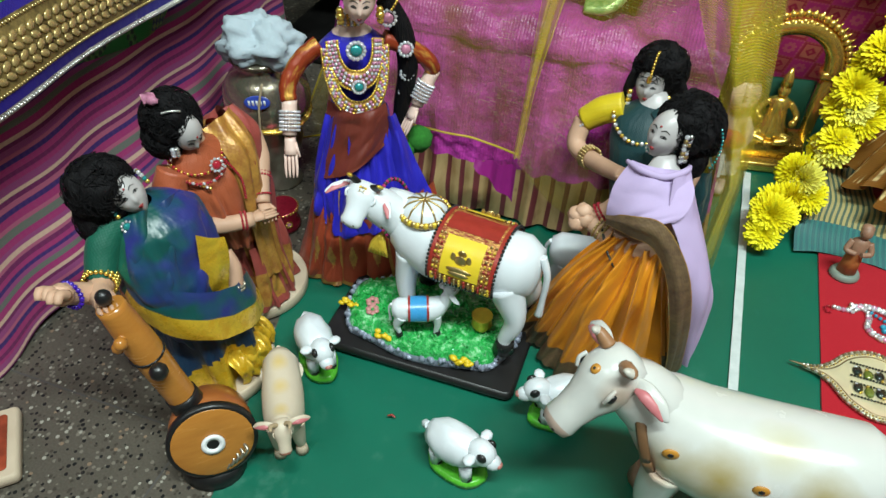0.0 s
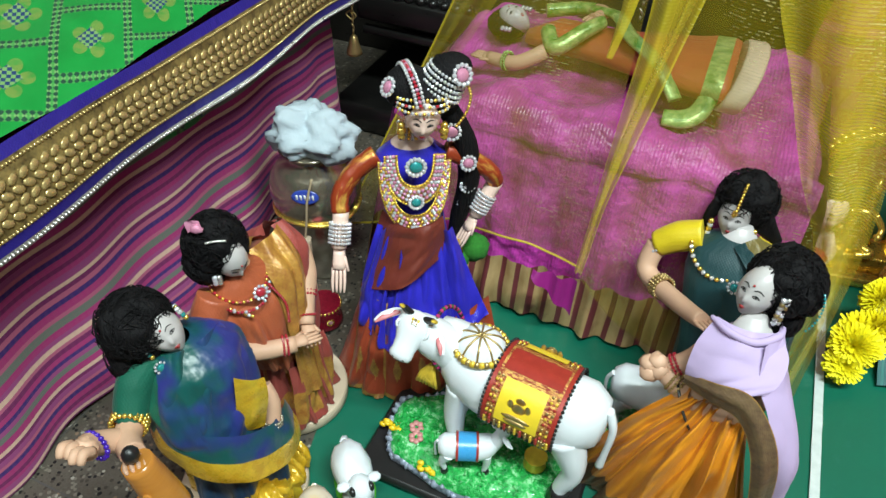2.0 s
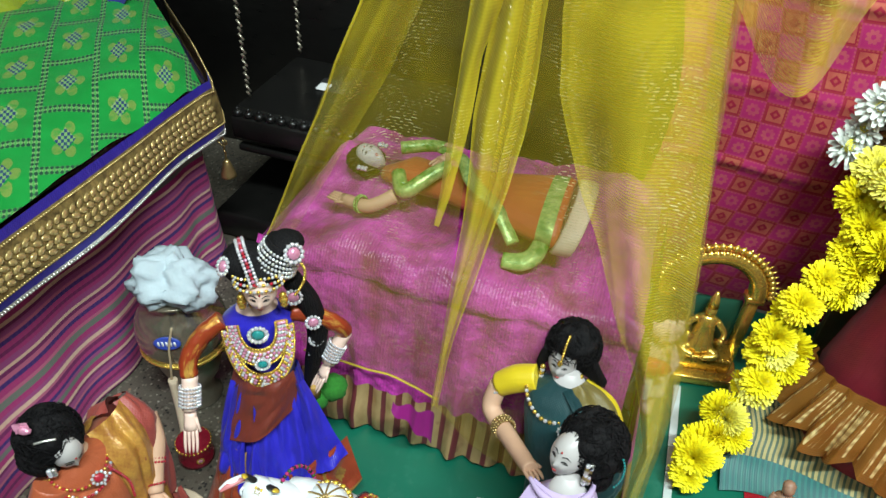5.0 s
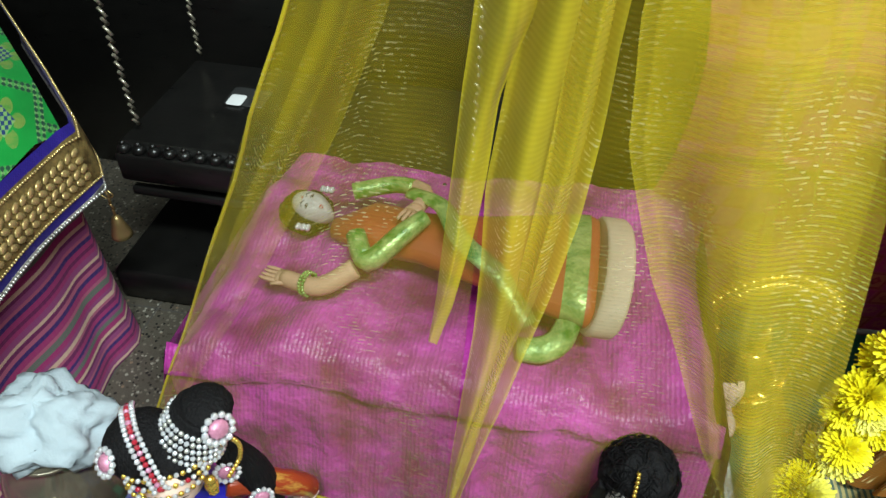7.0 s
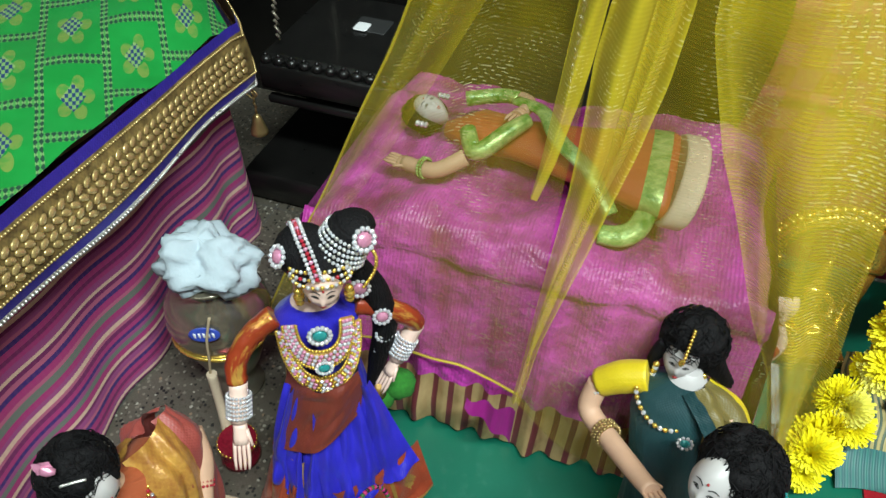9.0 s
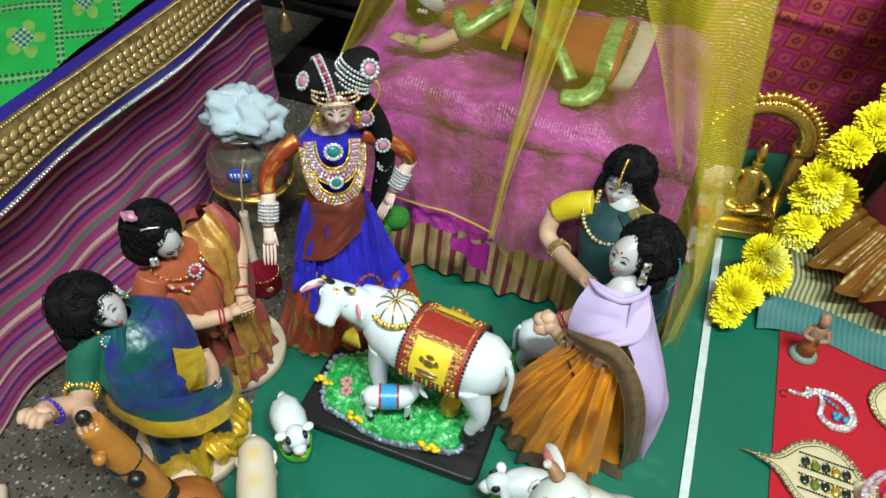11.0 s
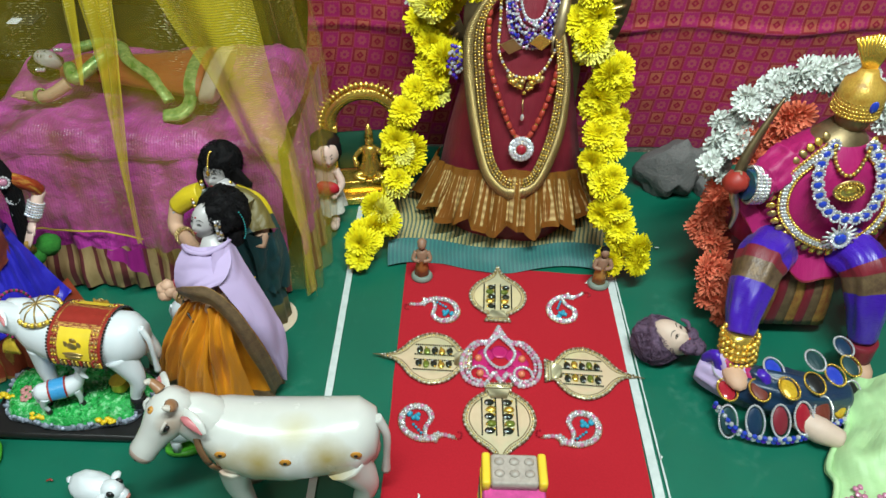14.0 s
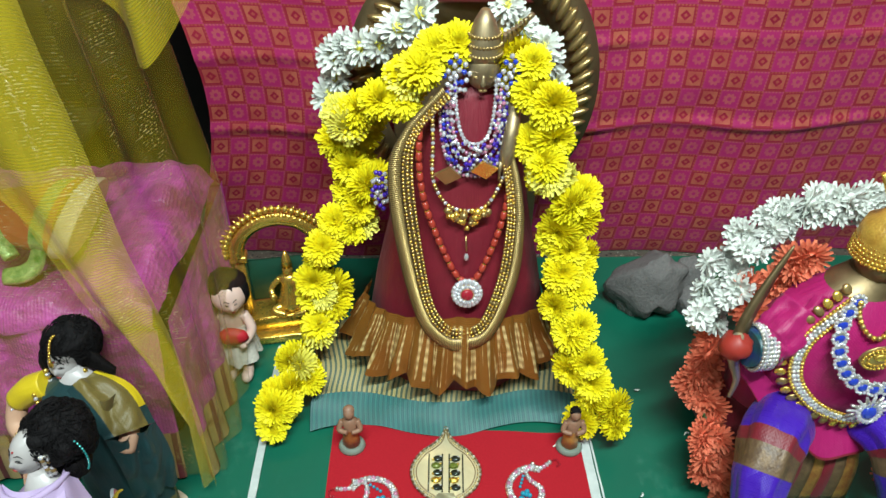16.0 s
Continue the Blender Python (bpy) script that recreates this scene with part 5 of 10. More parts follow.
    s.tube([(-0.372, 0.950, 0.226), (-0.358, 0.938, 0.206), (-0.350, 0.920, 0.188), (-0.340, 0.902, 0.172)], [0.0105, 0.0100, 0.0092, 0.0080], SKIN, 12, True)
    hand(s, (-0.338, 0.876, 0.172), (-0.324, 0.900, 0.168), 0.0080, SKIN)
    hand(s, (-0.341, 0.903, 0.172), (-0.324, 0.888, 0.162), 0.0080, SKIN)
    bangles(s, (-0.345, 0.868, 0.173), (-0.336, 0.876, 0.172), 0.0, 2, 0.0096, REDGEM)
    bangles(s, (-0.354, 0.926, 0.192), (-0.350, 0.918, 0.186), 0.0, 2, 0.0104, REDGEM)
    bangles(s, (-0.344, 0.908, 0.178), (-0.340, 0.902, 0.172), 0.0, 1, 0.0096, REDGEM)
    neck = [Vector((-0.386 + 0.026 * math.cos(a), 0.872 + 0.026 * math.sin(a), 0.247 - 0.010 * math.cos(a + 0.6))) for a in np.linspace(-2.2, 1.1, 16)]
    s.beads(neck, 0.0017, GOLD, 0.0032, True, [GOLD, REDGEM])
    s.beads([p + Vector((0.004, -0.003, -0.008)) for p in neck], 0.0018, REDGEM, 0.0034, True, [REDGEM, REDGEM, STONEGEM])
    s.beads([Vector((-0.402 + 0.036 * t, 0.838 + 0.012 * t, 0.240 - 0.014 * t)) for t in np.linspace(0, 1.2, 10)], 0.0019, GOLD, 0.0034, True, [GOLD, STONEGEM])
    s.beads(smooth_path([(-0.358, 0.880, 0.240), (-0.348, 0.886, 0.215), (-0.346, 0.884, 0.190)], 6), 0.0016, REDGEM, 0.003, True)
    s.jewel((-0.357, 0.866, 0.243), (0.8, -0.4, 0.4), 0.0075, STONEGEM, REDGEM, True)
    h = Vector((-0.385, 0.866, 0.276))
    f, up = Vector((0.74, -0.22, -0.44)).normalized(), Vector((0.45, -0.15, 0.85))
    face(s, h, 0.0190, f, PALE, up)
    hair_cap(s, Vector((-0.398, 0.867, 0.288)), 0.0262, f, HAIR, 5, 1.0, up, h, 800, 0.95, 0.50)
    wool(s, (-0.404, 0.856, 0.270), (0.020, 0.018, 0.020), HAIR, 6, 120)
    s.drape([(-0.404, 0.846, 0.312), (-0.408, 0.848, 0.320)], [(-0.393, 0.852, 0.313), (-0.397, 0.854, 0.321)], PINKGEM, None, 1, 0.001, (0, 0, 0.002), 8, 6)
    s.ball((-0.398, 0.850, 0.315), (0.0065, 0.0040, 0.0045), PINKGEM, 10, 7, True, 0.3)
    s.tube([(-0.388, 0.846, 0.306), (-0.381, 0.851, 0.307), (-0.375, 0.857, 0.305)], 0.0012, SILVER, 5, True)
    for i in range(6):
        s.ball(Vector((-0.387, 0.846, 0.266)) + Vector((0.003 * (i % 2), 0.002 * (i % 2), -0.003 * (i // 2))), 0.0028, (STONEGEM, SILVER)[i % 2], 8, 6, True)
    return tagged(s.make("sari_doll", (x0, y0, 0)), "doll in a rust and gold sari on a wooden disc", "doll", "dolls of the scene")


def royal_doll():
    """Tall jewelled doll in blue satin with a bead cap."""
    s = Shape()
    x0, y0 = -0.302, 1.068
    yaw = pose(x0, y0, 0, 0, 0, 31)
    s.m = yaw
    def cloth(u, v):
        a = (u * 360 + 90) % 360
        if v > 0.62 or 150 < a < 268:
            return GOLDCLOTH if v > 0.95 else SILK_BROWNRED
        return SILK_BLUE
    s.skirt((0.0, 0.0), 0.205, 0.005, 0.034, 0.064, 11, 0.15, SILK_BLUE, cloth, 0.86, 1.10, (0.002, -0.016), 200, 34, 0.7)
    s.body([(0.190, 0.034, 0.031, 0, 0, 0), (0.230, 0.030, 0.027, 0, 0, 0), (0.262, 0.036, 0.030, 0, 0, 0), (0.288, 0.038, 0.026, 0, 0, 0), (0.302, 0.022, 0.017, 0, 0, 0), (0.312, 0.0095, 0.0095, 0, -0.002, 0), (0.326, 0.009, 0.009, 0, -0.003, 0)], SILK_BLUE, [SILK_BLUE] * 4 + [PINKSKIN] * 2, 40)
    # satin fanned to one side over brick-red panels with gold edges, and a brick-red apron drawn across the hip
    s.m = Matrix()
    def along(pts, t):
        q = t * (len(pts) - 1)
        n = min(int(q), len(pts) - 2)
        return Vector(pts[n]).lerp(Vector(pts[n + 1]), q - n)
    waist = [(-0.326, 1.030, 0.212), (-0.290, 1.036, 0.212), (-0.252, 1.062, 0.212)]
    knee = [(-0.338, 1.004, 0.132), (-0.284, 1.002, 0.128), (-0.222, 1.056, 0.152)]
    fall = [(-0.334, 0.992, 0.094), (-0.296, 0.982, 0.070), (-0.246, 1.000, 0.084), (-0.200, 1.056, 0.104)]
    hem = [(-0.342, 0.968, 0.006), (-0.290, 0.964, 0.006), (-0.232, 0.998, 0.008), (-0.184, 1.060, 0.050)]
    for k in range(6):
        t0, t1 = k / 6 - 0.02 * (k > 0), (k + 1) / 6
        s.drape([along(c, t0) for c in (waist, knee, fall)], [along(c, t1) for c in (waist, knee, fall)], SILK_BLUE, None, 1.1, 0.0055, (0.003, -0.006, 0), 24, 44, k * 2.3)
        s.drape([along(fall, t0) + Vector((-0.003, 0.009, 0.018)), along(hem, t0)], [along(fall, t1) + Vector((-0.003, 0.009, 0.018)), along(hem, t1)], SILK_BROWNRED, lambda u, v: GOLDCLOTH if u < 0.14 or v > 0.92 or abs(u - 0.6) + abs(v - 0.55) < 0.16 else SILK_BRICK, 0.7, 0.0040, (0, -0.008, 0), 28, 24, k * 1.7)
    s.m = yaw
    s.drape([(-0.034, -0.014, 0.226), (-0.046, -0.020, 0.185), (-0.062, -0.032, 0.132)], [(0.030, -0.030, 0.226), (0.032, -0.036, 0.208), (0.028, -0.044, 0.180)], SILK_BROWNRED, None, 1.6, 0.0028, (-0.002, -0.026, 0), 40, 34, 1.0)
    for k in range(3):
        t = k / 2
        s.drape([(-0.060 + 0.014 * t, -0.022 - 0.018 * t, 0.128), (-0.078 + 0.018 * t, -0.030 - 0.026 * t, 0.060), (-0.098 + 0.026 * t, -0.036 - 0.034 * t, 0.006)], [(-0.046 + 0.014 * t, -0.040 - 0.016 * t, 0.126), (-0.060 + 0.018 * t, -0.056 - 0.020 * t, 0.060), (-0.074 + 0.026 * t, -0.070 - 0.022 * t, 0.006)], SILK_BRICK, lambda u, v: GOLDCLOTH if u > 0.88 or v > 0.93 or (abs(u - 0.45) < 0.16 and v < 0.20) else SILK_BRICK, 1.0, 0.0035, (-0.006, -0.008, 0), 24, 36, 2.0 + k)
    s.m = Matrix()
    puff = [0.0104 + 0.0008 * (i % 2) - 0.00012 * i for i in range(13)]
    s.tube([(-0.332, 1.046, 0.290), (-0.348, 1.028, 0.276), (-0.356, 1.010, 0.256), (-0.352, 1.000, 0.240)], puff, COPPER, 14, True, 6)
    s.tube([(-0.352, 1.001, 0.241), (-0.346, 0.982, 0.208)], [0.0088, 0.0080], PINKSKIN, 10, True)
    bangles(s, (-0.350, 0.995, 0.230), (-0.346, 0.982, 0.208), 0.0, 6, 0.0108, STONEGEM, 0.0040)
    hand(s, (-0.346, 0.982, 0.206), (-0.336, 0.958, 0.168), 0.0078, PINKSKIN)
    s.tube([(-0.272, 1.084, 0.290), (-0.250, 1.096, 0.280), (-0.230, 1.108, 0.262), (-0.224, 1.116, 0.244)], puff, COPPER, 14, True, 6)
    s.tube([(-0.224, 1.116, 0.245), (-0.238, 1.096, 0.206)], [0.0088, 0.0080], PINKSKIN, 10, True)
    bangles(s, (-0.230, 1.108, 0.230), (-0.240, 1.094, 0.205), 0.0, 6, 0.0108, STONEGEM, 0.0040)
    hand(s, (-0.238, 1.096, 0.206), (-0.250, 1.078, 0.172), 0.0078, PINKSKIN)
    # tassels with green pompoms in the hand
    for a, b in (((-0.256, 1.090, 0.142), 0.0165), ((-0.240, 1.106, 0.150), 0.0175)):
        s.ball(a, b, plain("green_wool", (0.02, 0.16, 0.015), 0.95, 0, 0.4, 300, 0.8, 500), 16, 12, True, 0.15)
    s.tube([(-0.250, 1.078, 0.178), (-0.254, 1.084, 0.158)], [0.003, 0.009], GOLDCLOTH, 10, True, 2)
    # head, cap and plait
    f = Vector((0.42, -0.86, -0.18))
    h = Vector((-0.283, 1.053, 0.346))
    face(s, h, 0.0215, f, PINKSKIN, (0.05, 0.1, 1))
    side, upv = f.cross(Vector((0, 0, 1))).normalized(), Vector((0, 0, 1))
    s.ball(h - f * 0.009 + upv * 0.010, (0.0245, 0.0245, 0.022), HAIR, 18, 12, True)
    s.ball((-0.302, 1.062, 0.366), (0.025, 0.024, 0.0225), HAIR, 18, 12, True)
    cone = [Vector((-0.278, 1.070, 0.360)), Vector((-0.272, 1.075, 0.374)), Vector((-0.265, 1.081, 0.389))]
    s.tube(cone, [0.0215, 0.0205, 0.0185], HAIR, 18, True)
    s.ball(cone[-1], (0.0185, 0.0185, 0.011), HAIR, 16, 8, True)
    ax = (cone[-1] - cone[0]).normalized()
    e1 = ax.orthogonal().normalized()
    e2 = ax.cross(e1)
    for row in range(5):
        c = cone[0].lerp(cone[-1], 0.20 + row * 0.145)
        s.beads([c + (e1 * math.cos(a) + e2 * math.sin(a)) * (0.0222 - 0.0005 * row) for a in np.linspace(0, 6.28, 34)], 0.0019, STONEGEM, 0.0038, True, [STONEGEM, STONEGEM, SILVER])
    # banded front of the cap
    for row in range(3):
        s.beads([h + f * (0.0225 - row * 0.0040) * math.cos(a) + side * 0.0250 * math.sin(a) + upv * (0.011 + row * 0.0042 + 0.006 * math.cos(a)) for a in np.linspace(-1.5, 1.5, 26)], 0.0019, STONEGEM, 0.0038, True, [STONEGEM, REDGEM, STONEGEM, GOLD] if row == 1 else [STONEGEM, GOLD])
    for row in (-1, 0, 1):
        off = Vector((0.62, 0.5, 0.2)) * 0.0042 * row
        s.beads([q + off for q in smooth_path([(-0.277, 1.035, 0.366), (-0.284, 1.040, 0.381), (-0.298, 1.053, 0.3905), (-0.312, 1.070, 0.387), (-0.322, 1.082, 0.374)], 6)], 0.0020, STONEGEM, 0.0038, True, [REDGEM, PINKGEM, REDGEM] if row == 0 else None)
    for p, nrm, rr, gem in (((-0.314, 1.041, 0.374), (-0.45, -0.7, 0.55), 0.0100, PINKGEM), ((-0.250, 1.069, 0.388), (0.75, -0.5, 0.45), 0.0110, PINKGEM), ((-0.262, 1.078, 0.318), (0.5, -0.8, 0.2), 0.0100, PINKGEM),
                            ((-0.244, 1.082, 0.283), (0.5, -0.8, 0.2), 0.0092, PINKGEM), ((-0.246, 1.088, 0.250), (0.5, -0.8, 0.2), 0.0088, STONEGEM), ((-0.250, 1.090, 0.224), (0.5, -0.8, 0.2), 0.0080, STONEGEM)):
        s.jewel(p, nrm, rr, STONEGEM, gem, True, 12)
        s.ball(Vector(p) - Vector(nrm).normalized() * rr * 0.62, rr * 0.70, BRASS, 10, 7, True)
    s.tube([(-0.270, 1.088, 0.335), (-0.254, 1.094, 0.300), (-0.248, 1.096, 0.255), (-0.256, 1.094, 0.205), (-0.262, 1.086, 0.165)], [0.011, 0.0125, 0.012, 0.010, 0.005], HAIR, 12, True)
    s.beads(smooth_path([(-0.246, 1.070, 0.380), (-0.243, 1.074, 0.366), (-0.246, 1.074, 0.348), (-0.254, 1.068, 0.332)], 6), 0.0018, GOLD, 0.0034, True)
    # collar and the two broad necklaces
    s.m = yaw
    for row in range(4):
        s.beads([(0.0135 * math.sin(a), -0.002 - 0.0135 * math.cos(a), 0.326 - row * 0.0038) for a in np.linspace(-2.2, 2.2, 22)], 0.002, GOLD, 0.0036, mats=[STONEGEM, GOLD])
    def chest(w, drop, base, a, out=0.0):
        x = w * math.copysign(abs(math.sin(a * 1.5708)) ** 0.85, a)
        return Vector((x, -0.0355 - out + 0.0115 * abs(x / 0.038) ** 2.2, base - drop * max(0.0, math.cos(a * 1.5708)) ** 0.75))
    span = np.linspace(-1, 1, 44)
    for (w0, d0, b0), (w1, d1, b1), gems in (((0.0185, 0.036, 0.308), (0.030, 0.056, 0.305), [PINKGEM, STONEGEM]), ((0.026, 0.062, 0.296), (0.036, 0.082, 0.296), [STONEGEM, PINKGEM, GOLD])):
        inner, outer = [chest(w0, d0, b0, a) for a in span], [chest(w1, d1, b1, a, 0.0005) for a in span]
        up = Vector((0, -0.0022, 0))
        s.loft([[i, o, o + up, i + up] for i, o in zip(inner, outer)], GOLDCLOTH)
        s.beads([q + up for q in inner], 0.0017, GOLD, 0.0031)
        s.beads([q + up for q in outer], 0.0017, GOLD, 0.0031)
        for k, turn in ((0.28, 0), (0.52, 1), (0.76, 0)):
            s.beads([i.lerp(o, k) + up * 1.2 for i, o in zip(inner, outer)], 0.0022, STONEGEM, 0.0043, mats=gems[turn:] + gems[:turn])
    for z, out, rr, gem in ((0.298, 0.002, 0.0110, TEALGEM), (0.256, 0.0045, 0.0085, TEALGEM), (0.219, 0.0045, 0.0062, BRASS)):
        s.ball((0.0, -0.0375 - out, z), (rr * 0.8, 0.002, rr * 0.8), BRASS, 14, 6)
        s.jewel((0.0, -0.0395 - out, z), (0, -1, 0.1), rr, STONEGEM, gem, False, 14)
    s.m = Matrix()
    for e in (h + side * 0.021 - upv * 0.012, h - side * 0.021 - upv * 0.012):
        for i in range(3):
            s.ball(e - upv * 0.006 * i, 0.0042 + 0.001 * (i == 1), GOLD, 7, 5, True)
    return tagged(s.make("royal_doll", (x0, y0, 0)), "standing doll in royal blue satin with bead necklaces", "doll", "dolls of the scene")


def lavender_doll():
    s = Shape()
    x0, y0 = 0.045, 0.985
    f = Vector((-0.62, -0.70, -0.22))
    s.skirt((0.048, 0.990), 0.172, 0.005, 0.029, 0.066, 11, 0.17, SILK_ORANGE, lambda u, v: BROWNBAND if v > 0.88 else SILK_ORANGE, 0.80, 1.0, (-0.004, -0.020), 190, 34, 0.4)
    # two spread panels of the skirt, with dull gold hems
    for k, (hl, hr) in enumerate((((-0.066, 0.972, 0.010), (-0.024, 0.948, 0.008)), ((-0.028, 0.940, 0.008), (0.040, 0.908, 0.008)), ((0.030, 0.908, 0.008), (0.092, 0.930, 0.008)))):
        hl, hr = Vector(hl), Vector(hr)
        top = Vector((0.030 + 0.016 * k, 0.964 - 0.004 * k, 0.192))
        s.drape([top + Vector((-0.010, 0.004, 0)), (top + hl) * 0.5 + Vector((-0.004, -0.006, 0.024)), hl], [top + Vector((0.012, -0.002, 0)), (top + hr) * 0.5 + Vector((0.004, -0.012, 0.024)), hr], SILK_ORANGE, lambda u, v: BROWNBAND if v > 0.83 and k < 2 else SILK_ORANGE, 2.6, 0.0068, (-0.004, -0.012, 0.004), 44, 44, k * 1.9, 0.4)
    s.body([(0.160, 0.030, 0.026, 0.052, 0.990, 0), (0.20, 0.032, 0.027, 0.054, 0.992, 0), (0.232, 0.033, 0.024, 0.056, 0.996, 0), (0.248, 0.018, 0.014, 0.056, 1.0, 0), (0.266, 0.0085, 0.0085, 0.054, 1.006, 0)], LAVENDER, [SILK_ORANGE, LAVENDER, LAVENDER, PALE], 28)
    # shawl: rolled collar and chest, then a cape down one side to a point, with a brown band on its edge
    s.drape([(0.024, 0.994, 0.260), (0.014, 0.974, 0.245), (0.012, 0.962, 0.226), (0.014, 0.960, 0.212)], [(0.076, 0.998, 0.260), (0.086, 0.977, 0.252), (0.084, 0.958, 0.242), (0.076, 0.948, 0.234)], LAVENDER, None, 1.2, 0.0020, (0, -0.013, 0.004), 40, 34, 0.6)
    s.tube([(0.020, 0.994, 0.258), (0.034, 0.978, 0.262), (0.056, 0.974, 0.262), (0.074, 0.990, 0.262), (0.078, 1.010, 0.256)], [0.002, 0.0035, 0.0035, 0.0035, 0.002], LAVENDER, 10, True, 6)
    s.drape([(0.066, 0.972, 0.263), (0.070, 0.952, 0.238), (0.086, 0.943, 0.212), (0.104, 0.938, 0.174), (0.117, 0.944, 0.114), (0.125, 0.955, 0.040)], [(0.070, 1.020, 0.262), (0.092, 1.002, 0.226), (0.121, 0.984, 0.166), (0.137, 0.975, 0.124), (0.137, 0.968, 0.078), (0.129, 0.960, 0.036)], LAVENDER, None, 0.8, 0.0030, (0.006, -0.004, 0), 40, 60, 1.2)
    s.drape([(0.013, 0.958, 0.206), (0.038, 0.942, 0.210), (0.062, 0.937, 0.206), (0.082, 0.932, 0.176), (0.097, 0.929, 0.124), (0.107, 0.935, 0.070), (0.112, 0.942, 0.016)], [(0.013, 0.960, 0.216), (0.036, 0.943, 0.234), (0.064, 0.940, 0.236), (0.088, 0.938, 0.210), (0.106, 0.934, 0.174), (0.119, 0.940, 0.114), (0.127, 0.952, 0.036)], BROWNBAND, lambda u, v: GOLDCLOTH if u > 0.95 or u < 0.05 else BROWNBAND, 1, 0.0010, (0.001, -0.003, 0.001), 30, 60, 0.2)
    s.tube([(0.012, 0.968, 0.190), (0.020, 0.952, 0.180), (0.032, 0.940, 0.168)], [0.0015, 0.0015, 0.001], INK, 6, True, 4)
    # joined arms stretched forward
    s.tube([(0.080, 0.972, 0.215), (0.062, 0.958, 0.190), (0.030, 0.966, 0.180), (0.000, 0.980, 0.186)], [0.012, 0.0125, 0.0115, 0.0095], SKIN, 12, True)
    s.tube([(0.030, 0.995, 0.225), (0.018, 0.990, 0.202), (0.000, 0.984, 0.190)], [0.011, 0.011, 0.009], SKIN, 12, True)
    for i, p in enumerate(((-0.006, 0.978, 0.189), (-0.014, 0.976, 0.184), (-0.010, 0.982, 0.195), (-0.016, 0.981, 0.190))):
        s.ball(p, (0.010, 0.009, 0.009), SKIN, 10, 8, True, 0.25, seed=i)
    bangles(s, (0.016, 0.974, 0.183), (0.0, 0.980, 0.187), 0.0, 3, 0.0115, BRASS, 0.0045)
    bangles(s, (0.008, 0.986, 0.196), (0.0, 0.983, 0.190), 0.0, 2, 0.0105, REDGEM, 0.004)
    h = Vector((0.050, 1.016, 0.282))
    f = Vector((-0.50, -0.84, 0.22)).normalized()
    face(s, h, 0.0212, f, PALE, (0.10, 0.05, 1))
    hair_cap(s, h + Vector((0.019, 0.016, 0.005)), 0.0300, f, HAIR, 7, 1.0, (0.10, 0.05, 1), h, 900, 1.35, 0.85)
    wool(s, h + Vector((0.028, 0.006, -0.024)), (0.015, 0.015, 0.022), HAIR, 8, 130)
    wool(s, h + Vector((0.036, 0.016, -0.004)), (0.016, 0.016, 0.021), HAIR, 9, 110)
    for i in range(14):
        s.ball(h + Vector((0.0175 + 0.0036 * (i % 2), -0.016 + 0.002 * (i % 2), 0.010 - 0.0044 * (i // 2))), 0.0027, (STONEGEM, SILVER, BRASS)[i % 3], 6, 4, True)
    s.beads([h + Vector((0.040 + 0.010 * math.sin(a), -0.004, -0.004 + 0.026 * math.cos(a))) for a in np.linspace(0.6, 2.8, 8)], 0.0013, TEALGEM, 0.004, True)
    return tagged(s.make("sari_doll", (x0, y0, 0)), "kneeling doll in a mustard skirt and a lavender shawl", "doll", "dolls of the scene")


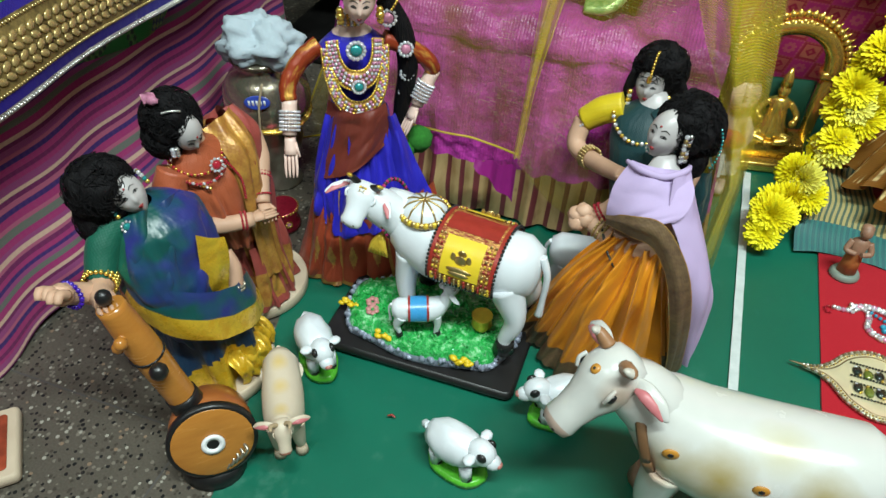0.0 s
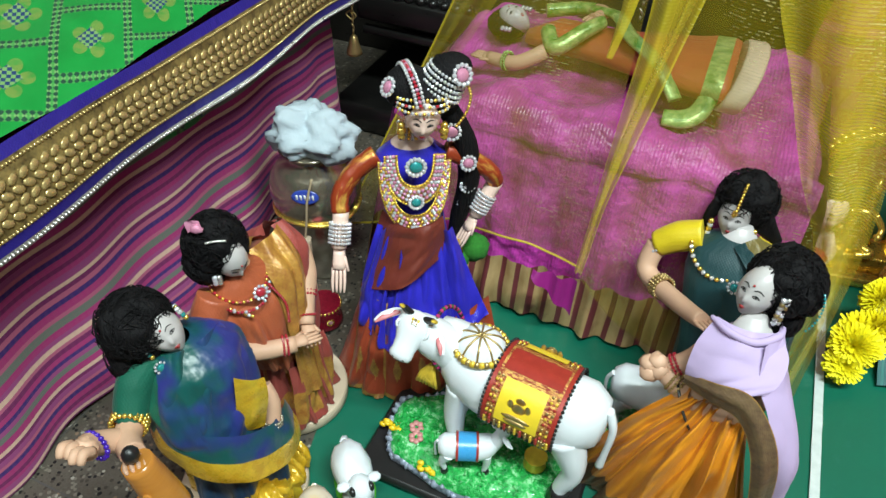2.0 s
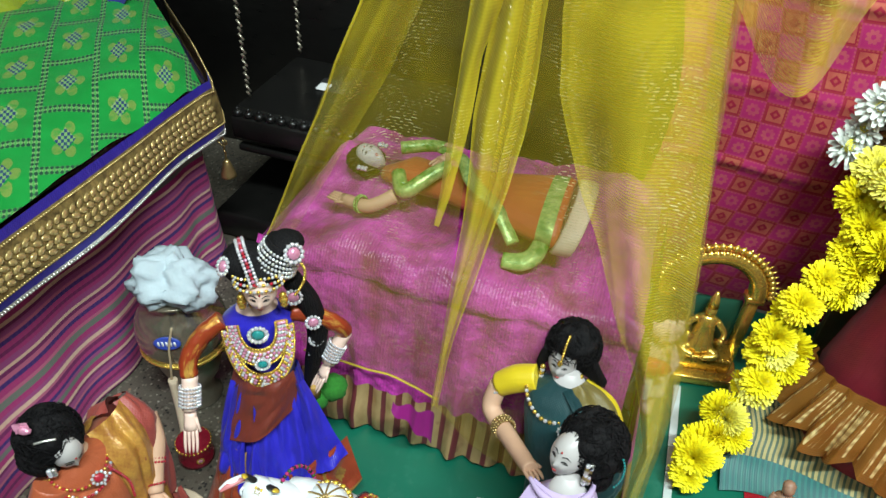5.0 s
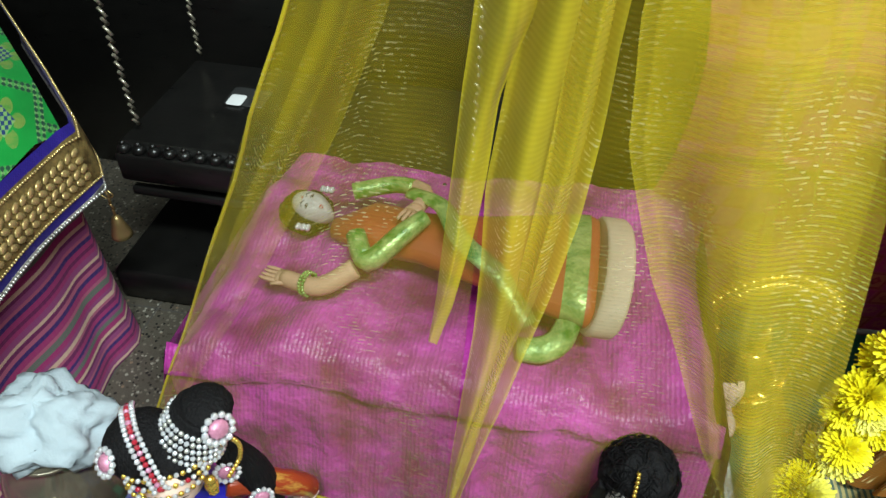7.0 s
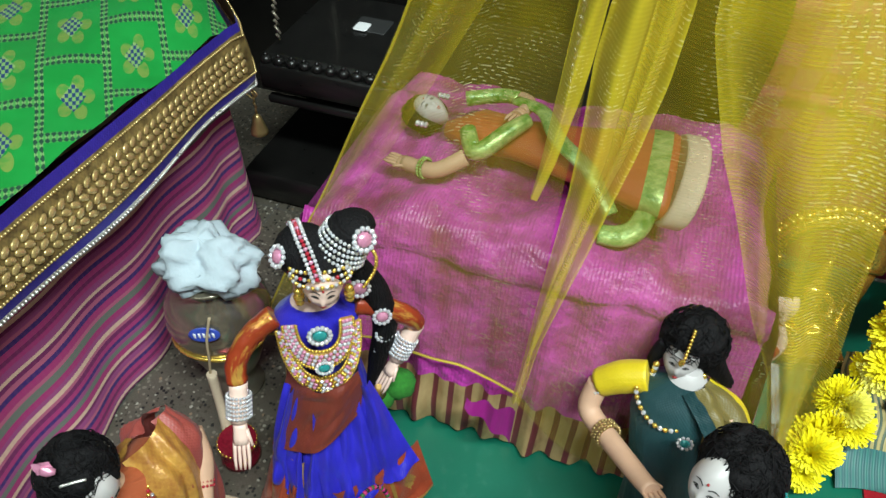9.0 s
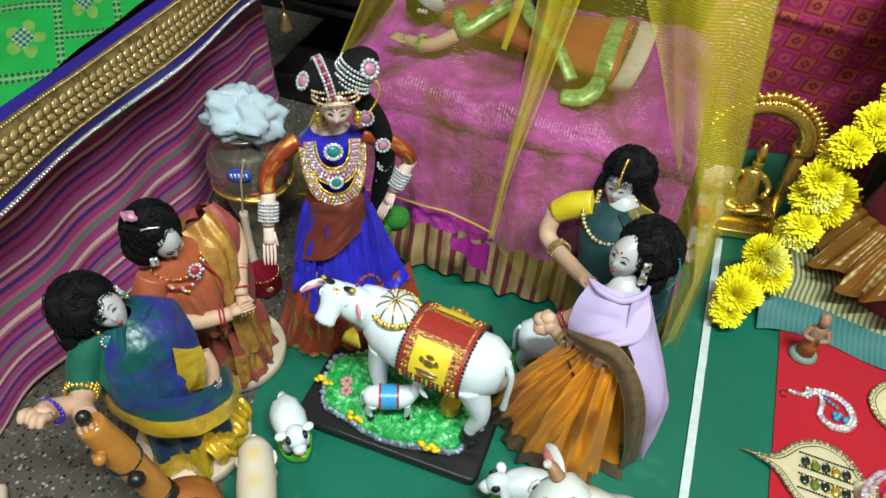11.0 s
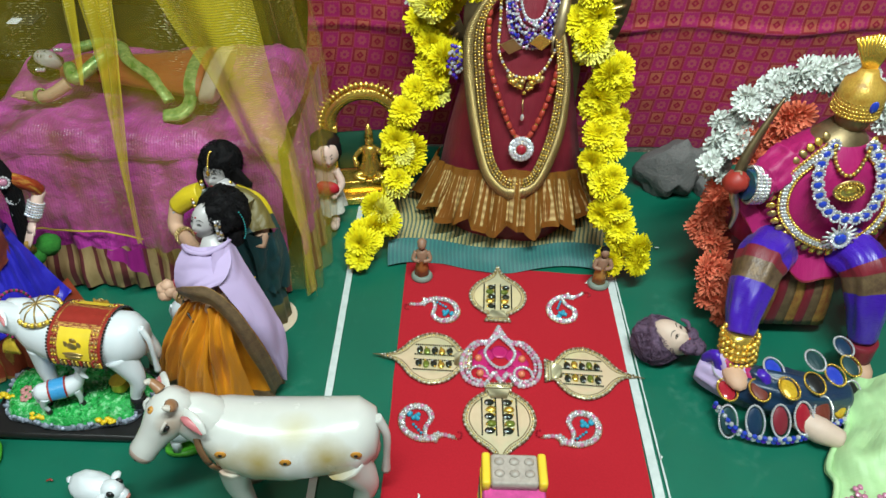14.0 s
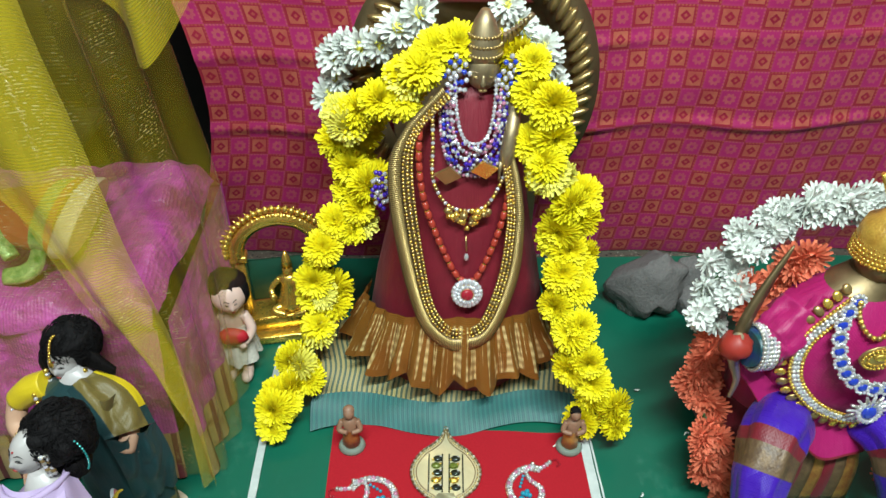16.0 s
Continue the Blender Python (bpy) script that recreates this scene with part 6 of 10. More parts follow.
def green_doll():
    s = Shape()
    x0, y0 = 0.055, 1.112
    f = Vector((-0.18, -0.90, -0.42))
    s.body([(0.004, 0.046, 0.036, 0.060, 1.108, 0.08), (0.05, 0.046, 0.036, 0.058, 1.110, 0.07), (0.11, 0.044, 0.036, 0.052, 1.114, 0.04), (0.16, 0.044, 0.036, 0.042, 1.120, 0.03), (0.20, 0.044, 0.034, 0.034, 1.128, 0), (0.228, 0.040, 0.026, 0.032, 1.136, 0), (0.242, 0.018, 0.014, 0.032, 1.14, 0), (0.256, 0.009, 0.009, 0.032, 1.14, 0)],
           DARKGREEN, [OLIVEGOLD, DARKGREEN, DARKGREEN, DARKGREEN, DARKGREEN, DARKGREEN, PALE], 44, 11)
    s.sheet(lambda u, v: (0.064 - 0.050 * v + 0.022 * u, 1.112 - 0.012 * v - 0.008 * math.sin(u * 3), 0.236 - 0.115 * v + 0.01 * u), 12, 18, OLIVEGOLD)
    s.sheet(lambda u, v: (0.046 + 0.050 * u, 1.120 + 0.020 * v + 0.006 * math.sin(u * 3), 0.238 - 0.032 * u - 0.10 * v), 12, 14, None, lambda u, v: YELLOWCLOTH if v < 0.16 else OLIVEGOLD if v < 0.35 else DARKGREEN)
    s.tube([(0.000, 1.138, 0.232), (-0.022, 1.138, 0.222), (-0.042, 1.136, 0.206)], [0.016, 0.0165, 0.014], YELLOWCLOTH, 12, True)
    s.beads([Vector((-0.042, 1.134, 0.206)) + Vector((0.6 * math.cos(a), 0.8 * math.sin(a), 0.6 * math.cos(a))) * 0.0135 for a in np.linspace(0, 6.28, 20)], 0.002, STONEGEM, 0.0038, True)
    s.tube([(-0.042, 1.136, 0.206), (-0.046, 1.122, 0.182), (-0.030, 1.104, 0.178), (0.000, 1.062, 0.196), (0.018, 1.034, 0.212)], [0.0115, 0.011, 0.0105, 0.0095, 0.008], SKIN, 12, True)
    bangles(s, (-0.028, 1.102, 0.180), (-0.010, 1.08, 0.188), 0.0, 3, 0.0125, BRASS, 0.0045)
    hand(s, (0.008, 1.050, 0.204), (0.026, 1.022, 0.216), 0.0085, SKIN)
    s.drape([(0.030, 1.120, 0.242), (0.052, 1.098, 0.226), (0.070, 1.084, 0.200)], [(0.052, 1.150, 0.240), (0.090, 1.140, 0.222), (0.112, 1.118, 0.186)], DARKGREEN, lambda u, v: YELLOWCLOTH if u > 0.88 and v < 0.75 else OLIVEGOLD if 0.2 < u < 0.88 else DARKGREEN, 1.5, 0.004, (0.004, -0.008, 0.010), 30, 30, 0.9)
    s.drape([(0.070, 1.084, 0.200), (0.076, 1.080, 0.150), (0.074, 1.082, 0.09)], [(0.112, 1.118, 0.186), (0.118, 1.116, 0.140), (0.112, 1.116, 0.07)], DARKGREEN, None, 2, 0.005, (0.006, -0.006, 0), 30, 30, 1.7)
    s.tube([(0.072, 1.125, 0.222), (0.088, 1.108, 0.196), (0.084, 1.090, 0.172)], [0.012, 0.011, 0.010], SKIN, 10, True)
    hand(s, (0.087, 1.106, 0.176), (0.080, 1.092, 0.150), 0.0085, SKIN)
    s.beads([(0.022 + 0.032 * math.sin(a), 1.100 + 0.022 * math.sin(a) ** 2, 0.234 - 0.024 * math.cos(a) ** 0.8 if math.cos(a) > 0 else 0.234) for a in np.linspace(-1.5, 1.5, 40)], 0.0027, GOLD, 0.0050, True, [GOLD, STONEGEM])
    s.jewel((0.040, 1.086, 0.218), (0, -1, 0.3), 0.0075, STONEGEM, TEALGEM, True)
    h = Vector((0.022, 1.150, 0.258))
    f = Vector((-0.14, -0.88, 0.10)).normalized()
    face(s, h, 0.0205, f, PALE)
    hair_cap(s, h + Vector((0.007, 0.012, 0.014)), 0.0285, f, HAIR, 11, 1.0, (0, 0, 1), h, 800, 1.30, 0.90)
    for k in range(7):
        s.tube([h + Vector((0.024, 0.0, 0.018 - k * 0.004)), h + Vector((0.036 + 0.002 * k, -0.002, 0.0 - k * 0.003)), h + Vector((0.040, -0.004, -0.018))], [0.007, 0.005, 0.001], HAIR, 5, True, 4)
    for k in range(5):
        s.tube([h + Vector((-0.018, 0.0, 0.014 - k * 0.003)), h + Vector((-0.024, -0.002, -0.004 - k * 0.002)), h + Vector((-0.024 + k * 0.002, -0.004, -0.024))], [0.006, 0.005, 0.001], HAIR, 5, True, 4)
    s.beads([h + f * (0.006 + 0.016 * t) + Vector((0.002, 0, 0.040 - 0.020 * t * t)) for t in np.linspace(-0.3, 1.1, 10)], 0.0018, GOLD, 0.0034, True)
    s.ball(h + f * 0.022 + Vector((0.001, 0, 0.013)), (0.003, 0.002, 0.005), GOLD, 6, 5, True)
    for sx in (-0.020, 0.022):
        for i in range(4):
            s.ball(h + Vector((sx, -0.010, -0.008 - 0.005 * i)), 0.0033, (GOLD, STONEGEM)[i % 2], 6, 4, True)
    wood_disc(s, 0.075, 1.105, 0.042, 0.006)
    return tagged(s.make("sari_doll", (x0, y0, 0)), "doll in bottle green and gold with yellow sleeves beside the bed", "doll", "dolls of the scene")


def sleeping_doll():
    s = Shape()
    RED = silk("brick_orange_silk", (0.36, 0.06, 0.02), (0.42, 0.09, 0.03))
    GB = zari("green_gold_band", (0.55, 0.70, 0.25), (0.05, 0.20, 0.02), 0.45, 0.30, 160)
    zb = 0.292
    axis = [(-0.275, 1.360), (-0.235, 1.358), (-0.18, 1.352), (-0.12, 1.345), (-0.06, 1.338), (-0.046, 1.336), (-0.026, 1.333), (-0.018, 1.332)]
    rad = [(0.010, 0.009), (0.032, 0.019), (0.030, 0.020), (0.044, 0.022), (0.062, 0.026), (0.066, 0.028), (0.069, 0.029), (0.066, 0.028)]
    rings = []
    for (x, y), (ry, rz) in zip(axis, rad):
        rings.append([(x, y + ry * math.cos(a), zb + rz + rz * math.sin(a)) for a in np.linspace(0, 2 * math.pi, 29)[:-1]])
    s.loft(rings, RED, [RED, RED, RED, RED, RED, GB, RED], world=True)
    s.tube([(-0.036, 1.274, 0.318), (-0.042, 1.262, 0.300), (-0.056, 1.254, 0.292), (-0.078, 1.252, 0.290)], [0.011, 0.012, 0.012, 0.010], GB, 10, True, 5, 0.45)
    disc = []
    for x, r in ((-0.021, 0.070), (-0.018, 0.073), (0.000, 0.073), (0.003, 0.070)):
        disc.append([(x + 0.010 * math.sin(a), 1.330 + r * math.cos(a), zb + 0.028 + r * 0.44 * math.sin(a)) for a in np.linspace(0, 2 * math.pi, 33)[:-1]])
    s.loft(disc, PALEWOOD, world=True)
    s.tube([(-0.200, 1.378, 0.345), (-0.165, 1.358, 0.350), (-0.140, 1.320, 0.345), (-0.100, 1.296, 0.330), (-0.07, 1.268, 0.305)], [0.008, 0.009, 0.010, 0.010, 0.009], GB, 10, True, 6, 0.5)
    s.tube([(-0.240, 1.325, 0.330), (-0.222, 1.300, 0.322), (-0.195, 1.325, 0.338), (-0.178, 1.345, 0.345)], [0.0095, 0.0105, 0.010, 0.008], GB, 10, True)
    s.tube([(-0.262, 1.392, 0.325), (-0.225, 1.405, 0.330), (-0.200, 1.400, 0.335)], [0.009, 0.009, 0.008], GB, 10, True)
    s.tube([(-0.200, 1.402, 0.334), (-0.186, 1.385, 0.340), (-0.188, 1.355, 0.345)], [0.008, 0.008, 0.007], SKIN, 10, True)
    hand(s, (-0.188, 1.360, 0.345), (-0.196, 1.335, 0.345), 0.009, SKIN)
    s.tube([(-0.232, 1.292, 0.318), (-0.262, 1.276, 0.304), (-0.300, 1.286, 0.298)], [0.0095, 0.0090, 0.008], SKIN, 10, True)
    hand(s, (-0.292, 1.284, 0.299), (-0.322, 1.290, 0.298), 0.009, SKIN)
    bangles(s, (-0.272, 1.278, 0.303), (-0.29, 1.283, 0.3), 0.0, 2, 0.011, GB)
    f = Vector((0.12, -0.45, 0.88))
    h = Vector((-0.297, 1.368, 0.316))
    face(s, h, 0.0195, f, PALE, (-0.9, 0.2, 0.2))
    wool(s, h + Vector((-0.010, 0.006, -0.010)), (0.026, 0.026, 0.018), HAIR, 31, 120)
    for q in ((-0.290, 1.392, 0.322), (-0.300, 1.342, 0.312)):
        for i in range(6):
            s.ball(Vector(q) + Vector((0.005 * (i % 3) - 0.005, 0.003 * (i // 3), 0)), 0.003, STONEGEM, 6, 4, True)
    return tagged(s.make("sleeping_doll", (-0.15, 1.35, zb)), "doll in red and green silk lying asleep on the bed", "doll", "dolls of the scene")


def seated_warrior():
    """Seated armoured figure with crown, sword and heavy necklaces."""
    s = Shape()
    x0, y0 = 0.905, 1.19
    s.slab(0.91, 1.25, 0.20, 0.13, 0.004, 0.13, SILK_MAROON, 0.03, 0.02)
    s.body([(0.15, 0.106, 0.066, 0.910, 1.188, 0), (0.21, 0.104, 0.064, 0.910, 1.188, 0.05), (0.27, 0.092, 0.058, 0.910, 1.188, 0.02), (0.305, 0.072, 0.048, 0.911, 1.190, 0), (0.325, 0.040, 0.032, 0.912, 1.192, 0), (0.345, 0.020, 0.020, 0.914, 1.194, 0)], MAGENTA, [MAGENTA, MAGENTA, MAGENTA, MAGENTA, ANTIQUE], 72, 9)
    for k, (xa, xb) in enumerate(((0.822, 0.905), (0.915, 1.000))):
        s.drape([(xa + 0.030, 1.175, 0.322), (xa + 0.004, 1.158, 0.270), (xa + 0.006, 1.146, 0.190)], [(xb, 1.172, 0.326), (xb, 1.142, 0.270), (xb, 1.136, 0.185)], MAGENTA, None, 3.0, 0.0035, (0, -0.003, 0), 40, 44, k * 2.0, 1.0)
    s.sheet(lambda u, v: (0.785 + 0.245 * u, 1.172 - 0.052 * math.sin(u * 3.14) - (0.008 + 0.020 * math.sin(u * 3.14)) * v, 0.250 - 0.02 * u - 0.070 * math.sin(u * 3.14) - (0.036 + 0.004 * math.sin(u * 3.14)) * v + 0.005 * wave(u, 4) * v), 60, 16, None, lambda u, v: SILK_MAROON if v > 0.93 else MAGENTA)
    # legs in violet satin with woven bands
    bands = [VIOLET] * 8 + [SILK_MAROON] + [BROWNBAND] * 3 + [VIOLET] * 10
    for pts in (((0.865, 1.150, 0.155), (0.822, 1.095, 0.172), (0.796, 1.050, 0.140), (0.785, 1.012, 0.100)), ((0.945, 1.150, 0.155), (0.968, 1.098, 0.168), (0.982, 1.064, 0.120), (0.992, 1.045, 0.060))):
        s.puffy(pts, [0.034, 0.036, 0.034, 0.030, 0.024, 0.019], VIOLET, 6, 0.11, bands, pts[0][0] * 30)
    for i in range(4):
        s.beads([Vector((0.782 + 0.026 * math.cos(a), 1.004 - i * 0.004 + 0.020 * math.sin(a), 0.105 - i * 0.009 + 0.006 * math.sin(a))) for a in np.linspace(0, 6.28, 28)], 0.0045, GOLD, 0.008, True)
    s.tube([(0.782, 1.008, 0.105), (0.778, 0.990, 0.070)], [0.020, 0.018], GOLD, 14, True, 3)
    s.ball((0.776, 0.968, 0.062), (0.018, 0.030, 0.012), SKIN, 12, 8, True)
    s.ball((0.998, 1.030, 0.014), (0.018, 0.032, 0.012), SKIN, 12, 8, True)
    s.tube([(0.993, 1.043, 0.058), (0.996, 1.04, 0.02)], [0.022, 0.020], SILK_MAROON, 14, True, 3)
    for k in range(7):
        t = k / 6
        s.tube([(0.868 + 0.075 * t, 1.135, 0.155), (0.862 + 0.085 * t, 1.108, 0.10), (0.858 + 0.095 * t, 1.105, 0.03)], [0.006, 0.011, 0.014], (GOLDBAND, SILK_MAROON, BROWNBAND)[k % 3], 8, True, 4, 0.6)
    # arms
    s.puffy([(0.850, 1.180, 0.296), (0.822, 1.164, 0.266), (0.806, 1.156, 0.258)], [0.028, 0.028, 0.023], MAGENTA, 6, 0.14, None, 2.0)
    s.tube([(0.815, 1.160, 0.258), (0.785, 1.152, 0.262)], [0.0245, 0.022], SILK_TEAL, 14, True, 3)
    for i in range(5):
        c = Vector((0.812 - i * 0.0045, 1.160 - i * 0.001, 0.257 + i * 0.0006))
        s.beads([c + Vector((0.002 * math.sin(a), math.cos(a) * 0.026, math.sin(a) * 0.026)) for a in np.linspace(0, 6.28, 34)], 0.003, STONEGEM if i in (1, 3) else SILVER, 0.0052, True)
    s.ball((0.770, 1.150, 0.268), (0.019, 0.017, 0.017), plain("red_glove", (0.35, 0.03, 0.02), 0.5), 12, 8, True, 0.3)
    s.puffy([(0.985, 1.178, 0.285), (1.020, 1.140, 0.235), (1.030, 1.095, 0.205)], [0.027, 0.027, 0.022], MAGENTA, 6, 0.14, None, 4.0)
    s.ball((1.032, 1.080, 0.200), 0.02, GOLD, 12, 8, True, 0.3)
    # curved sword
    blade = smooth_path([(0.770, 1.150, 0.262), (0.775, 1.158, 0.300), (0.790, 1.170, 0.340), (0.812, 1.185, 0.385)], 8)
    rings = []
    for i, q in enumerate(blade):
        w = 0.0085 * (1 - (i / len(blade)) ** 3) + 0.0004
        rings.append([q + Vector((-w, 0, 0)), q + Vector((0, -0.0018, 0)), q + Vector((w, 0, 0)), q + Vector((0, 0.0018, 0))])
    s.loft(rings, ANTIQUE, world=True)
    s.tube([(0.768, 1.149, 0.285), (0.774, 1.151, 0.245), (0.784, 1.146, 0.215), (0.780, 1.140, 0.190)], [0.006, 0.007, 0.004, 0.002], STEEL, 8, True)
    # head and crown
    s.ball((0.918, 1.190, 0.360), (0.024, 0.024, 0.028), ANTIQUE, 14, 10, True)
    s.body([(0.358, 0.028, 0.028, 0.920, 1.196, 0), (0.364, 0.030, 0.030, 0.920, 1.196, 0), (0.390, 0.031, 0.031, 0.920, 1.197, 0), (0.405, 0.027, 0.027, 0.919, 1.197, 0), (0.413, 0.016, 0.016, 0.918, 1.198, 0), (0.424, 0.011, 0.011, 0.917, 1.198, 0)], CROWNGOLD, n=30)
    for i in range(7):
        s.beads([(0.920 + (0.0310 - 0.0001 * i * i) * math.cos(a), 1.197 + (0.0310 - 0.0001 * i * i) * math.sin(a), 0.363 + i * 0.0052) for a in np.linspace(0, 6.28, 44)], 0.0022, GOLD, 0.0045, True)
    for i in range(11):
        a = -1 + i / 5
        s.tube([(0.917 + 0.006 * a, 1.198, 0.420), (0.912 + 0.026 * a, 1.204, 0.470 - 0.006 * abs(a))], [0.0022, 0.0028], GOLD, 5, True, 2)
    s.ball((0.925, 1.166, 0.384), (0.006, 0.003, 0.009), BLUEGEM, 10, 7, True)
    # necklaces: coins, pearls, blue stones and a gold medallion
    coin = smooth_path([(0.880, 1.168, 0.337), (0.857, 1.160, 0.317), (0.832, 1.152, 0.287), (0.825, 1.144, 0.253), (0.832, 1.131, 0.221), (0.866, 1.115, 0.190), (0.919, 1.108, 0.176), (0.975, 1.122, 0.190), (1.005, 1.142, 0.235), (0.985, 1.150, 0.290), (0.945, 1.165, 0.335)], 8)
    mid = Vector((0.912, 1.115, 0.262))
    for q in spaced(coin, 0.0125):
        d = (mid - q).normalized()
        rot = Matrix((d, Vector((0, -1, 0.3)).normalized().cross(d).normalized(), Vector((0, -1, 0.3)).normalized())).transposed()
        s.ball(q, (0.0072, 0.0055, 0.0022), (GOLD, BRASS)[int(q.x * 400) % 2], 8, 5, True, rot=rot)
    for k, r, ms in ((0.09, 0.0024, [GOLD]), (0.135, 0.0030, [STONEGEM, SILVER]), (0.18, 0.0030, [SILVER, STONEGEM]), (0.225, 0.0024, [GOLD])):
        s.beads([q.lerp(mid, k) + Vector((0, -0.003, 0)) for q in coin], r, GOLD, r * 1.85, True, ms)
    blue = smooth_path([(0.888, 1.154, 0.331), (0.874, 1.143, 0.314), (0.872, 1.127, 0.285), (0.886, 1.116, 0.257), (0.914, 1.111, 0.238), (0.948, 1.114, 0.240), (0.962, 1.124, 0.265), (0.960, 1.140, 0.302), (0.940, 1.156, 0.332)], 8)
    for q in spaced(blue, 0.0150):
        s.ball(q + Vector((0, 0.002, 0)), (0.0085, 0.003, 0.0085), SILVER, 10, 6, True)
        s.jewel(q, (0, -1, 0.35), 0.0098, STONEGEM, BLUEGEM, True, 11)
    for side_ in (0.0, 0.12):
        s.beads([q.lerp(mid, side_ - 0.06) for q in blue], 0.0024, STONEGEM, 0.0048, True)
    pend = Vector((0.923, 1.104, 0.208))
    for k in range(16):
        a = k * 0.3927
        d = Vector((math.cos(a), 0.0, math.sin(a)))
        s.tube([pend + d * 0.010, pend + d * 0.0245], [0.0030, 0.0016], (STONEGEM, SILVER)[k % 2], 5, True, 1)
    s.ball(pend, (0.016, 0.003, 0.016), SILVER, 14, 6, True)
    s.jewel(pend + Vector((0, -0.003, 0)), (0, -1, 0.3), 0.0150, STONEGEM, BLUEGEM, True, 16)
    s.beads([(0.912 + 0.024 * math.sin(a), 1.132 + 0.018 * abs(math.sin(a)) ** 2, 0.336 - 0.040 * math.cos(a)) for a in np.linspace(-1.5, 1.5, 40)], 0.0034, GOLD, 0.0060, True, [GOLD, BRASS])
    med = Vector((0.913, 1.119, 0.281))
    s.ball(med, (0.022, 0.004, 0.017), BRASS, 20, 8, True)
    for ring_, r in ((0.9, 0.0022), (0.62, 0.0020)):
        s.beads([med + Vector((0.021 * ring_ * math.cos(a), -0.0035, 0.0165 * ring_ * math.sin(a))) for a in np.linspace(0, 6.28, 40)], r, GOLD, r * 2.0, True)
    s.ball(med + Vector((0, -0.004, 0.003)), (0.009, 0.003, 0.006), GOLD, 12, 6, True, 0.3)
    return tagged(s.make("warrior_doll", (x0, y0, 0)), "seated doll in magenta and violet satin with crown and sword", "doll")


def lying_figure():
    """Bearded figure stretched under the warrior's foot."""
    s = Shape()
    PURPLEHAIR = hair_mat("grey_purple_wool", (0.085, 0.052, 0.085))
    h = Vector((0.704, 1.045, 0.048))
    f = Vector((0.35, -0.35, 0.85)).normalized()
    up = Vector((-0.75, 0.35, 0.3))
    face(s, h, 0.030, f, PEACHSKIN, up, bindi=False)
    hair_cap(s, h - f * 0.012 + Vector((-0.012, 0.004, -0.004)), 0.036, f, PURPLEHAIR, 21, 1.0, up, h, 700, 1.1, 0.62)
    # beard and moustache of loose wool
    for k, (dx, dy, dz, r) in enumerate(((0.026, -0.002, 0.012, 0.013), (0.020, -0.020, 0.006, 0.014), (0.034, -0.014, 0.000, 0.016), (0.030, 0.012, -0.002, 0.012))):
        wool(s, h + Vector((dx, dy, dz)), (r, r, r * 0.7), PURPLEHAIR, 60 + k, 70)
    s.tube([h + Vector((0.012, 0.012, 0.030)), h + Vector((0.020, 0.004, 0.031)), h + Vector((0.020, -0.010, 0.029))], [0.002, 0.004, 0.002], PURPLEHAIR, 6, True, 4)
    s.puffy([(0.740, 1.002, 0.036), (0.785, 0.972, 0.040), (0.850, 0.952, 0.042), (0.940, 0.960, 0.030)], [0.020, 0.030, 0.034, 0.022], SILK_NAVY, 7, 0.12, [LAVENDER] * 3 + [SILK_NAVY] * 9, 1.0)
    for k in range(9):
        a = k * 0.7
        s.puffy([(0.742 + 0.007 * k, 1.000 - 0.004 * k, 0.056 + 0.012 * math.sin(a)), (0.752 + 0.007 * k, 0.990 - 0.004 * k, 0.070 + 0.006 * math.cos(a)), (0.760 + 0.007 * k, 0.978 - 0.004 * k, 0.058)], [0.006, 0.009, 0.006], (VIOLET, LAVENDER, MAGENTA, SILK_NAVY)[k % 4], 5, 0.2, None, k * 1.0, 14, 4)
    cols = (DARKGREEN, SILK_NAVY, SILK_MAROON, REDGEM, SILK_BROWNRED, SILK_YELLOW, INK, BLUEGEM)
    for row, (n0, yb, zb) in enumerate(((7, 0.914, 0.044), (6, 0.946, 0.072), (4, 0.978, 0.078))):
        for i in range(n0):
            t = i / (n0 - 1)
            c = Vector((0.762 + 0.195 * t, yb + 0.050 * t * t - 0.018 * math.sin(t * 3.14), zb - 0.020 * (2 * t - 1) ** 2))
            nrm = Vector((0, -0.75, 0.66)) if row == 0 else Vector((0, -0.2, 1))
            x = Vector((1, 0.15, 0)).normalized()
            yv = nrm.cross(x).normalized()
            rot = Matrix((x, yv, nrm.normalized())).transposed()
            s.ball(c, (0.0115, 0.021 if row == 0 else 0.016, 0.0025), cols[(i + row * 3) % 8], 12, 6, True, rot=rot)
            ring = [c + x * 0.0138 * math.cos(a) + yv * (0.0232 if row == 0 else 0.0172) * math.sin(a) + nrm.normalized() * 0.002 for a in np.linspace(0, 6.28, 26)]
            s.beads(ring, 0.002, (STONEGEM, GOLD)[row == 1], 0.0036, True)
    for dz, mats in ((0.0, [BLUEGEM, STONEGEM]), (-0.007, [VIOLET, STONEGEM, BLUEGEM])):
        s.beads(smooth_path([(0.748, 0.935, 0.036 + dz), (0.772, 0.898, 0.026 + dz), (0.820, 0.886, 0.024 + dz), (0.872, 0.896, 0.024 + dz), (0.930, 0.922, 0.026 + dz)], 8), 0.0040, BLUEGEM, 0.0068, True, mats)
    s.tube([(0.860, 0.920, 0.030), (0.885, 0.900, 0.028), (0.912, 0.888, 0.024)], [0.016, 0.019, 0.013], PEACHSKIN, 14, True)
    return tagged(s.make("lying_doll", (0.8, 0.96, 0)), "bearded doll lying in a skirt of jewelled ovals", "doll")


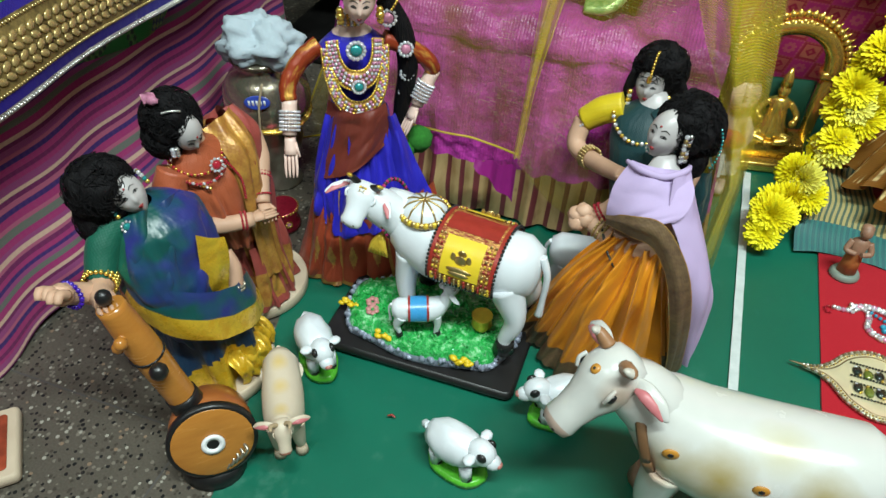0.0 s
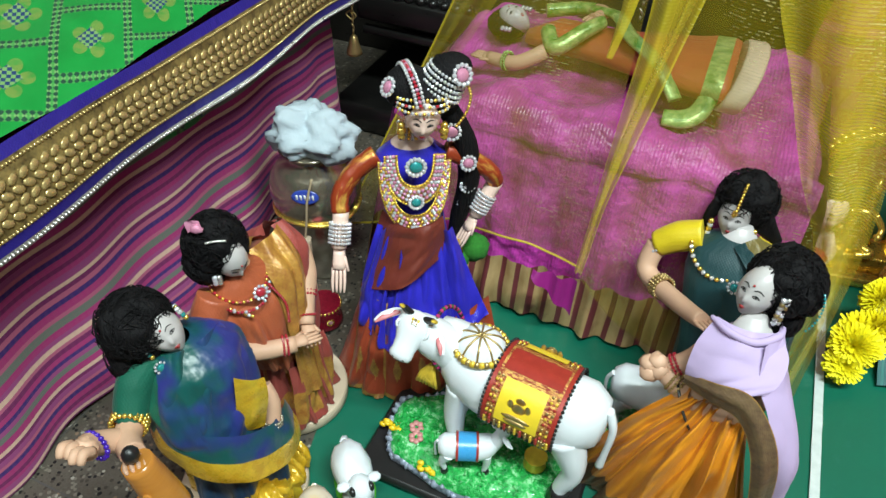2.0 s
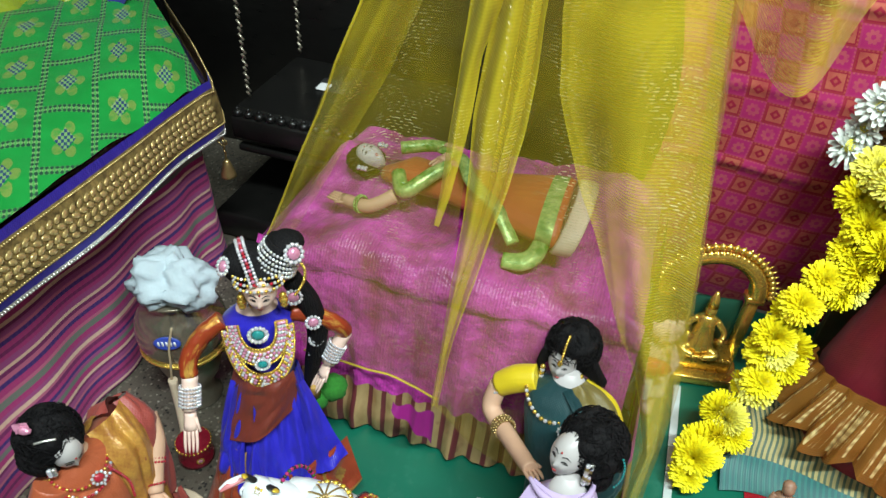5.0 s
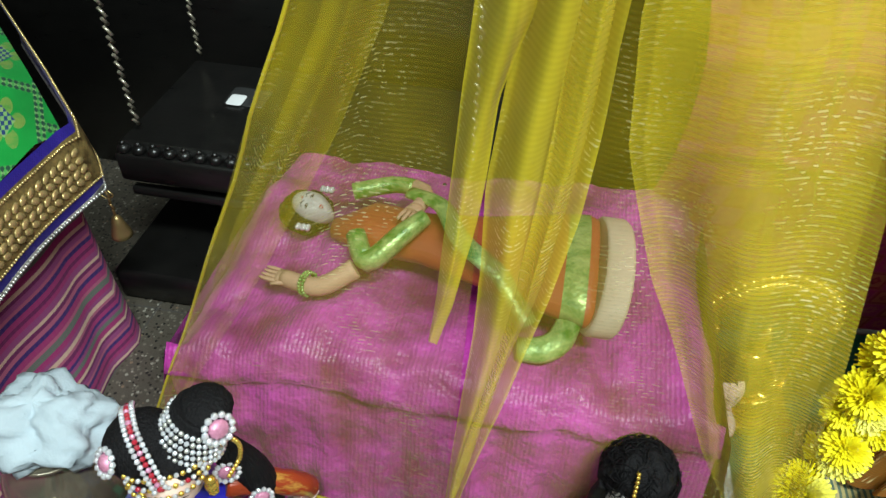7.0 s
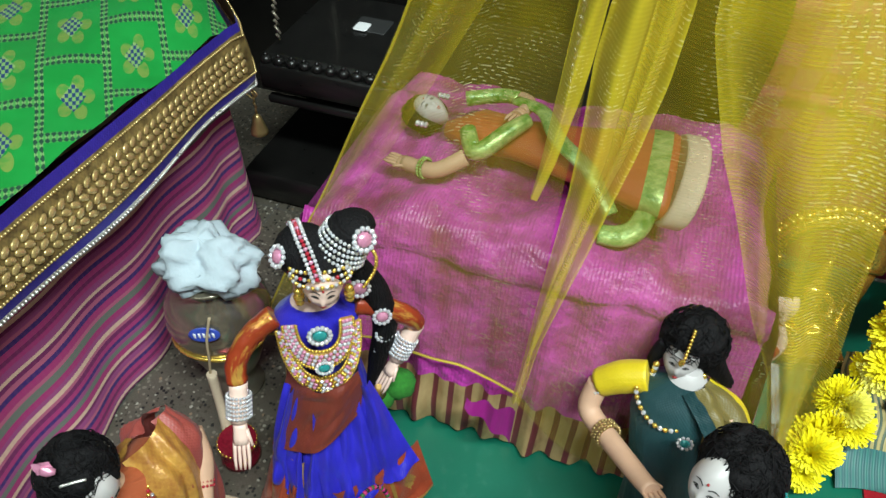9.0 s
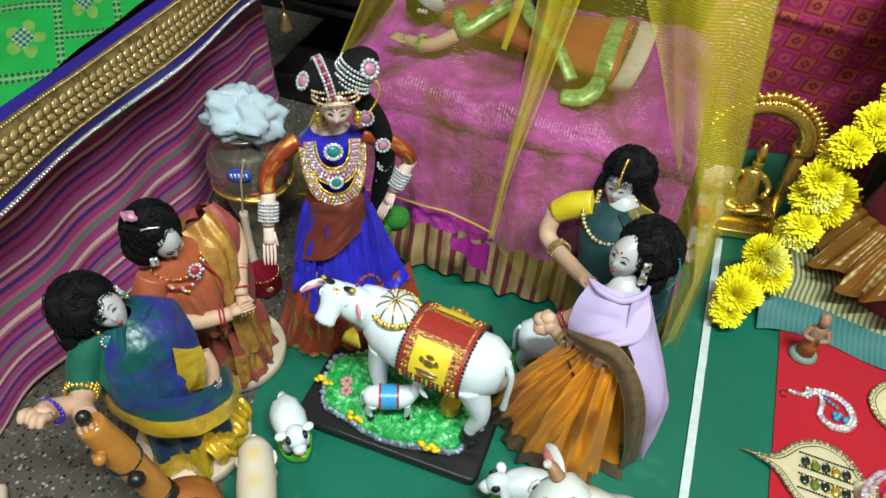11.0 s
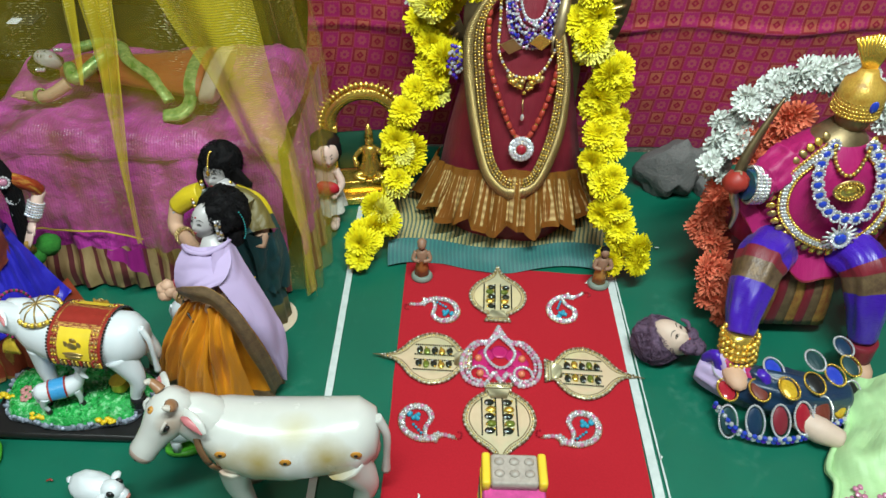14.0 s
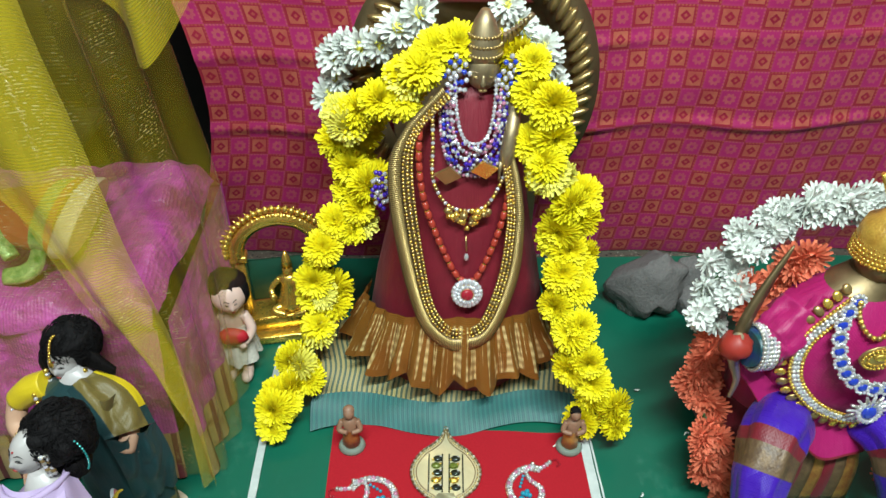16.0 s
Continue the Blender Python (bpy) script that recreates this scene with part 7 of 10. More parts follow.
def idol():
    """Draped deity image as a plain draped cone with a small metal head."""
    s = Shape()
    x0, y0 = 0.468, 1.372
    secs, mats = [], []
    for z, rx, ry, cy, amp in ((0.010, 0.118, 0.088, 1.372, 0), (0.045, 0.120, 0.090, 1.372, 0), (0.13, 0.125, 0.092, 1.375, 0.02), (0.20, 0.112, 0.084, 1.378, 0.02), (0.28, 0.094, 0.068, 1.384, 0.015), (0.36, 0.080, 0.054, 1.392, 0.01), (0.42, 0.060, 0.042, 1.398, 0), (0.455, 0.036, 0.028, 1.400, 0), (0.475, 0.014, 0.014, 1.396, 0)):
        secs.append((z, rx, ry, x0 + (0.01 if z > 0.4 else 0), cy, amp))
    s.body(secs, SILK_MAROON, n=56, pleats=12)

    def frill(u, v):
        # broad gold-zari flounce round the front
        a = -3.45 + u * 3.76
        fold = 2.0 * abs((a * 4.6 + 0.35 * wob(a * 2, 1.0)) % 1.0 - 0.5)
        r = 1.00 + 0.27 * v + 0.17 * (0.15 + v) * (fold ** 0.8 - 0.5) + 0.05 * (0.2 + v) * wob(a * 9, v * 2, 3)
        z = 0.190 - 0.05 * abs(math.sin((a + 1.57) * 0.5)) - (0.118 + 0.012 * math.sin(a * 13) - 0.03 * abs(math.cos(a))) * v
        return x0 + 0.131 * r * math.cos(a), 1.372 + 0.094 * r * math.sin(a), z
    s.sheet(frill, 320, 18, ZARISKIRT)
    # flat ribbed strap in a long loop, two bead rows along its inner edge
    def even(pts, n):
        p = smooth_path(pts, 14)
        run = [0.0]
        for a, b in zip(p, p[1:]):
            run.append(run[-1] + (b - a).length)
        out = []
        for t in np.linspace(0, run[-1], n):
            k = min(max(1, int(np.searchsorted(run, t))), len(p) - 1)
            out.append(p[k - 1].lerp(p[k], (t - run[k - 1]) / max(1e-9, run[k] - run[k - 1])))
        return out
    lip = Vector((0, -0.004, 0.001))
    outer = [q + lip * 2 for q in even([(0.440, 1.369, 0.479), (0.393, 1.355, 0.427), (0.375, 1.341, 0.377), (0.385, 1.315, 0.280), (0.409, 1.290, 0.185), (0.434, 1.280, 0.148), (0.468, 1.276, 0.135), (0.511, 1.282, 0.156), (0.539, 1.302, 0.232), (0.545, 1.320, 0.299), (0.539, 1.337, 0.362), (0.521, 1.354, 0.422)], 280)]
    inner = [q + lip * 2 for q in even([(0.449, 1.365, 0.466), (0.413, 1.355, 0.427), (0.406, 1.341, 0.377), (0.417, 1.315, 0.280), (0.431, 1.295, 0.206), (0.452, 1.286, 0.173), (0.470, 1.285, 0.169), (0.493, 1.288, 0.178), (0.514, 1.304, 0.237), (0.522, 1.320, 0.299), (0.522, 1.332, 0.343), (0.512, 1.350, 0.409)], 280)]
    split = [o.lerp(i, 0.52) for o, i in zip(outer, inner)]
    s.loft([[outer[i], split[i], split[i] + lip, outer[i].lerp(split[i], 0.5) + lip, outer[i] + lip * 0.8] for i in range(280)], ANTIQUE, world=True)
    s.loft([[split[i], inner[i], inner[i] + lip * 0.4, split[i] + lip * 0.4] for i in range(280)], ANTIQUE, world=True)
    for o, i in zip(outer, split):
        s.tube([o.lerp(i, 0.10) + lip, o.lerp(i, 0.5) + lip * 1.1, o.lerp(i, 0.92) + lip], 0.0009, PALEBRASS, 5, True, 1)
    for k, r in ((0.60, 0.0022), (0.78, 0.0024), (0.95, 0.0022)):
        s.beads([o.lerp(i, k) + lip * 0.9 for o, i in zip(outer, inner)], r, GOLD, r * 2.1, True, [GOLD, BRASS])
    # coral tubes with gold caps, a gold chain, pendants
    coral = even([(0.418, 1.362, 0.453), (0.413, 1.350, 0.409), (0.417, 1.335, 0.353), (0.434, 1.321, 0.300), (0.459, 1.306, 0.246), (0.476, 1.302, 0.233), (0.491, 1.306, 0.246), (0.514, 1.322, 0.304), (0.524, 1.337, 0.362), (0.517, 1.350, 0.409)], 70)
    for k in range(0, 69, 2):
        a, b = coral[k] + lip * 1.5, coral[min(k + 2, 69)] + lip * 1.5
        s.tube([a.lerp(b, 0.08), a.lerp(b, 0.5), a.lerp(b, 0.92)], [0.0034, 0.0046, 0.0034], CORALBEAD, 8, True, 2)
        if k % 4 == 0:
            s.ball(a, 0.0032, GOLD, 7, 5, True)
    s.beads([q + lip * 1.4 for q in smooth_path([(0.429, 1.365, 0.466), (0.430, 1.350, 0.415), (0.431, 1.339, 0.367), (0.453, 1.330, 0.334), (0.494, 1.330, 0.334), (0.518, 1.341, 0.376), (0.531, 1.352, 0.418)], 8)], 0.0030, BRASS, 0.0054, True, [BRASS, STONEGEM, GOLD])
    s.ball((0.475, 1.292, 0.222), (0.016, 0.004, 0.017), BRASS, 14, 6, True)
    s.jewel((0.475, 1.289, 0.222), (0, -1, 0.3), 0.0205, STONEGEM, BRASS, True, 20)
    s.jewel((0.475, 1.285, 0.223), (0, -1, 0.3), 0.0140, STONEGEM, REDGEM, True, 14)
    rng = random.Random(3)
    for i in range(34):
        t = rng.uniform(-1, 1)
        s.ball((0.473 + 0.026 * t, 1.318 + rng.uniform(-0.003, 0.001), 0.334 - rng.uniform(0, 1) * 0.034 * (1 - abs(t)) + rng.uniform(-0.003, 0.004)), rng.uniform(0.0030, 0.0055), (GOLD, GOLD, BRASS)[i % 3], 8, 6, True, 0.3, seed=i)
    s.tube([(0.472, 1.312, 0.300), (0.473, 1.305, 0.280)], 0.0012, BRASS, 5, True, 2)
    s.ball((0.473, 1.303, 0.272), (0.0034, 0.0034, 0.0062), STONEGEM, 8, 6, True)
    for w, low, mats in ((0.034, 0.392, [STONEGEM, VIOLET]), (0.030, 0.402, [STONEGEM, PINKGEM]), (0.038, 0.380, [VIOLET, STONEGEM, BLUEGEM]), (0.024, 0.415, [STONEGEM]), (0.041, 0.372, [PINKGEM, STONEGEM])):
        s.beads([Vector((0.480 + w * math.sin(a * 1.57), 1.345 + 0.03 * abs(a) ** 3 - 0.02 * (0.44 - low) * 4, low + 0.075 * abs(a) ** 2.4)) for a in np.linspace(-1, 1, 40)], 0.0029, STONEGEM, 0.0050, True, mats)
    rng = random.Random(12)
    for k in range(150):
        a, w = rng.uniform(-1, 1), rng.uniform(0.024, 0.042)
        low = 0.415 - (w - 0.024) * 2.3
        s.ball((0.480 + w * math.sin(a * 1.57), 1.341 + 0.03 * abs(a) ** 3 - 0.08 * (0.44 - low) + rng.uniform(-0.003, 0), low + 0.075 * abs(a) ** 2.4 + rng.uniform(-0.003, 0.003)), rng.uniform(0.0018, 0.0032), rng.choice((STONEGEM, STONEGEM, STONEGEM, VIOLET, VIOLET, PINKGEM)), 6, 4, True)
    for sx in (-1, 1):
        q = Vector((0.470 + sx * 0.022, 1.331, 0.384 + 0.004 * sx))
        s.loft([[q + Vector((0, y, 0)) + Vector((0.0165 * math.cos(a), 0, 0.0125 * math.sin(a))) for a in np.linspace(0.15 * sx, 0.15 * sx + 6.2832, 5)[:-1]] for y in (0.0, -0.004)], GOLD if sx > 0 else BRASS, world=True, flat=True)
    # small cast head with tall cap and ear ornaments
    f = Vector((-0.05, -0.92, -0.35))
    h = Vector((0.489, 1.384, 0.492))
    s.ball(h, (0.0205, 0.020, 0.025), IDOLMETAL, 18, 14, True)
    s.tube([h + f * 0.019 + Vector((0, 0, 0.008)), h + f * 0.0235 - Vector((0, 0, 0.002)), h + f * 0.020 - Vector((0, 0, 0.005))], [0.002, 0.0034, 0.002], IDOLMETAL, 6, True, 3)
    for sx in (-1, 1):
        s.ball(h + f * 0.0172 + Vector((sx * 0.0085, 0, 0.0035)), (0.0042, 0.003, 0.0024), BRASS, 8, 6, True)
        s.tube([h + f * 0.019 + Vector((sx * 0.003, 0, 0.008)), h + f * 0.018 + Vector((sx * 0.009, 0, 0.010)), h + f * 0.014 + Vector((sx * 0.014, 0, 0.007))], 0.0011, IDOLMETAL, 5, True, 3)
    s.ball(h + f * 0.0185 - Vector((0, 0, 0.0125)), (0.0055, 0.003, 0.0022), BRASS, 8, 6, True)
    s.body([(0.504, 0.0215, 0.0205, 0.489, 1.388, 0), (0.512, 0.0225, 0.0215, 0.489, 1.389, 0), (0.530, 0.019, 0.019, 0.489, 1.390, 0), (0.548, 0.012, 0.012, 0.489, 1.392, 0), (0.560, 0.005, 0.005, 0.489, 1.393, 0)], IDOLMETAL, n=22)
    for i in range(3):
        s.beads([(0.489 + (0.0225 - 0.002 * i) * math.cos(a), 1.389 + (0.0215 - 0.002 * i) * math.sin(a), 0.512 + 0.011 * i) for a in np.linspace(0, 6.28, 30)], 0.0020, BRASS, 0.0042, True)
    for i in range(7):
        s.tube([(0.506 + 0.004 * i, 1.392, 0.505 + 0.006 * i), (0.512 + 0.005 * i, 1.388, 0.520 + 0.006 * i), (0.512 + 0.004 * i, 1.384, 0.535 + 0.003 * i)], 0.003, IDOLMETAL, 5, True, 3)
    for sx in (-1, 1):
        for k in range(22):
            a = k * 2.4
            s.ball(h + Vector((sx * 0.032 + 0.0034 * math.sqrt(k) * math.cos(a), -0.014, -0.003 + 0.0058 * math.sqrt(k) * math.sin(a))), 0.0036, (STONEGEM, STONEGEM, BLUEGEM)[k % 3], 6, 4, True)
    s.tube([(0.528, 1.372, 0.452), (0.524, 1.350, 0.430), (0.520, 1.340, 0.405), (0.518, 1.338, 0.385)], [0.008, 0.009, 0.010, 0.006], IDOLMETAL, 10, True)
    for k in range(4):
        s.tube([(0.512 + k * 0.005, 1.337, 0.395), (0.511 + k * 0.006, 1.333, 0.370)], [0.003, 0.0018], IDOLMETAL, 5, True, 2)
    for k in range(28):
        a = k * 2.4
        s.ball((0.364 + 0.0024 * math.sqrt(k) * math.cos(a), 1.362 + 0.002 * math.cos(k), 0.335 + 0.0058 * math.sqrt(k) * math.sin(a)), 0.0036, (STONEGEM, VIOLET)[k % 2], 6, 4, True)
    return tagged(s.make("draped_idol", (x0, y0, 0)), "small metal idol draped in maroon silk and gold chains", "idol")


for build in (sari_doll_seated_front, sari_doll_rust, royal_doll, lavender_doll, green_doll, sleeping_doll, seated_warrior, lying_figure, idol):
    build()


# ---- animal figurines ----
def cow_head(s, m, coat, ear, horns=None, snout=None, tips=None, hk=1.0, ek=1.0, droop=0.0, wide=1.08):
    """A cow's head of unit length from poll to nose: +x to the nose, z out of the forehead."""
    keep, s.m = s.m, m @ Matrix.Diagonal((0.88, wide, 1.08, 1))
    rings = []
    for x, z, ry, rz in ((-0.20, -0.08, 0.06, 0.08), (-0.16, -0.07, 0.18, 0.20), (0.0, -0.04, 0.255, 0.26), (0.20, -0.05, 0.275, 0.29), (0.36, -0.07, 0.24, 0.27), (0.55, -0.07, 0.185, 0.22), (0.75, -0.06, 0.165, 0.175), (0.90, -0.06, 0.175, 0.165), (0.99, -0.065, 0.145, 0.135), (1.03, -0.07, 0.06, 0.06)):
        rings.append([(x, ry * math.cos(q), z + rz * math.sin(q)) for q in np.linspace(0, 2 * math.pi, 21)[:-1]])
    s.loft(rings, coat, [coat] * 7 + [snout or coat] * 2)
    s.tube([(0.99, -0.12, -0.15), (1.035, 0, -0.13), (0.99, 0.12, -0.15)], 0.010, HOOF, 5)
    for sy in (-1, 1):
        s.tube([(-0.02, sy * 0.20, -0.02), (-0.06 + 0.3 * droop, sy * (0.2 + 0.18 * ek), -0.02), (-0.05 + droop, sy * (0.2 + 0.38 * ek), -0.10 * ek + 0.4 * droop), (1.6 * droop, sy * (0.2 + 0.54 * ek), -0.20 * ek + 0.6 * droop)], [0.06, 0.125 * ek, 0.12 * ek, 0.02], coat, 12, squash=0.40)
        s.tube([(0.03, sy * 0.27, 0.02), (0.3 * droop, sy * (0.2 + 0.22 * ek), 0.015), (droop, sy * (0.2 + 0.38 * ek), -0.065 * ek + 0.4 * droop), (0.03 + 1.6 * droop, sy * (0.2 + 0.51 * ek), -0.17 * ek + 0.6 * droop)], [0.02, 0.085 * ek, 0.08 * ek, 0.01], ear, 10, squash=0.40)
        s.ball((0.27, sy * 0.235, 0.075), (0.062, 0.026, 0.036), INK, 10, 7)
        s.tube([(0.17, sy * 0.225, 0.135), (0.27, sy * 0.235, 0.140), (0.36, sy * 0.215, 0.09)], 0.022, coat, 6)
        s.ball((0.985, sy * 0.075, 0.03), (0.028, 0.022, 0.022), INK, 8, 5)
        if horns:
            s.tube([(-0.06, sy * 0.14, 0.14), (-0.06 - 0.06 * hk, sy * 0.22, 0.16 + 0.14 * hk), (-0.06 - 0.06 * hk, sy * 0.25, 0.16 + 0.26 * hk)], [0.085, 0.070, 0.050], horns, 10)
            s.tube([(-0.06 - 0.06 * hk, sy * 0.25, 0.16 + 0.25 * hk), (-0.06 - 0.03 * hk, sy * 0.24, 0.16 + 0.36 * hk), (-0.06, sy * 0.22, 0.16 + 0.42 * hk)], [0.052, 0.040, 0.014], tips or horns, 10)
    s.m = keep


RINGS = ((-0.56, 0.60, 0.03, 0.05), (-0.54, 0.60, 0.12, 0.15), (-0.44, 0.58, 0.19, 0.22), (-0.26, 0.57, 0.20, 0.22), (-0.05, 0.55, 0.215, 0.23), (0.15, 0.56, 0.21, 0.23), (0.30, 0.60, 0.19, 0.23), (0.40, 0.66, 0.14, 0.20), (0.47, 0.72, 0.09, 0.15))


def beast(s, m, k, coat, hoof, ear, girth=1.0, horns=None, snout=None, poll=(0.52, 0.0, 0.90), yaw=0.0, pitch=42, length=0.36, tail=None, sx=1.0, low=0.0, slim=1.0, tips=None, hk=1.0, ek=1.0, stance=1.0, droop=0.0, wide=1.08, roll=0.0):
    """A four-legged figure of unit size scaled by k, standing at m and looking along +x."""
    s.m = m @ Matrix.Scale(k, 4)
    g = girth
    s.loft([[(x * sx, ry * g * math.cos(a), zc - low + rz * slim * math.sin(a)) for a in np.linspace(0, 2 * math.pi, 29)[:-1]] for x, zc, ry, rz in RINGS], coat)
    head = s.m @ pose(*poll, 0, 0, yaw) @ pose(0, 0, 0, 0, pitch, 0) @ pose(0, 0, 0, 0, 0, roll) @ Matrix.Scale(length, 4)
    p = Vector(poll)
    inner = head @ Vector((0.12, 0, -0.12))
    inner = s.m.inverted() @ inner
    s.tube([(0.28 * sx, 0, 0.62 - low), (0.40 * sx, p.y * 0.4, 0.72 - low), (0.5 * (0.40 * sx + inner.x), (p.y + inner.y) * 0.4, 0.5 * (0.74 - low + inner.z)), inner], [0.13 * slim, 0.130, 0.116, 0.088], coat, 18)
    cow_head(s, head, coat, ear, horns, snout, tips, hk, ek, droop, wide)
    for sy in (-1, 1):
        for x, sw in ((0.27 * sx, 0.02), (-0.44 * sx, -0.03)):
            w = 0.112 * g * stance
            s.tube([(x + (0.07 if x < 0 else 0.0), sy * 0.105 * g, 0.52 - low), (x + sw, sy * (w + 0.105 * g) / 2, 0.28), (x - sw * 0.4, sy * w, 0.10), (x, sy * w, 0.03)], [0.125 if x < 0 else 0.095, 0.068, 0.046, 0.056], coat, 12)
            s.tube([(x + 0.004, sy * w, 0.095), (x + 0.014, sy * w, 0.0)], [0.056, 0.070], hoof, 12, k=2)
    s.tube([(-0.55 * sx, 0, 0.72 - low), (-0.60 * sx, 0.02, 0.60 - low), (-0.595 * sx, 0.03, 0.40), (-0.585 * sx, 0.03, 0.26)], [0.028, 0.022, 0.02, 0.028], tail or coat, 8)
    return head


HOOF = plain("black_hoof_paint", (0.012, 0.012, 0.012), 0.3)
EARPINK = plain("pink_ear_paint", (0.52, 0.16, 0.17), 0.4)
OLIVE, PEACH = (0.34, 0.25, 0.06), (0.52, 0.20, 0.12)
CREAMCOW = painted("cream_glazed_clay", (0.57, 0.565, 0.53), [(0.020, 0.045, 0.140, 0.034, OLIVE, 0.9), (0.018, 0.050, 0.110, 0.034, OLIVE, 0.9), (-0.058, 0.044, 0.142, 0.032, OLIVE, 0.9), (-0.060, 0.050, 0.110, 0.032, OLIVE, 0.9), (0.066, 0.046, 0.135, 0.036, (0.42, 0.34, 0.14), 1.2), (0.086, 0.040, 0.120, 0.032, PEACH, 1.0),
                                                            (0.112, 0.020, 0.188, 0.020, (0.34, 0.16, 0.06), 1.0), (0.098, -0.022, 0.188, 0.020, (0.34, 0.16, 0.06), 1.0), (-0.02, 0.02, 0.165, 0.03, (0.52, 0.47, 0.30), 1.0)], 0.22)


def big_cow():
    s = Shape()
    NOSE = plain("dusky_pink_nose", (0.46, 0.34, 0.28), 0.4)
    BROWN = plain("brown_horn_paint", (0.30, 0.15, 0.07), 0.4)
    k, low, slim, g, sx = 0.228, 0.015, 0.90, 1.02, 0.90
    head = beast(s, Matrix(), k, CREAMCOW, plain("brown_hoof_paint", (0.30, 0.18, 0.12), 0.4), EARPINK, g, BROWN, NOSE, (0.50, 0.0, 0.86), 40, 40, 0.38, None, sx, low, slim, plain("pale_horn_tip", (0.5, 0.46, 0.40), 0.4), 0.40, 0.72)
    s.m = Matrix.Scale(k, 4)
    ring = [(0.375 * sx + 0.07 * math.sin(a), 0.178 * math.cos(a), 0.585 + 0.185 * math.sin(a)) for a in np.linspace(0, 6.28, 40)]
    s.tube(ring, 0.020, plain("brown_collar_paint", (0.14, 0.07, 0.03), 0.5), 6, k=1, squash=0.5)
    ORANGE = plain("orange_mark", (0.50, 0.22, 0.03), 0.4)
    for x, a in ((0.28, 0.40), (-0.04, 0.42), (-0.42, 0.40)):
        x0, zc, ry, rz = min(RINGS, key=lambda q: abs(q[0] - x))
        q = Vector((x0 * sx, ry * g * math.cos(a), zc - low + rz * slim * math.sin(a)))
        s.ball(q, (0.030, 0.010, 0.028), ORANGE, 14, 8)
        s.ball(q + Vector((0, 0.006, 0.004)), (0.013, 0.008, 0.012), INK, 8, 6)
    s.m = head
    s.ball((0.16, 0.0, 0.245), (0.055, 0.05, 0.03), ORANGE, 14, 8)
    s.ball((0.16, 0.0, 0.262), (0.022, 0.020, 0.018), INK, 8, 6)
    ob = s.make("cow_figurine", (0, 0, 0))
    ob.matrix_basis = pose(0.170, 0.800, 0.004, 0, 0, 183)
    return tagged(ob, "cream clay cow figurine with tan patches and a brown collar", "cow figurine", "cow figurines")


big_cow()

BRIGHTWHITE = painted("white_enamel", (0.68, 0.71, 0.74), [], 0.28, 0.04)
GRASS = None


def enamel_grass():
    m = Mat("green_enamel_grass")
    n = m.noise(110, 4, rough=0.7)
    # the ramp's pale end paints whitish highlights into the green
    m.set(color=m.ramp(n, [(0.3, (0.004, 0.14, 0.025)), (0.52, (0.015, 0.42, 0.07)), (0.68, (0.35, 0.72, 0.40))]), rough=0.25, coat=0.3)
    return m.bump(n + m.noise(320, 3), 0.9, 0.003).mat


GRASS = enamel_grass()
ROCKGREY = plain("silvery_rock_paint", (0.30, 0.33, 0.42), 0.4, 0.2, 0.5, 150, 0.7, 200)
GOLDPAINT = plain("gold_paint", (0.72, 0.50, 0.05), 0.35, 0.35, 0.25, 120)
REDPAINT = plain("red_enamel", (0.33, 0.03, 0.02), 0.35, 0.1, 0.3, 120)


YELPANEL = plain("yellow_panel", (0.78, 0.56, 0.03), 0.35)
SADDLE = streaked("mottled_red_gold_enamel", (0.26, 0.025, 0.015), (0.68, 0.38, 0.10), 0.44, 0.35)


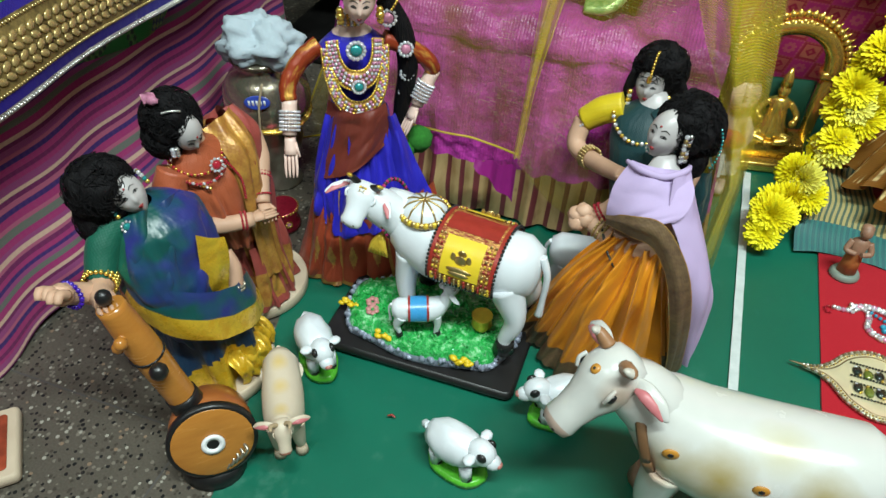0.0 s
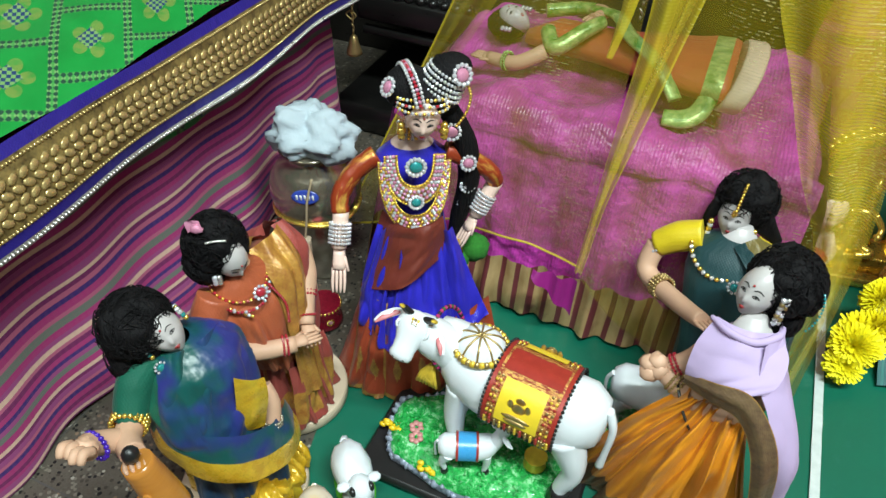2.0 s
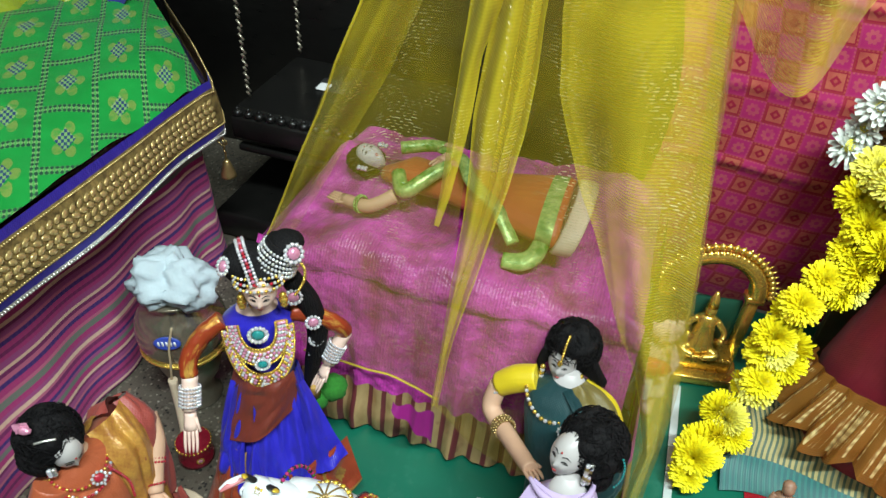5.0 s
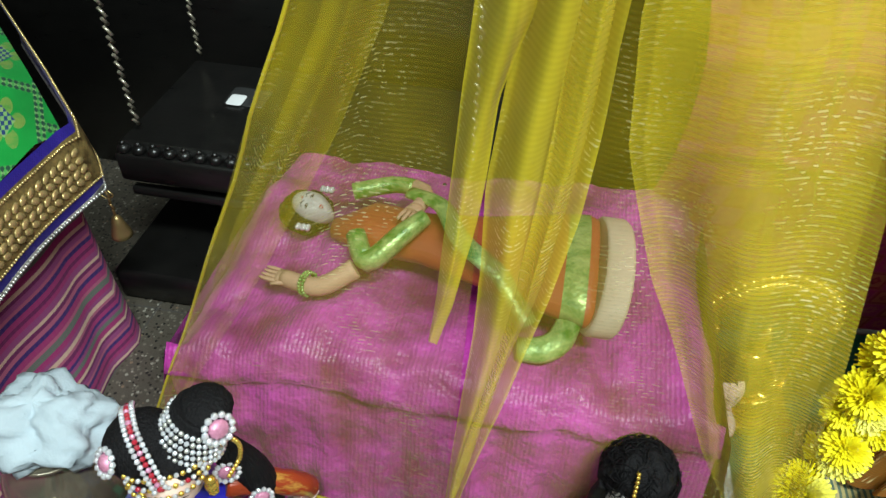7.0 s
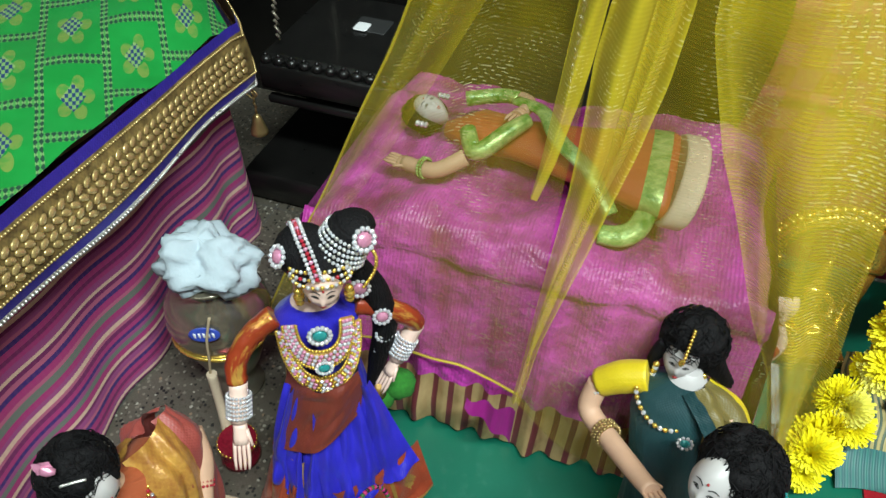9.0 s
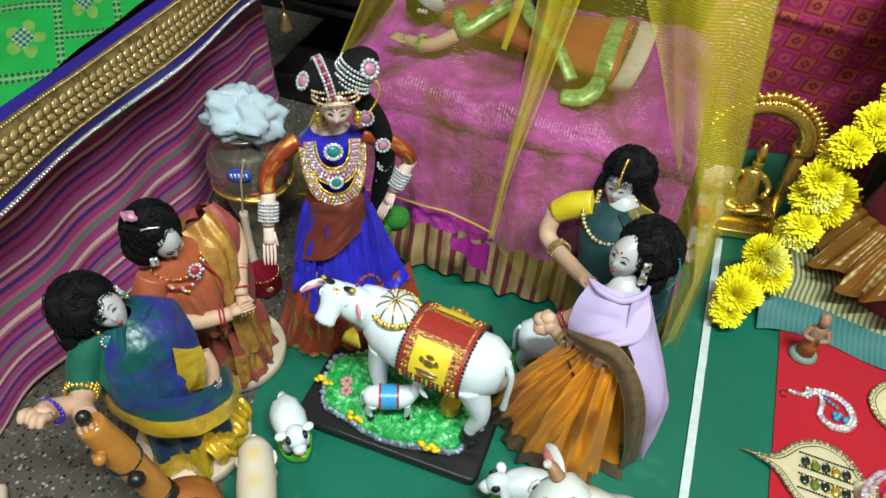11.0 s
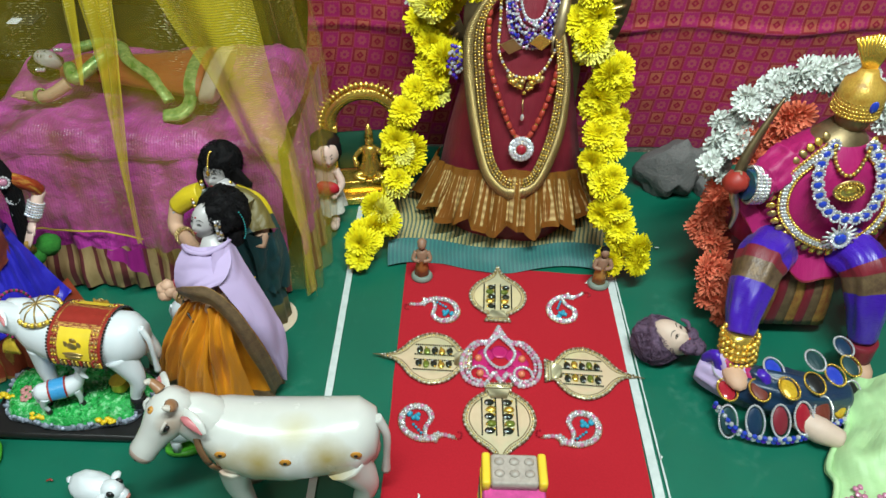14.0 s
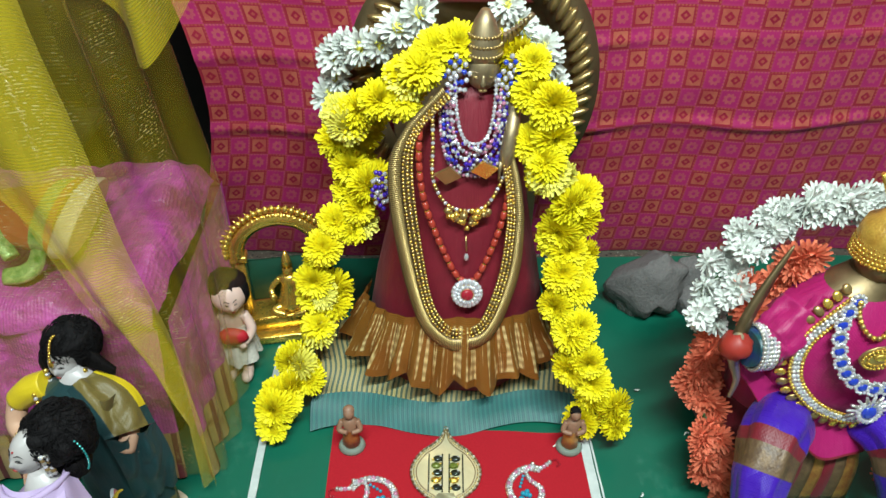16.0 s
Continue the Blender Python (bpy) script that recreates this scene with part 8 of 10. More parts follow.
def fig_cow():
    """Cow and calf on an enamelled mound, with a wooden board below."""
    b = tagged(Shape().slab(-0.157, 0.925, 0.236, 0.124, 0.004, 0.0165, plain("black_painted_board", (0.012, 0.011, 0.011), 0.38), 0.010, 0.004, 0.0).make("display_board", (-0.16, 0.925, 0.004)), "black rectangular board under the cow figurine", "board")
    s = Shape()
    secs = []
    for z, k in ((0.0165, 1.0), (0.020, 1.02), (0.028, 0.99), (0.036, 0.93), (0.041, 0.80), (0.042, 0.55)):
        secs.append([(-0.158 + 0.103 * k * math.copysign(abs(math.cos(a)) ** 0.75, math.cos(a)) * (1 + 0.03 * math.sin(a * 5)), 0.930 + 0.056 * k * math.copysign(abs(math.sin(a)) ** 0.8, math.sin(a)) * (1 + 0.05 * math.sin(a * 7)), z + (0.003 * wob(a * 2, z) if z > 0.03 else 0)) for a in np.linspace(0, 2 * math.pi, 49)[:-1]])
    s.loft(secs, GRASS, [ROCKGREY, ROCKGREY, GRASS, GRASS, GRASS])
    rng = random.Random(5)
    for i in range(420):
        a, r = rng.uniform(0, 6.28), math.sqrt(rng.uniform(0, 1))
        L, w = rng.uniform(0.004, 0.008), rng.uniform(0.0010, 0.0018)
        q = Vector((-0.158 + 0.097 * r * math.cos(a), 0.930 + 0.052 * r * math.sin(a), 0.0425 - 0.006 * max(0.0, r - 0.75) / 0.25))
        b = rng.uniform(0, 6.28)
        s.tube([q, q + Vector((L * 0.5 * math.cos(b), L * 0.5 * math.sin(b), 0.0016)), q + Vector((L * math.cos(b), L * math.sin(b), -0.0004))], [w * 0.6, w, w * 0.4], GRASS, 5, True, 2)
    for i in range(120):
        a = i * 6.2832 / 120 + rng.uniform(-0.02, 0.02)
        q = Vector((-0.158 + 0.103 * math.copysign(abs(math.cos(a)) ** 0.75, math.cos(a)) * (1 + 0.03 * math.sin(a * 5)), 0.930 + 0.056 * math.copysign(abs(math.sin(a)) ** 0.8, math.sin(a)) * (1 + 0.05 * math.sin(a * 7)), rng.uniform(0.021, 0.030)))
        s.ball(q, (rng.uniform(0.002, 0.005), rng.uniform(0.002, 0.004), rng.uniform(0.003, 0.006)), ROCKGREY, 7, 5, True, 0.5, seed=i)
    YELFLOWER = plain("yellow_flower_paint", (0.75, 0.50, 0.015), 0.35, 0, 0.2, 200)
    for x, y, z in ((-0.196, 0.882, 0.034), (-0.104, 0.877, 0.034), (-0.254, 0.914, 0.034)):
        for k in range(14):
            s.ball((x + rng.uniform(-0.012, 0.012), y + rng.uniform(-0.003, 0.004), z + rng.uniform(-0.002, 0.003)), (0.0045, 0.0032, 0.0028), YELFLOWER, 8, 5, True, 0.3, seed=k)
    ROSEPAINT = plain("faded_rose_paint", (0.50, 0.22, 0.20), 0.4, 0, 0.3, 200)
    for x, y in ((-0.226, 0.918), (-0.221, 0.906)):
        for k in range(6):
            s.ball((x + 0.005 * math.cos(k * 1.05), y + 0.005 * math.sin(k * 1.05), 0.044), (0.0036, 0.0036, 0.0018), ROSEPAINT, 8, 5)
    head = beast(s, pose(-0.132, 0.942, 0.042, 0, 0, 174), 0.172, BRIGHTWHITE, HOOF, EARPINK, 1.08, HOOF, None, (0.565, 0.12, 0.92), 112, 36, 0.275, None, 1.0, 0.0, 1.0, GOLDPAINT, 0.60, 0.62, 1.45, 0.30, 1.45, -20)
    s.m = head
    for i in range(9):
        s.ball((0.05 + 0.07 * (i % 3), 0.06 * (i // 3 - 1) * (1 - 0.25 * (i % 3)), 0.235 - 0.01 * (i % 3)), (0.040, 0.034, 0.028), BRASS if i % 2 else GOLDPAINT, 8, 6)
    s.beads([(0.14 + 0.10 * abs(q), 0.27 * q, 0.245 - 0.15 * q * q) for q in np.linspace(-1, 1, 15)], 0.020, BRASS, 0.036)
    s.m = pose(-0.132, 0.942, 0.042, 0, 0, 174) @ Matrix.Scale(0.172, 4)
    # saddle cloth with a gold panel, hump cap, garland
    for (x0, x1), mat, off in (((-0.33, 0.07), SADDLE, 0.012), ((-0.34, -0.315), REDPAINT, 0.018), ((0.055, 0.080), REDPAINT, 0.018)):
        rings = []
        for x in np.linspace(x0, x1, 5):
            rings.append([(x, (0.245 + off) * math.cos(a), 0.565 + (0.228 + off) * math.sin(a)) for a in np.linspace(-0.16, 3.30, 26)])
        s.loft(rings, mat, cap=False, closed=False)
    for sy in (-1, 1):
        def arc(x, lo, hi, off, k=8):
            return [(x, sy * (0.245 + off) * math.cos(q), 0.565 + (0.228 + off) * math.sin(q)) for q in np.linspace(lo, hi, k)]
        s.loft([arc(x, 0.10, 1.10, 0.022) for x in np.linspace(-0.250, 0.000, 4)], YELPANEL, cap=False, closed=False)
        s.loft([arc(x, 1.26, 1.57, 0.016) for x in np.linspace(-0.30, 0.04, 4)], REDPAINT, cap=False, closed=False)
        def dot(x, q, rx, rz, mat=BRASS):
            s.ball((x, sy * 0.270 * math.cos(q), 0.565 + 0.252 * math.sin(q)), (rx, 0.010, rz), mat, 8, 6)
        dot(-0.125, 0.72, 0.030, 0.030)
        dot(-0.125, 0.54, 0.040, 0.050)
        dot(-0.175, 0.60, 0.018, 0.040)
        dot(-0.075, 0.60, 0.018, 0.040)
        dot(-0.125, 0.32, 0.085, 0.022)
        dot(-0.125, 0.22, 0.070, 0.018)
        for x in (-0.304, -0.274, 0.022, 0.046):
            s.beads(arc(x, -0.14, 1.20, 0.020, 14), 0.010, GOLDPAINT, 0.031, mats=[GOLDPAINT, BRASS, REDPAINT])
        for q in (0.03, -0.05, -0.12):
            s.beads([(x, sy * 0.268 * math.cos(q), 0.565 + 0.25 * math.sin(q)) for x in np.linspace(-0.32, 0.06, 14)], 0.010, GOLDPAINT, 0.031, mats=[GOLDPAINT, BRASS, REDPAINT])
        for x in np.linspace(-0.32, 0.07, 20):
            s.ball((x, sy * 0.256, 0.512), (0.010, 0.008, 0.016), HOOF, 5, 4)
        for x in (-0.345, 0.085):
            s.beads(arc(x, -0.16, 1.5, 0.016, 16), 0.011, HOOF, 0.026)
    s.body([(0.76, 0.150, 0.145, 0.225, 0, 0), (0.81, 0.140, 0.135, 0.225, 0, 0), (0.848, 0.105, 0.10, 0.225, 0, 0), (0.868, 0.055, 0.05, 0.225, 0, 0), (0.873, 0.01, 0.01, 0.225, 0, 0)], BRIGHTWHITE, n=24)
    for i in range(10):
        a = i * 0.628
        s.tube([(0.225 + 0.145 * math.cos(a), 0.140 * math.sin(a), 0.800), (0.225 + 0.108 * math.cos(a), 0.104 * math.sin(a), 0.849), (0.225 + 0.05 * math.cos(a), 0.05 * math.sin(a), 0.871), (0.225, 0, 0.876)], 0.0065, BRASS, 5, k=3)
    s.beads([(0.225 + 0.152 * math.cos(a), 0.148 * math.sin(a), 0.785) for a in np.linspace(0, 6.28, 60)], 0.022, GOLDPAINT, 0.026, mats=[GOLDPAINT, BRASS])
    s.beads([(0.43 + 0.06 * math.sin(a), 0.175 * math.cos(a), 0.72 + 0.19 * math.sin(a)) for a in np.linspace(0, 6.28, 40)], 0.014, MAGENTA, 0.022, mats=[MAGENTA, HOOF, MAGENTA, STEM])
    for i in range(7):
        s.tube([(0.46, 0.13, 0.60), (0.47 + 0.012 * (i - 3), 0.165, 0.55), (0.47 + 0.022 * (i - 3), 0.18, 0.47)], [0.02, 0.018, 0.010], GOLDPAINT, 5, k=2)
    # calf and a pot under the cow
    beast(s, pose(-0.157, 0.900, 0.042, 0, 0, 22), 0.060, BRIGHTWHITE, HOOF, BRIGHTWHITE, 1.1, None, None, (0.48, 0, 1.02), 30, -22, 0.40)
    s.m = pose(-0.157, 0.900, 0.042, 0, 0, 22) @ Matrix.Scale(0.060, 4)
    for (x0, x1), mat, off in (((-0.22, 0.10), plain("sky_blue_enamel", (0.05, 0.30, 0.60), 0.3), 0.015), ((-0.25, -0.21), REDPAINT, 0.025), ((0.09, 0.13), REDPAINT, 0.025)):
        s.loft([[(x, (0.235 + off) * math.cos(a), 0.565 + (0.228 + off) * math.sin(a)) for a in np.linspace(-0.3, 3.44, 20)] for x in np.linspace(x0, x1, 3)], mat, cap=False, closed=False)
    s.m = Matrix()
    s.body([(0.042, 0.007, 0.007, -0.094, 0.925, 0), (0.050, 0.012, 0.012, -0.094, 0.925, 0), (0.060, 0.010, 0.010, -0.094, 0.925, 0), (0.064, 0.012, 0.012, -0.094, 0.925, 0)], GOLDPAINT, n=16)
    ob = s.make("cow_and_calf_figurine", (-0.16, 0.938, 0.0165))
    tagged(ob, "white enamel cow with red saddle cloth on green mound", "cow figurine", "cow figurines")


fig_cow()


def second_cow():
    s = Shape()
    GREYWHITE = painted("grey_white_enamel", (0.62, 0.65, 0.68), [], 0.3, 0.15)
    beast(s, pose(0.012, 1.045, 0.022, 0, 0, 8), 0.105, GREYWHITE, HOOF, EARPINK, 1.15, GOLDPAINT)
    s.m = Matrix()
    s.body([(0.004, 0.085, 0.036, 0.012, 1.045, 0.03), (0.018, 0.085, 0.036, 0.012, 1.045, 0.03), (0.022, 0.076, 0.030, 0.012, 1.045, 0.03)], GRASS, n=36, pleats=7)
    tagged(s.make("cow_figurine", (0.01, 1.045, 0.004)), "grey-white cow figurine on a green oval base", "cow figurine", "cow figurines")


second_cow()


def sheep_mesh():
    s = Shape()
    s.body([(0.0, 0.030, 0.019, 0, 0, 0.04), (0.006, 0.030, 0.019, 0, 0, 0.04), (0.008, 0.027, 0.016, 0, 0, 0.04)], plain("lime_green_enamel", (0.09, 0.42, 0.03), 0.25, 0, 0.4, 120, 0.5, 200), n=28, pleats=5)
    s.ball((-0.004, 0, 0.036), (0.030, 0.0185, 0.0205), BRIGHTWHITE, 20, 14, rough=0.10)
    s.ball((0.024, 0, 0.046), (0.014, 0.0115, 0.0125), BRIGHTWHITE, 14, 10)
    s.ball((0.035, 0, 0.041), (0.0085, 0.0075, 0.0075), BRIGHTWHITE, 12, 8)
    s.ball((0.0425, 0, 0.0415), (0.0025, 0.004, 0.0026), plain("rose_nose_paint", (0.45, 0.18, 0.15), 0.4), 8, 5)
    for sy in (-1, 1):
        s.ball((0.0285, sy * 0.0085, 0.0515), (0.0050, 0.0032, 0.0046), INK, 10, 7)
        s.ball((0.020, sy * 0.0145, 0.0500), (0.0055, 0.0065, 0.0030), BRIGHTWHITE, 8, 6)
        for x in (-0.018, 0.014):
            s.tube([(x, sy * 0.009, 0.026), (x + 0.001, sy * 0.0095, 0.008)], [0.0065, 0.0055], BRIGHTWHITE, 8, k=2)
            s.ball((x + 0.002, sy * 0.0095, 0.0095), (0.006, 0.005, 0.003), HOOF, 8, 5)
    s.tube([(-0.032, 0, 0.040), (-0.037, 0.002, 0.036), (-0.038, 0.004, 0.028)], [0.004, 0.004, 0.003], BRIGHTWHITE, 6)
    return s


def sheep():
    first = tagged(sheep_mesh().make("sheep_figurine"), "small white sheep figurine with black eyes on a lime green base", "sheep figurine", "sheep figurines")
    first.matrix_basis = pose(-0.262, 0.842, 0.0045, 0, 0, -44) @ Matrix.Scale(1.10, 4)
    copy_thing(first, pose(-0.070, 0.772, 0.0045, 0, 0, -14))
    copy_thing(first, pose(0.012, 0.866, 0.0045, 0, 0, 205))
    return first


sheep()


def beige_calf():
    s = Shape()
    beast(s, pose(0, 0, 0), 0.098, painted("beige_clay", (0.60, 0.50, 0.38), [(0.0, 0.0, 0.080, 0.012, (0.60, 0.42, 0.14), 0.9), (-0.03, 0, 0.080, 0.012, (0.60, 0.42, 0.14), 0.9), (0.03, 0, 0.085, 0.012, (0.60, 0.42, 0.14), 0.9)], 0.5, 0.12), plain("beige_hoof", (0.45, 0.36, 0.26), 0.6), EARPINK, 1.0, plain("beige_horn", (0.45, 0.33, 0.2), 0.6), plain("reddish_nose", (0.36, 0.15, 0.10), 0.5), (0.50, 0, 0.84), 0, 52, 0.34)
    ob = s.make("calf_figurine")
    ob.matrix_basis = pose(-0.250, 0.752, 0.004, 0, 0, -58)
    tagged(ob, "beige clay calf figurine with a yellow stripe along its back", "calf figurine", "cow figurines")


beige_calf()


# ---- veena, pots and small furnishings ----
def veena():
    vn = thing("veena", -0.305, 0.702, 0, "toy wooden veena with a round gourd and black trim", "veena")
    g = Shape()
    c = Vector((-0.305, 0.704, 0.050))
    ax = Vector((0.62, -0.70, 0.28)).normalized()
    e1 = ax.orthogonal().normalized()
    e2 = ax.cross(e1)
    def disc(d, r):
        return [c + ax * d + (e1 * math.cos(a) + e2 * math.sin(a)) * r for a in np.linspace(0, 2 * math.pi, 33)[:-1]]
    g.loft([disc(-0.034, 0.008), disc(-0.032, 0.022), disc(-0.020, 0.036), disc(0.0, 0.040), disc(0.020, 0.039)], CEDAR, world=True)
    part("gourd", g, vn, "reddish varnished wooden gourd")
    part("rim", Shape().loft([disc(0.017, 0.0405), disc(0.018, 0.0425), disc(0.025, 0.0425), disc(0.026, 0.040)], INK, world=True), vn, "black rim")
    part("soundboard", Shape().loft([disc(0.0255, 0.0395), disc(0.0265, 0.0375), disc(0.027, 0.020)], HONEYWOOD, world=True), vn)
    p = Shape()
    p.loft([disc(0.0275, 0.011), disc(0.0295, 0.011), disc(0.0295, 0.006), disc(0.0275, 0.006)], plain_white, world=True)
    p.loft([disc(0.027, 0.006), disc(0.0285, 0.0055)], INK, world=True)
    part("sound_hole", p, vn, "white-ringed black sound hole")
    br = Shape()
    for i in range(5):
        q = c + ax * 0.029 + e1 * 0.0 + Vector((0.012, 0.004, -0.022)) + Vector((0.004 * i - 0.008, 0.003 * i, 0.004 * i - 0.004))
        br.tube([q - Vector((0.006, -0.004, 0.003)), q + Vector((0.006, -0.002, -0.004)), q + Vector((0.004, -0.006, -0.010))], 0.0016, STEEL, 5, True, 3)
    part("bridge", br, vn, "grey metal bridge")
    top, bot = Vector((-0.358, 0.696, 0.214)), Vector((-0.322, 0.702, 0.088))
    d = top - bot
    part("neck", Shape().tube([bot - d * 0.1, bot + d * 0.3, bot + d * 0.65, top], [0.0135, 0.0145, 0.0155, 0.0125], HONEYWOOD, 14, True), vn, "honey-coloured varnished neck")
    part("collar", Shape().tube([bot - d * 0.08, bot + d * 0.08], [0.0165, 0.0155], INK, 14, True, 3), vn, "black collar")
    part("finial", Shape().ball(top + d * 0.07, (0.007, 0.007, 0.008), INK, 10, 7, True), vn, "black knob")
    for i, (t, off) in enumerate(((0.50, (0.018, -0.012, 0)), (0.62, (-0.016, -0.010, 0.0)), (0.80, (0.008, -0.018, 0.0)))):
        q = bot + d * t
        peg = Shape().tube([q, q + Vector(off) * 0.8], [0.005, 0.004], HONEYWOOD, 8, True, 2)
        peg.ball(q + Vector(off), 0.0085 if i == 0 else 0.006, INK if i == 0 else HONEYWOOD, 10, 7, True)
        part("tuning_peg", peg, vn)
    part("tie", Shape().tube([bot + d * 0.55 + Vector((0.0155 * math.cos(a), 0.0155 * math.sin(a), 0.003 * math.sin(a))) for a in np.linspace(0, 6.28, 16)], 0.0014, INK, 4, True, 1), vn)
    part("stand", Shape().body([(0.001, 0.030, 0.026, -0.303, 0.690, 0), (0.004, 0.034, 0.030, -0.303, 0.690, 0), (0.016, 0.032, 0.028, -0.303, 0.692, 0), (0.020, 0.024, 0.02, -0.303, 0.694, 0)], INK, n=24), vn, "glossy black stand")


veena()


def pots():
    p = thing("brass_pot", -0.474, 1.135, 0, "round brass pot on a silver vase, stuffed with white cotton", "pot")
    x, y = -0.476, 1.138
    v = Shape().body([(0.001, 0.030, 0.030, x, y), (0.006, 0.032, 0.032, x, y), (0.015, 0.024, 0.024, x, y), (0.035, 0.022, 0.022, x, y), (0.055, 0.034, 0.034, x, y), (0.080, 0.042, 0.042, x, y), (0.100, 0.038, 0.038, x, y), (0.112, 0.044, 0.044, x, y)], STEEL, n=36)
    part("lower_vase", v, p, "dull silver vase")
    v = Shape().body([(0.110, 0.040, 0.040, x, y), (0.114, 0.050, 0.050, x, y), (0.122, 0.056, 0.056, x, y), (0.145, 0.060, 0.060, x, y), (0.165, 0.057, 0.057, x, y), (0.182, 0.046, 0.046, x, y), (0.192, 0.034, 0.034, x, y), (0.200, 0.034, 0.034, x, y), (0.206, 0.042, 0.042, x, y), (0.208, 0.040, 0.040, x, y)], BRONZE, n=40)
    pot = part("pot_body", v, p, "polished bronze-coloured pot")
    part("wire_band", Shape().tube([(x + 0.0565 * math.cos(a), y + 0.0565 * math.sin(a), 0.120 + 0.002 * math.sin(a * 3)) for a in np.linspace(0, 6.28, 30)], 0.003, GOLD, 6, True, 1), pot, "gold band")
    st = Shape()
    n = Vector((0.35, -0.90, 0.25)).normalized()
    xx = n.cross(Vector((0, 0, 1))).normalized()
    yy = xx.cross(n)
    cc = Vector((x, y, 0.150)) + Vector((0.35, -0.93, 0)).normalized() * 0.0575 + Vector((0, 0, 0.018))
    st.loft([[cc + n * d + xx * 0.017 * k * math.cos(a) + yy * 0.0095 * k * math.sin(a) for a in np.linspace(0, 2 * math.pi, 25)[:-1]] for d, k in ((0.0, 1.0), (0.0016, 1.0), (0.0018, 0.82))], plain("blue_sticker", (0.03, 0.06, 0.35), 0.3), world=True)
    for i in range(5):
        st.slab(cc.x + n.x * 0.0025 + xx.x * (i - 2) * 0.005, cc.y + n.y * 0.0025 + xx.y * (i - 2) * 0.005, 0.003, 0.0012, cc.z - 0.003, cc.z + 0.004, plain_white, 0.0005, 0.0002)
    part("sticker", st, pot, "oval blue sticker with pale lettering bars")
    rope = Shape().tube([(x + 0.03, y - 0.05, 0.195), (x + 0.025, y - 0.058, 0.165), (x + 0.022, y - 0.060, 0.135), (x + 0.018, y - 0.062, 0.105)], 0.0016, plain("jute_string", (0.42, 0.32, 0.2), 0.8), 5, True)
    part("string", rope, p)
    stick = Shape().tube([(x + 0.020, y - 0.062, 0.108), (x + 0.024, y - 0.068, 0.06), (x + 0.034, y - 0.080, 0.012)], [0.006, 0.0055, 0.007], PALEWOOD, 8, True)
    tagged(stick.make("wooden_stick", (x + 0.03, y - 0.07, 0)), "short pale wooden stick leaning on the vase", "stick")
    c = Shape()
    COTTON = plain("white_cotton_wool", (0.42, 0.49, 0.54), 0.95, 0, 0.12, 60, 0.9, 260, 0, 0.1)
    # one wad, pulled into lumps and loose tufts
    rings = []
    for j in range(31):
        th = math.pi * j / 30
        ring = []
        for i in range(52):
            a = 2 * math.pi * i / 52
            d = Vector((math.sin(th) * math.cos(a), math.sin(th) * math.sin(a), math.cos(th)))
            k = 1 + 0.42 * noise.noise(d * 1.7 + Vector((3, 1, 5))) + 0.16 * noise.noise(d * 4.3) + 0.09 * noise.noise(d * 10) + 0.05 * noise.noise(d * 22)
            ring.append((x + d.x * 0.051 * k, y + d.y * 0.043 * k, 0.224 + d.z * 0.036 * k))
        rings.append(ring)
    c.loft(rings, COTTON, cap=False)
    tagged(c.make("cotton_wad", (x, y, 0.208)), "loose white cotton wool heaped on the pot mouth", "cotton")
    t = Shape().body([(0.002, 0.022, 0.022, -0.420, 1.045), (0.004, 0.024, 0.024, -0.420, 1.045), (0.012, 0.023, 0.023, -0.420, 1.045), (0.020, 0.020, 0.020, -0.420, 1.045), (0.030, 0.023, 0.023, -0.420, 1.045), (0.036, 0.022, 0.022, -0.420, 1.045)], plain("glittery_red_lacquer", (0.28, 0.01, 0.03), 0.2, 0.4, 0.6, 300, 0.5, 700), n=28)
    t.beads([(-0.420 + 0.0225 * math.cos(a), 1.045 + 0.0225 * math.sin(a), 0.034) for a in np.linspace(0, 6.28, 30)], 0.0018, GOLD, 0.005)
    t.jewel((-0.402, 1.030, 0.018), (0.7, -0.7, 0.1), 0.005, GOLD, PINKGEM)
    tagged(t.make("red_pot", (-0.42, 1.045, 0)), "small glittery red lacquered pot on the floor", "pot")


pots()


def corner_frame():
    fr = thing("tray", -0.535, 0.605, 0, "pale-edged shallow tray with a red and green picture", "tray")
    part("rim", Shape().slab(-0.545, 0.60, 0.12, 0.09, 0.001, 0.016, PALEWOOD, 0.006, 0.003, 0.75), fr)
    part("panel", Shape().slab(-0.545, 0.60, 0.10, 0.07, 0.0162, 0.0175, plain("red_green_print", (0.28, 0.05, 0.02), 0.4, 0, 0.9, 60), 0.004, 0.0008, 0.75), fr, "red and green print")


corner_frame()


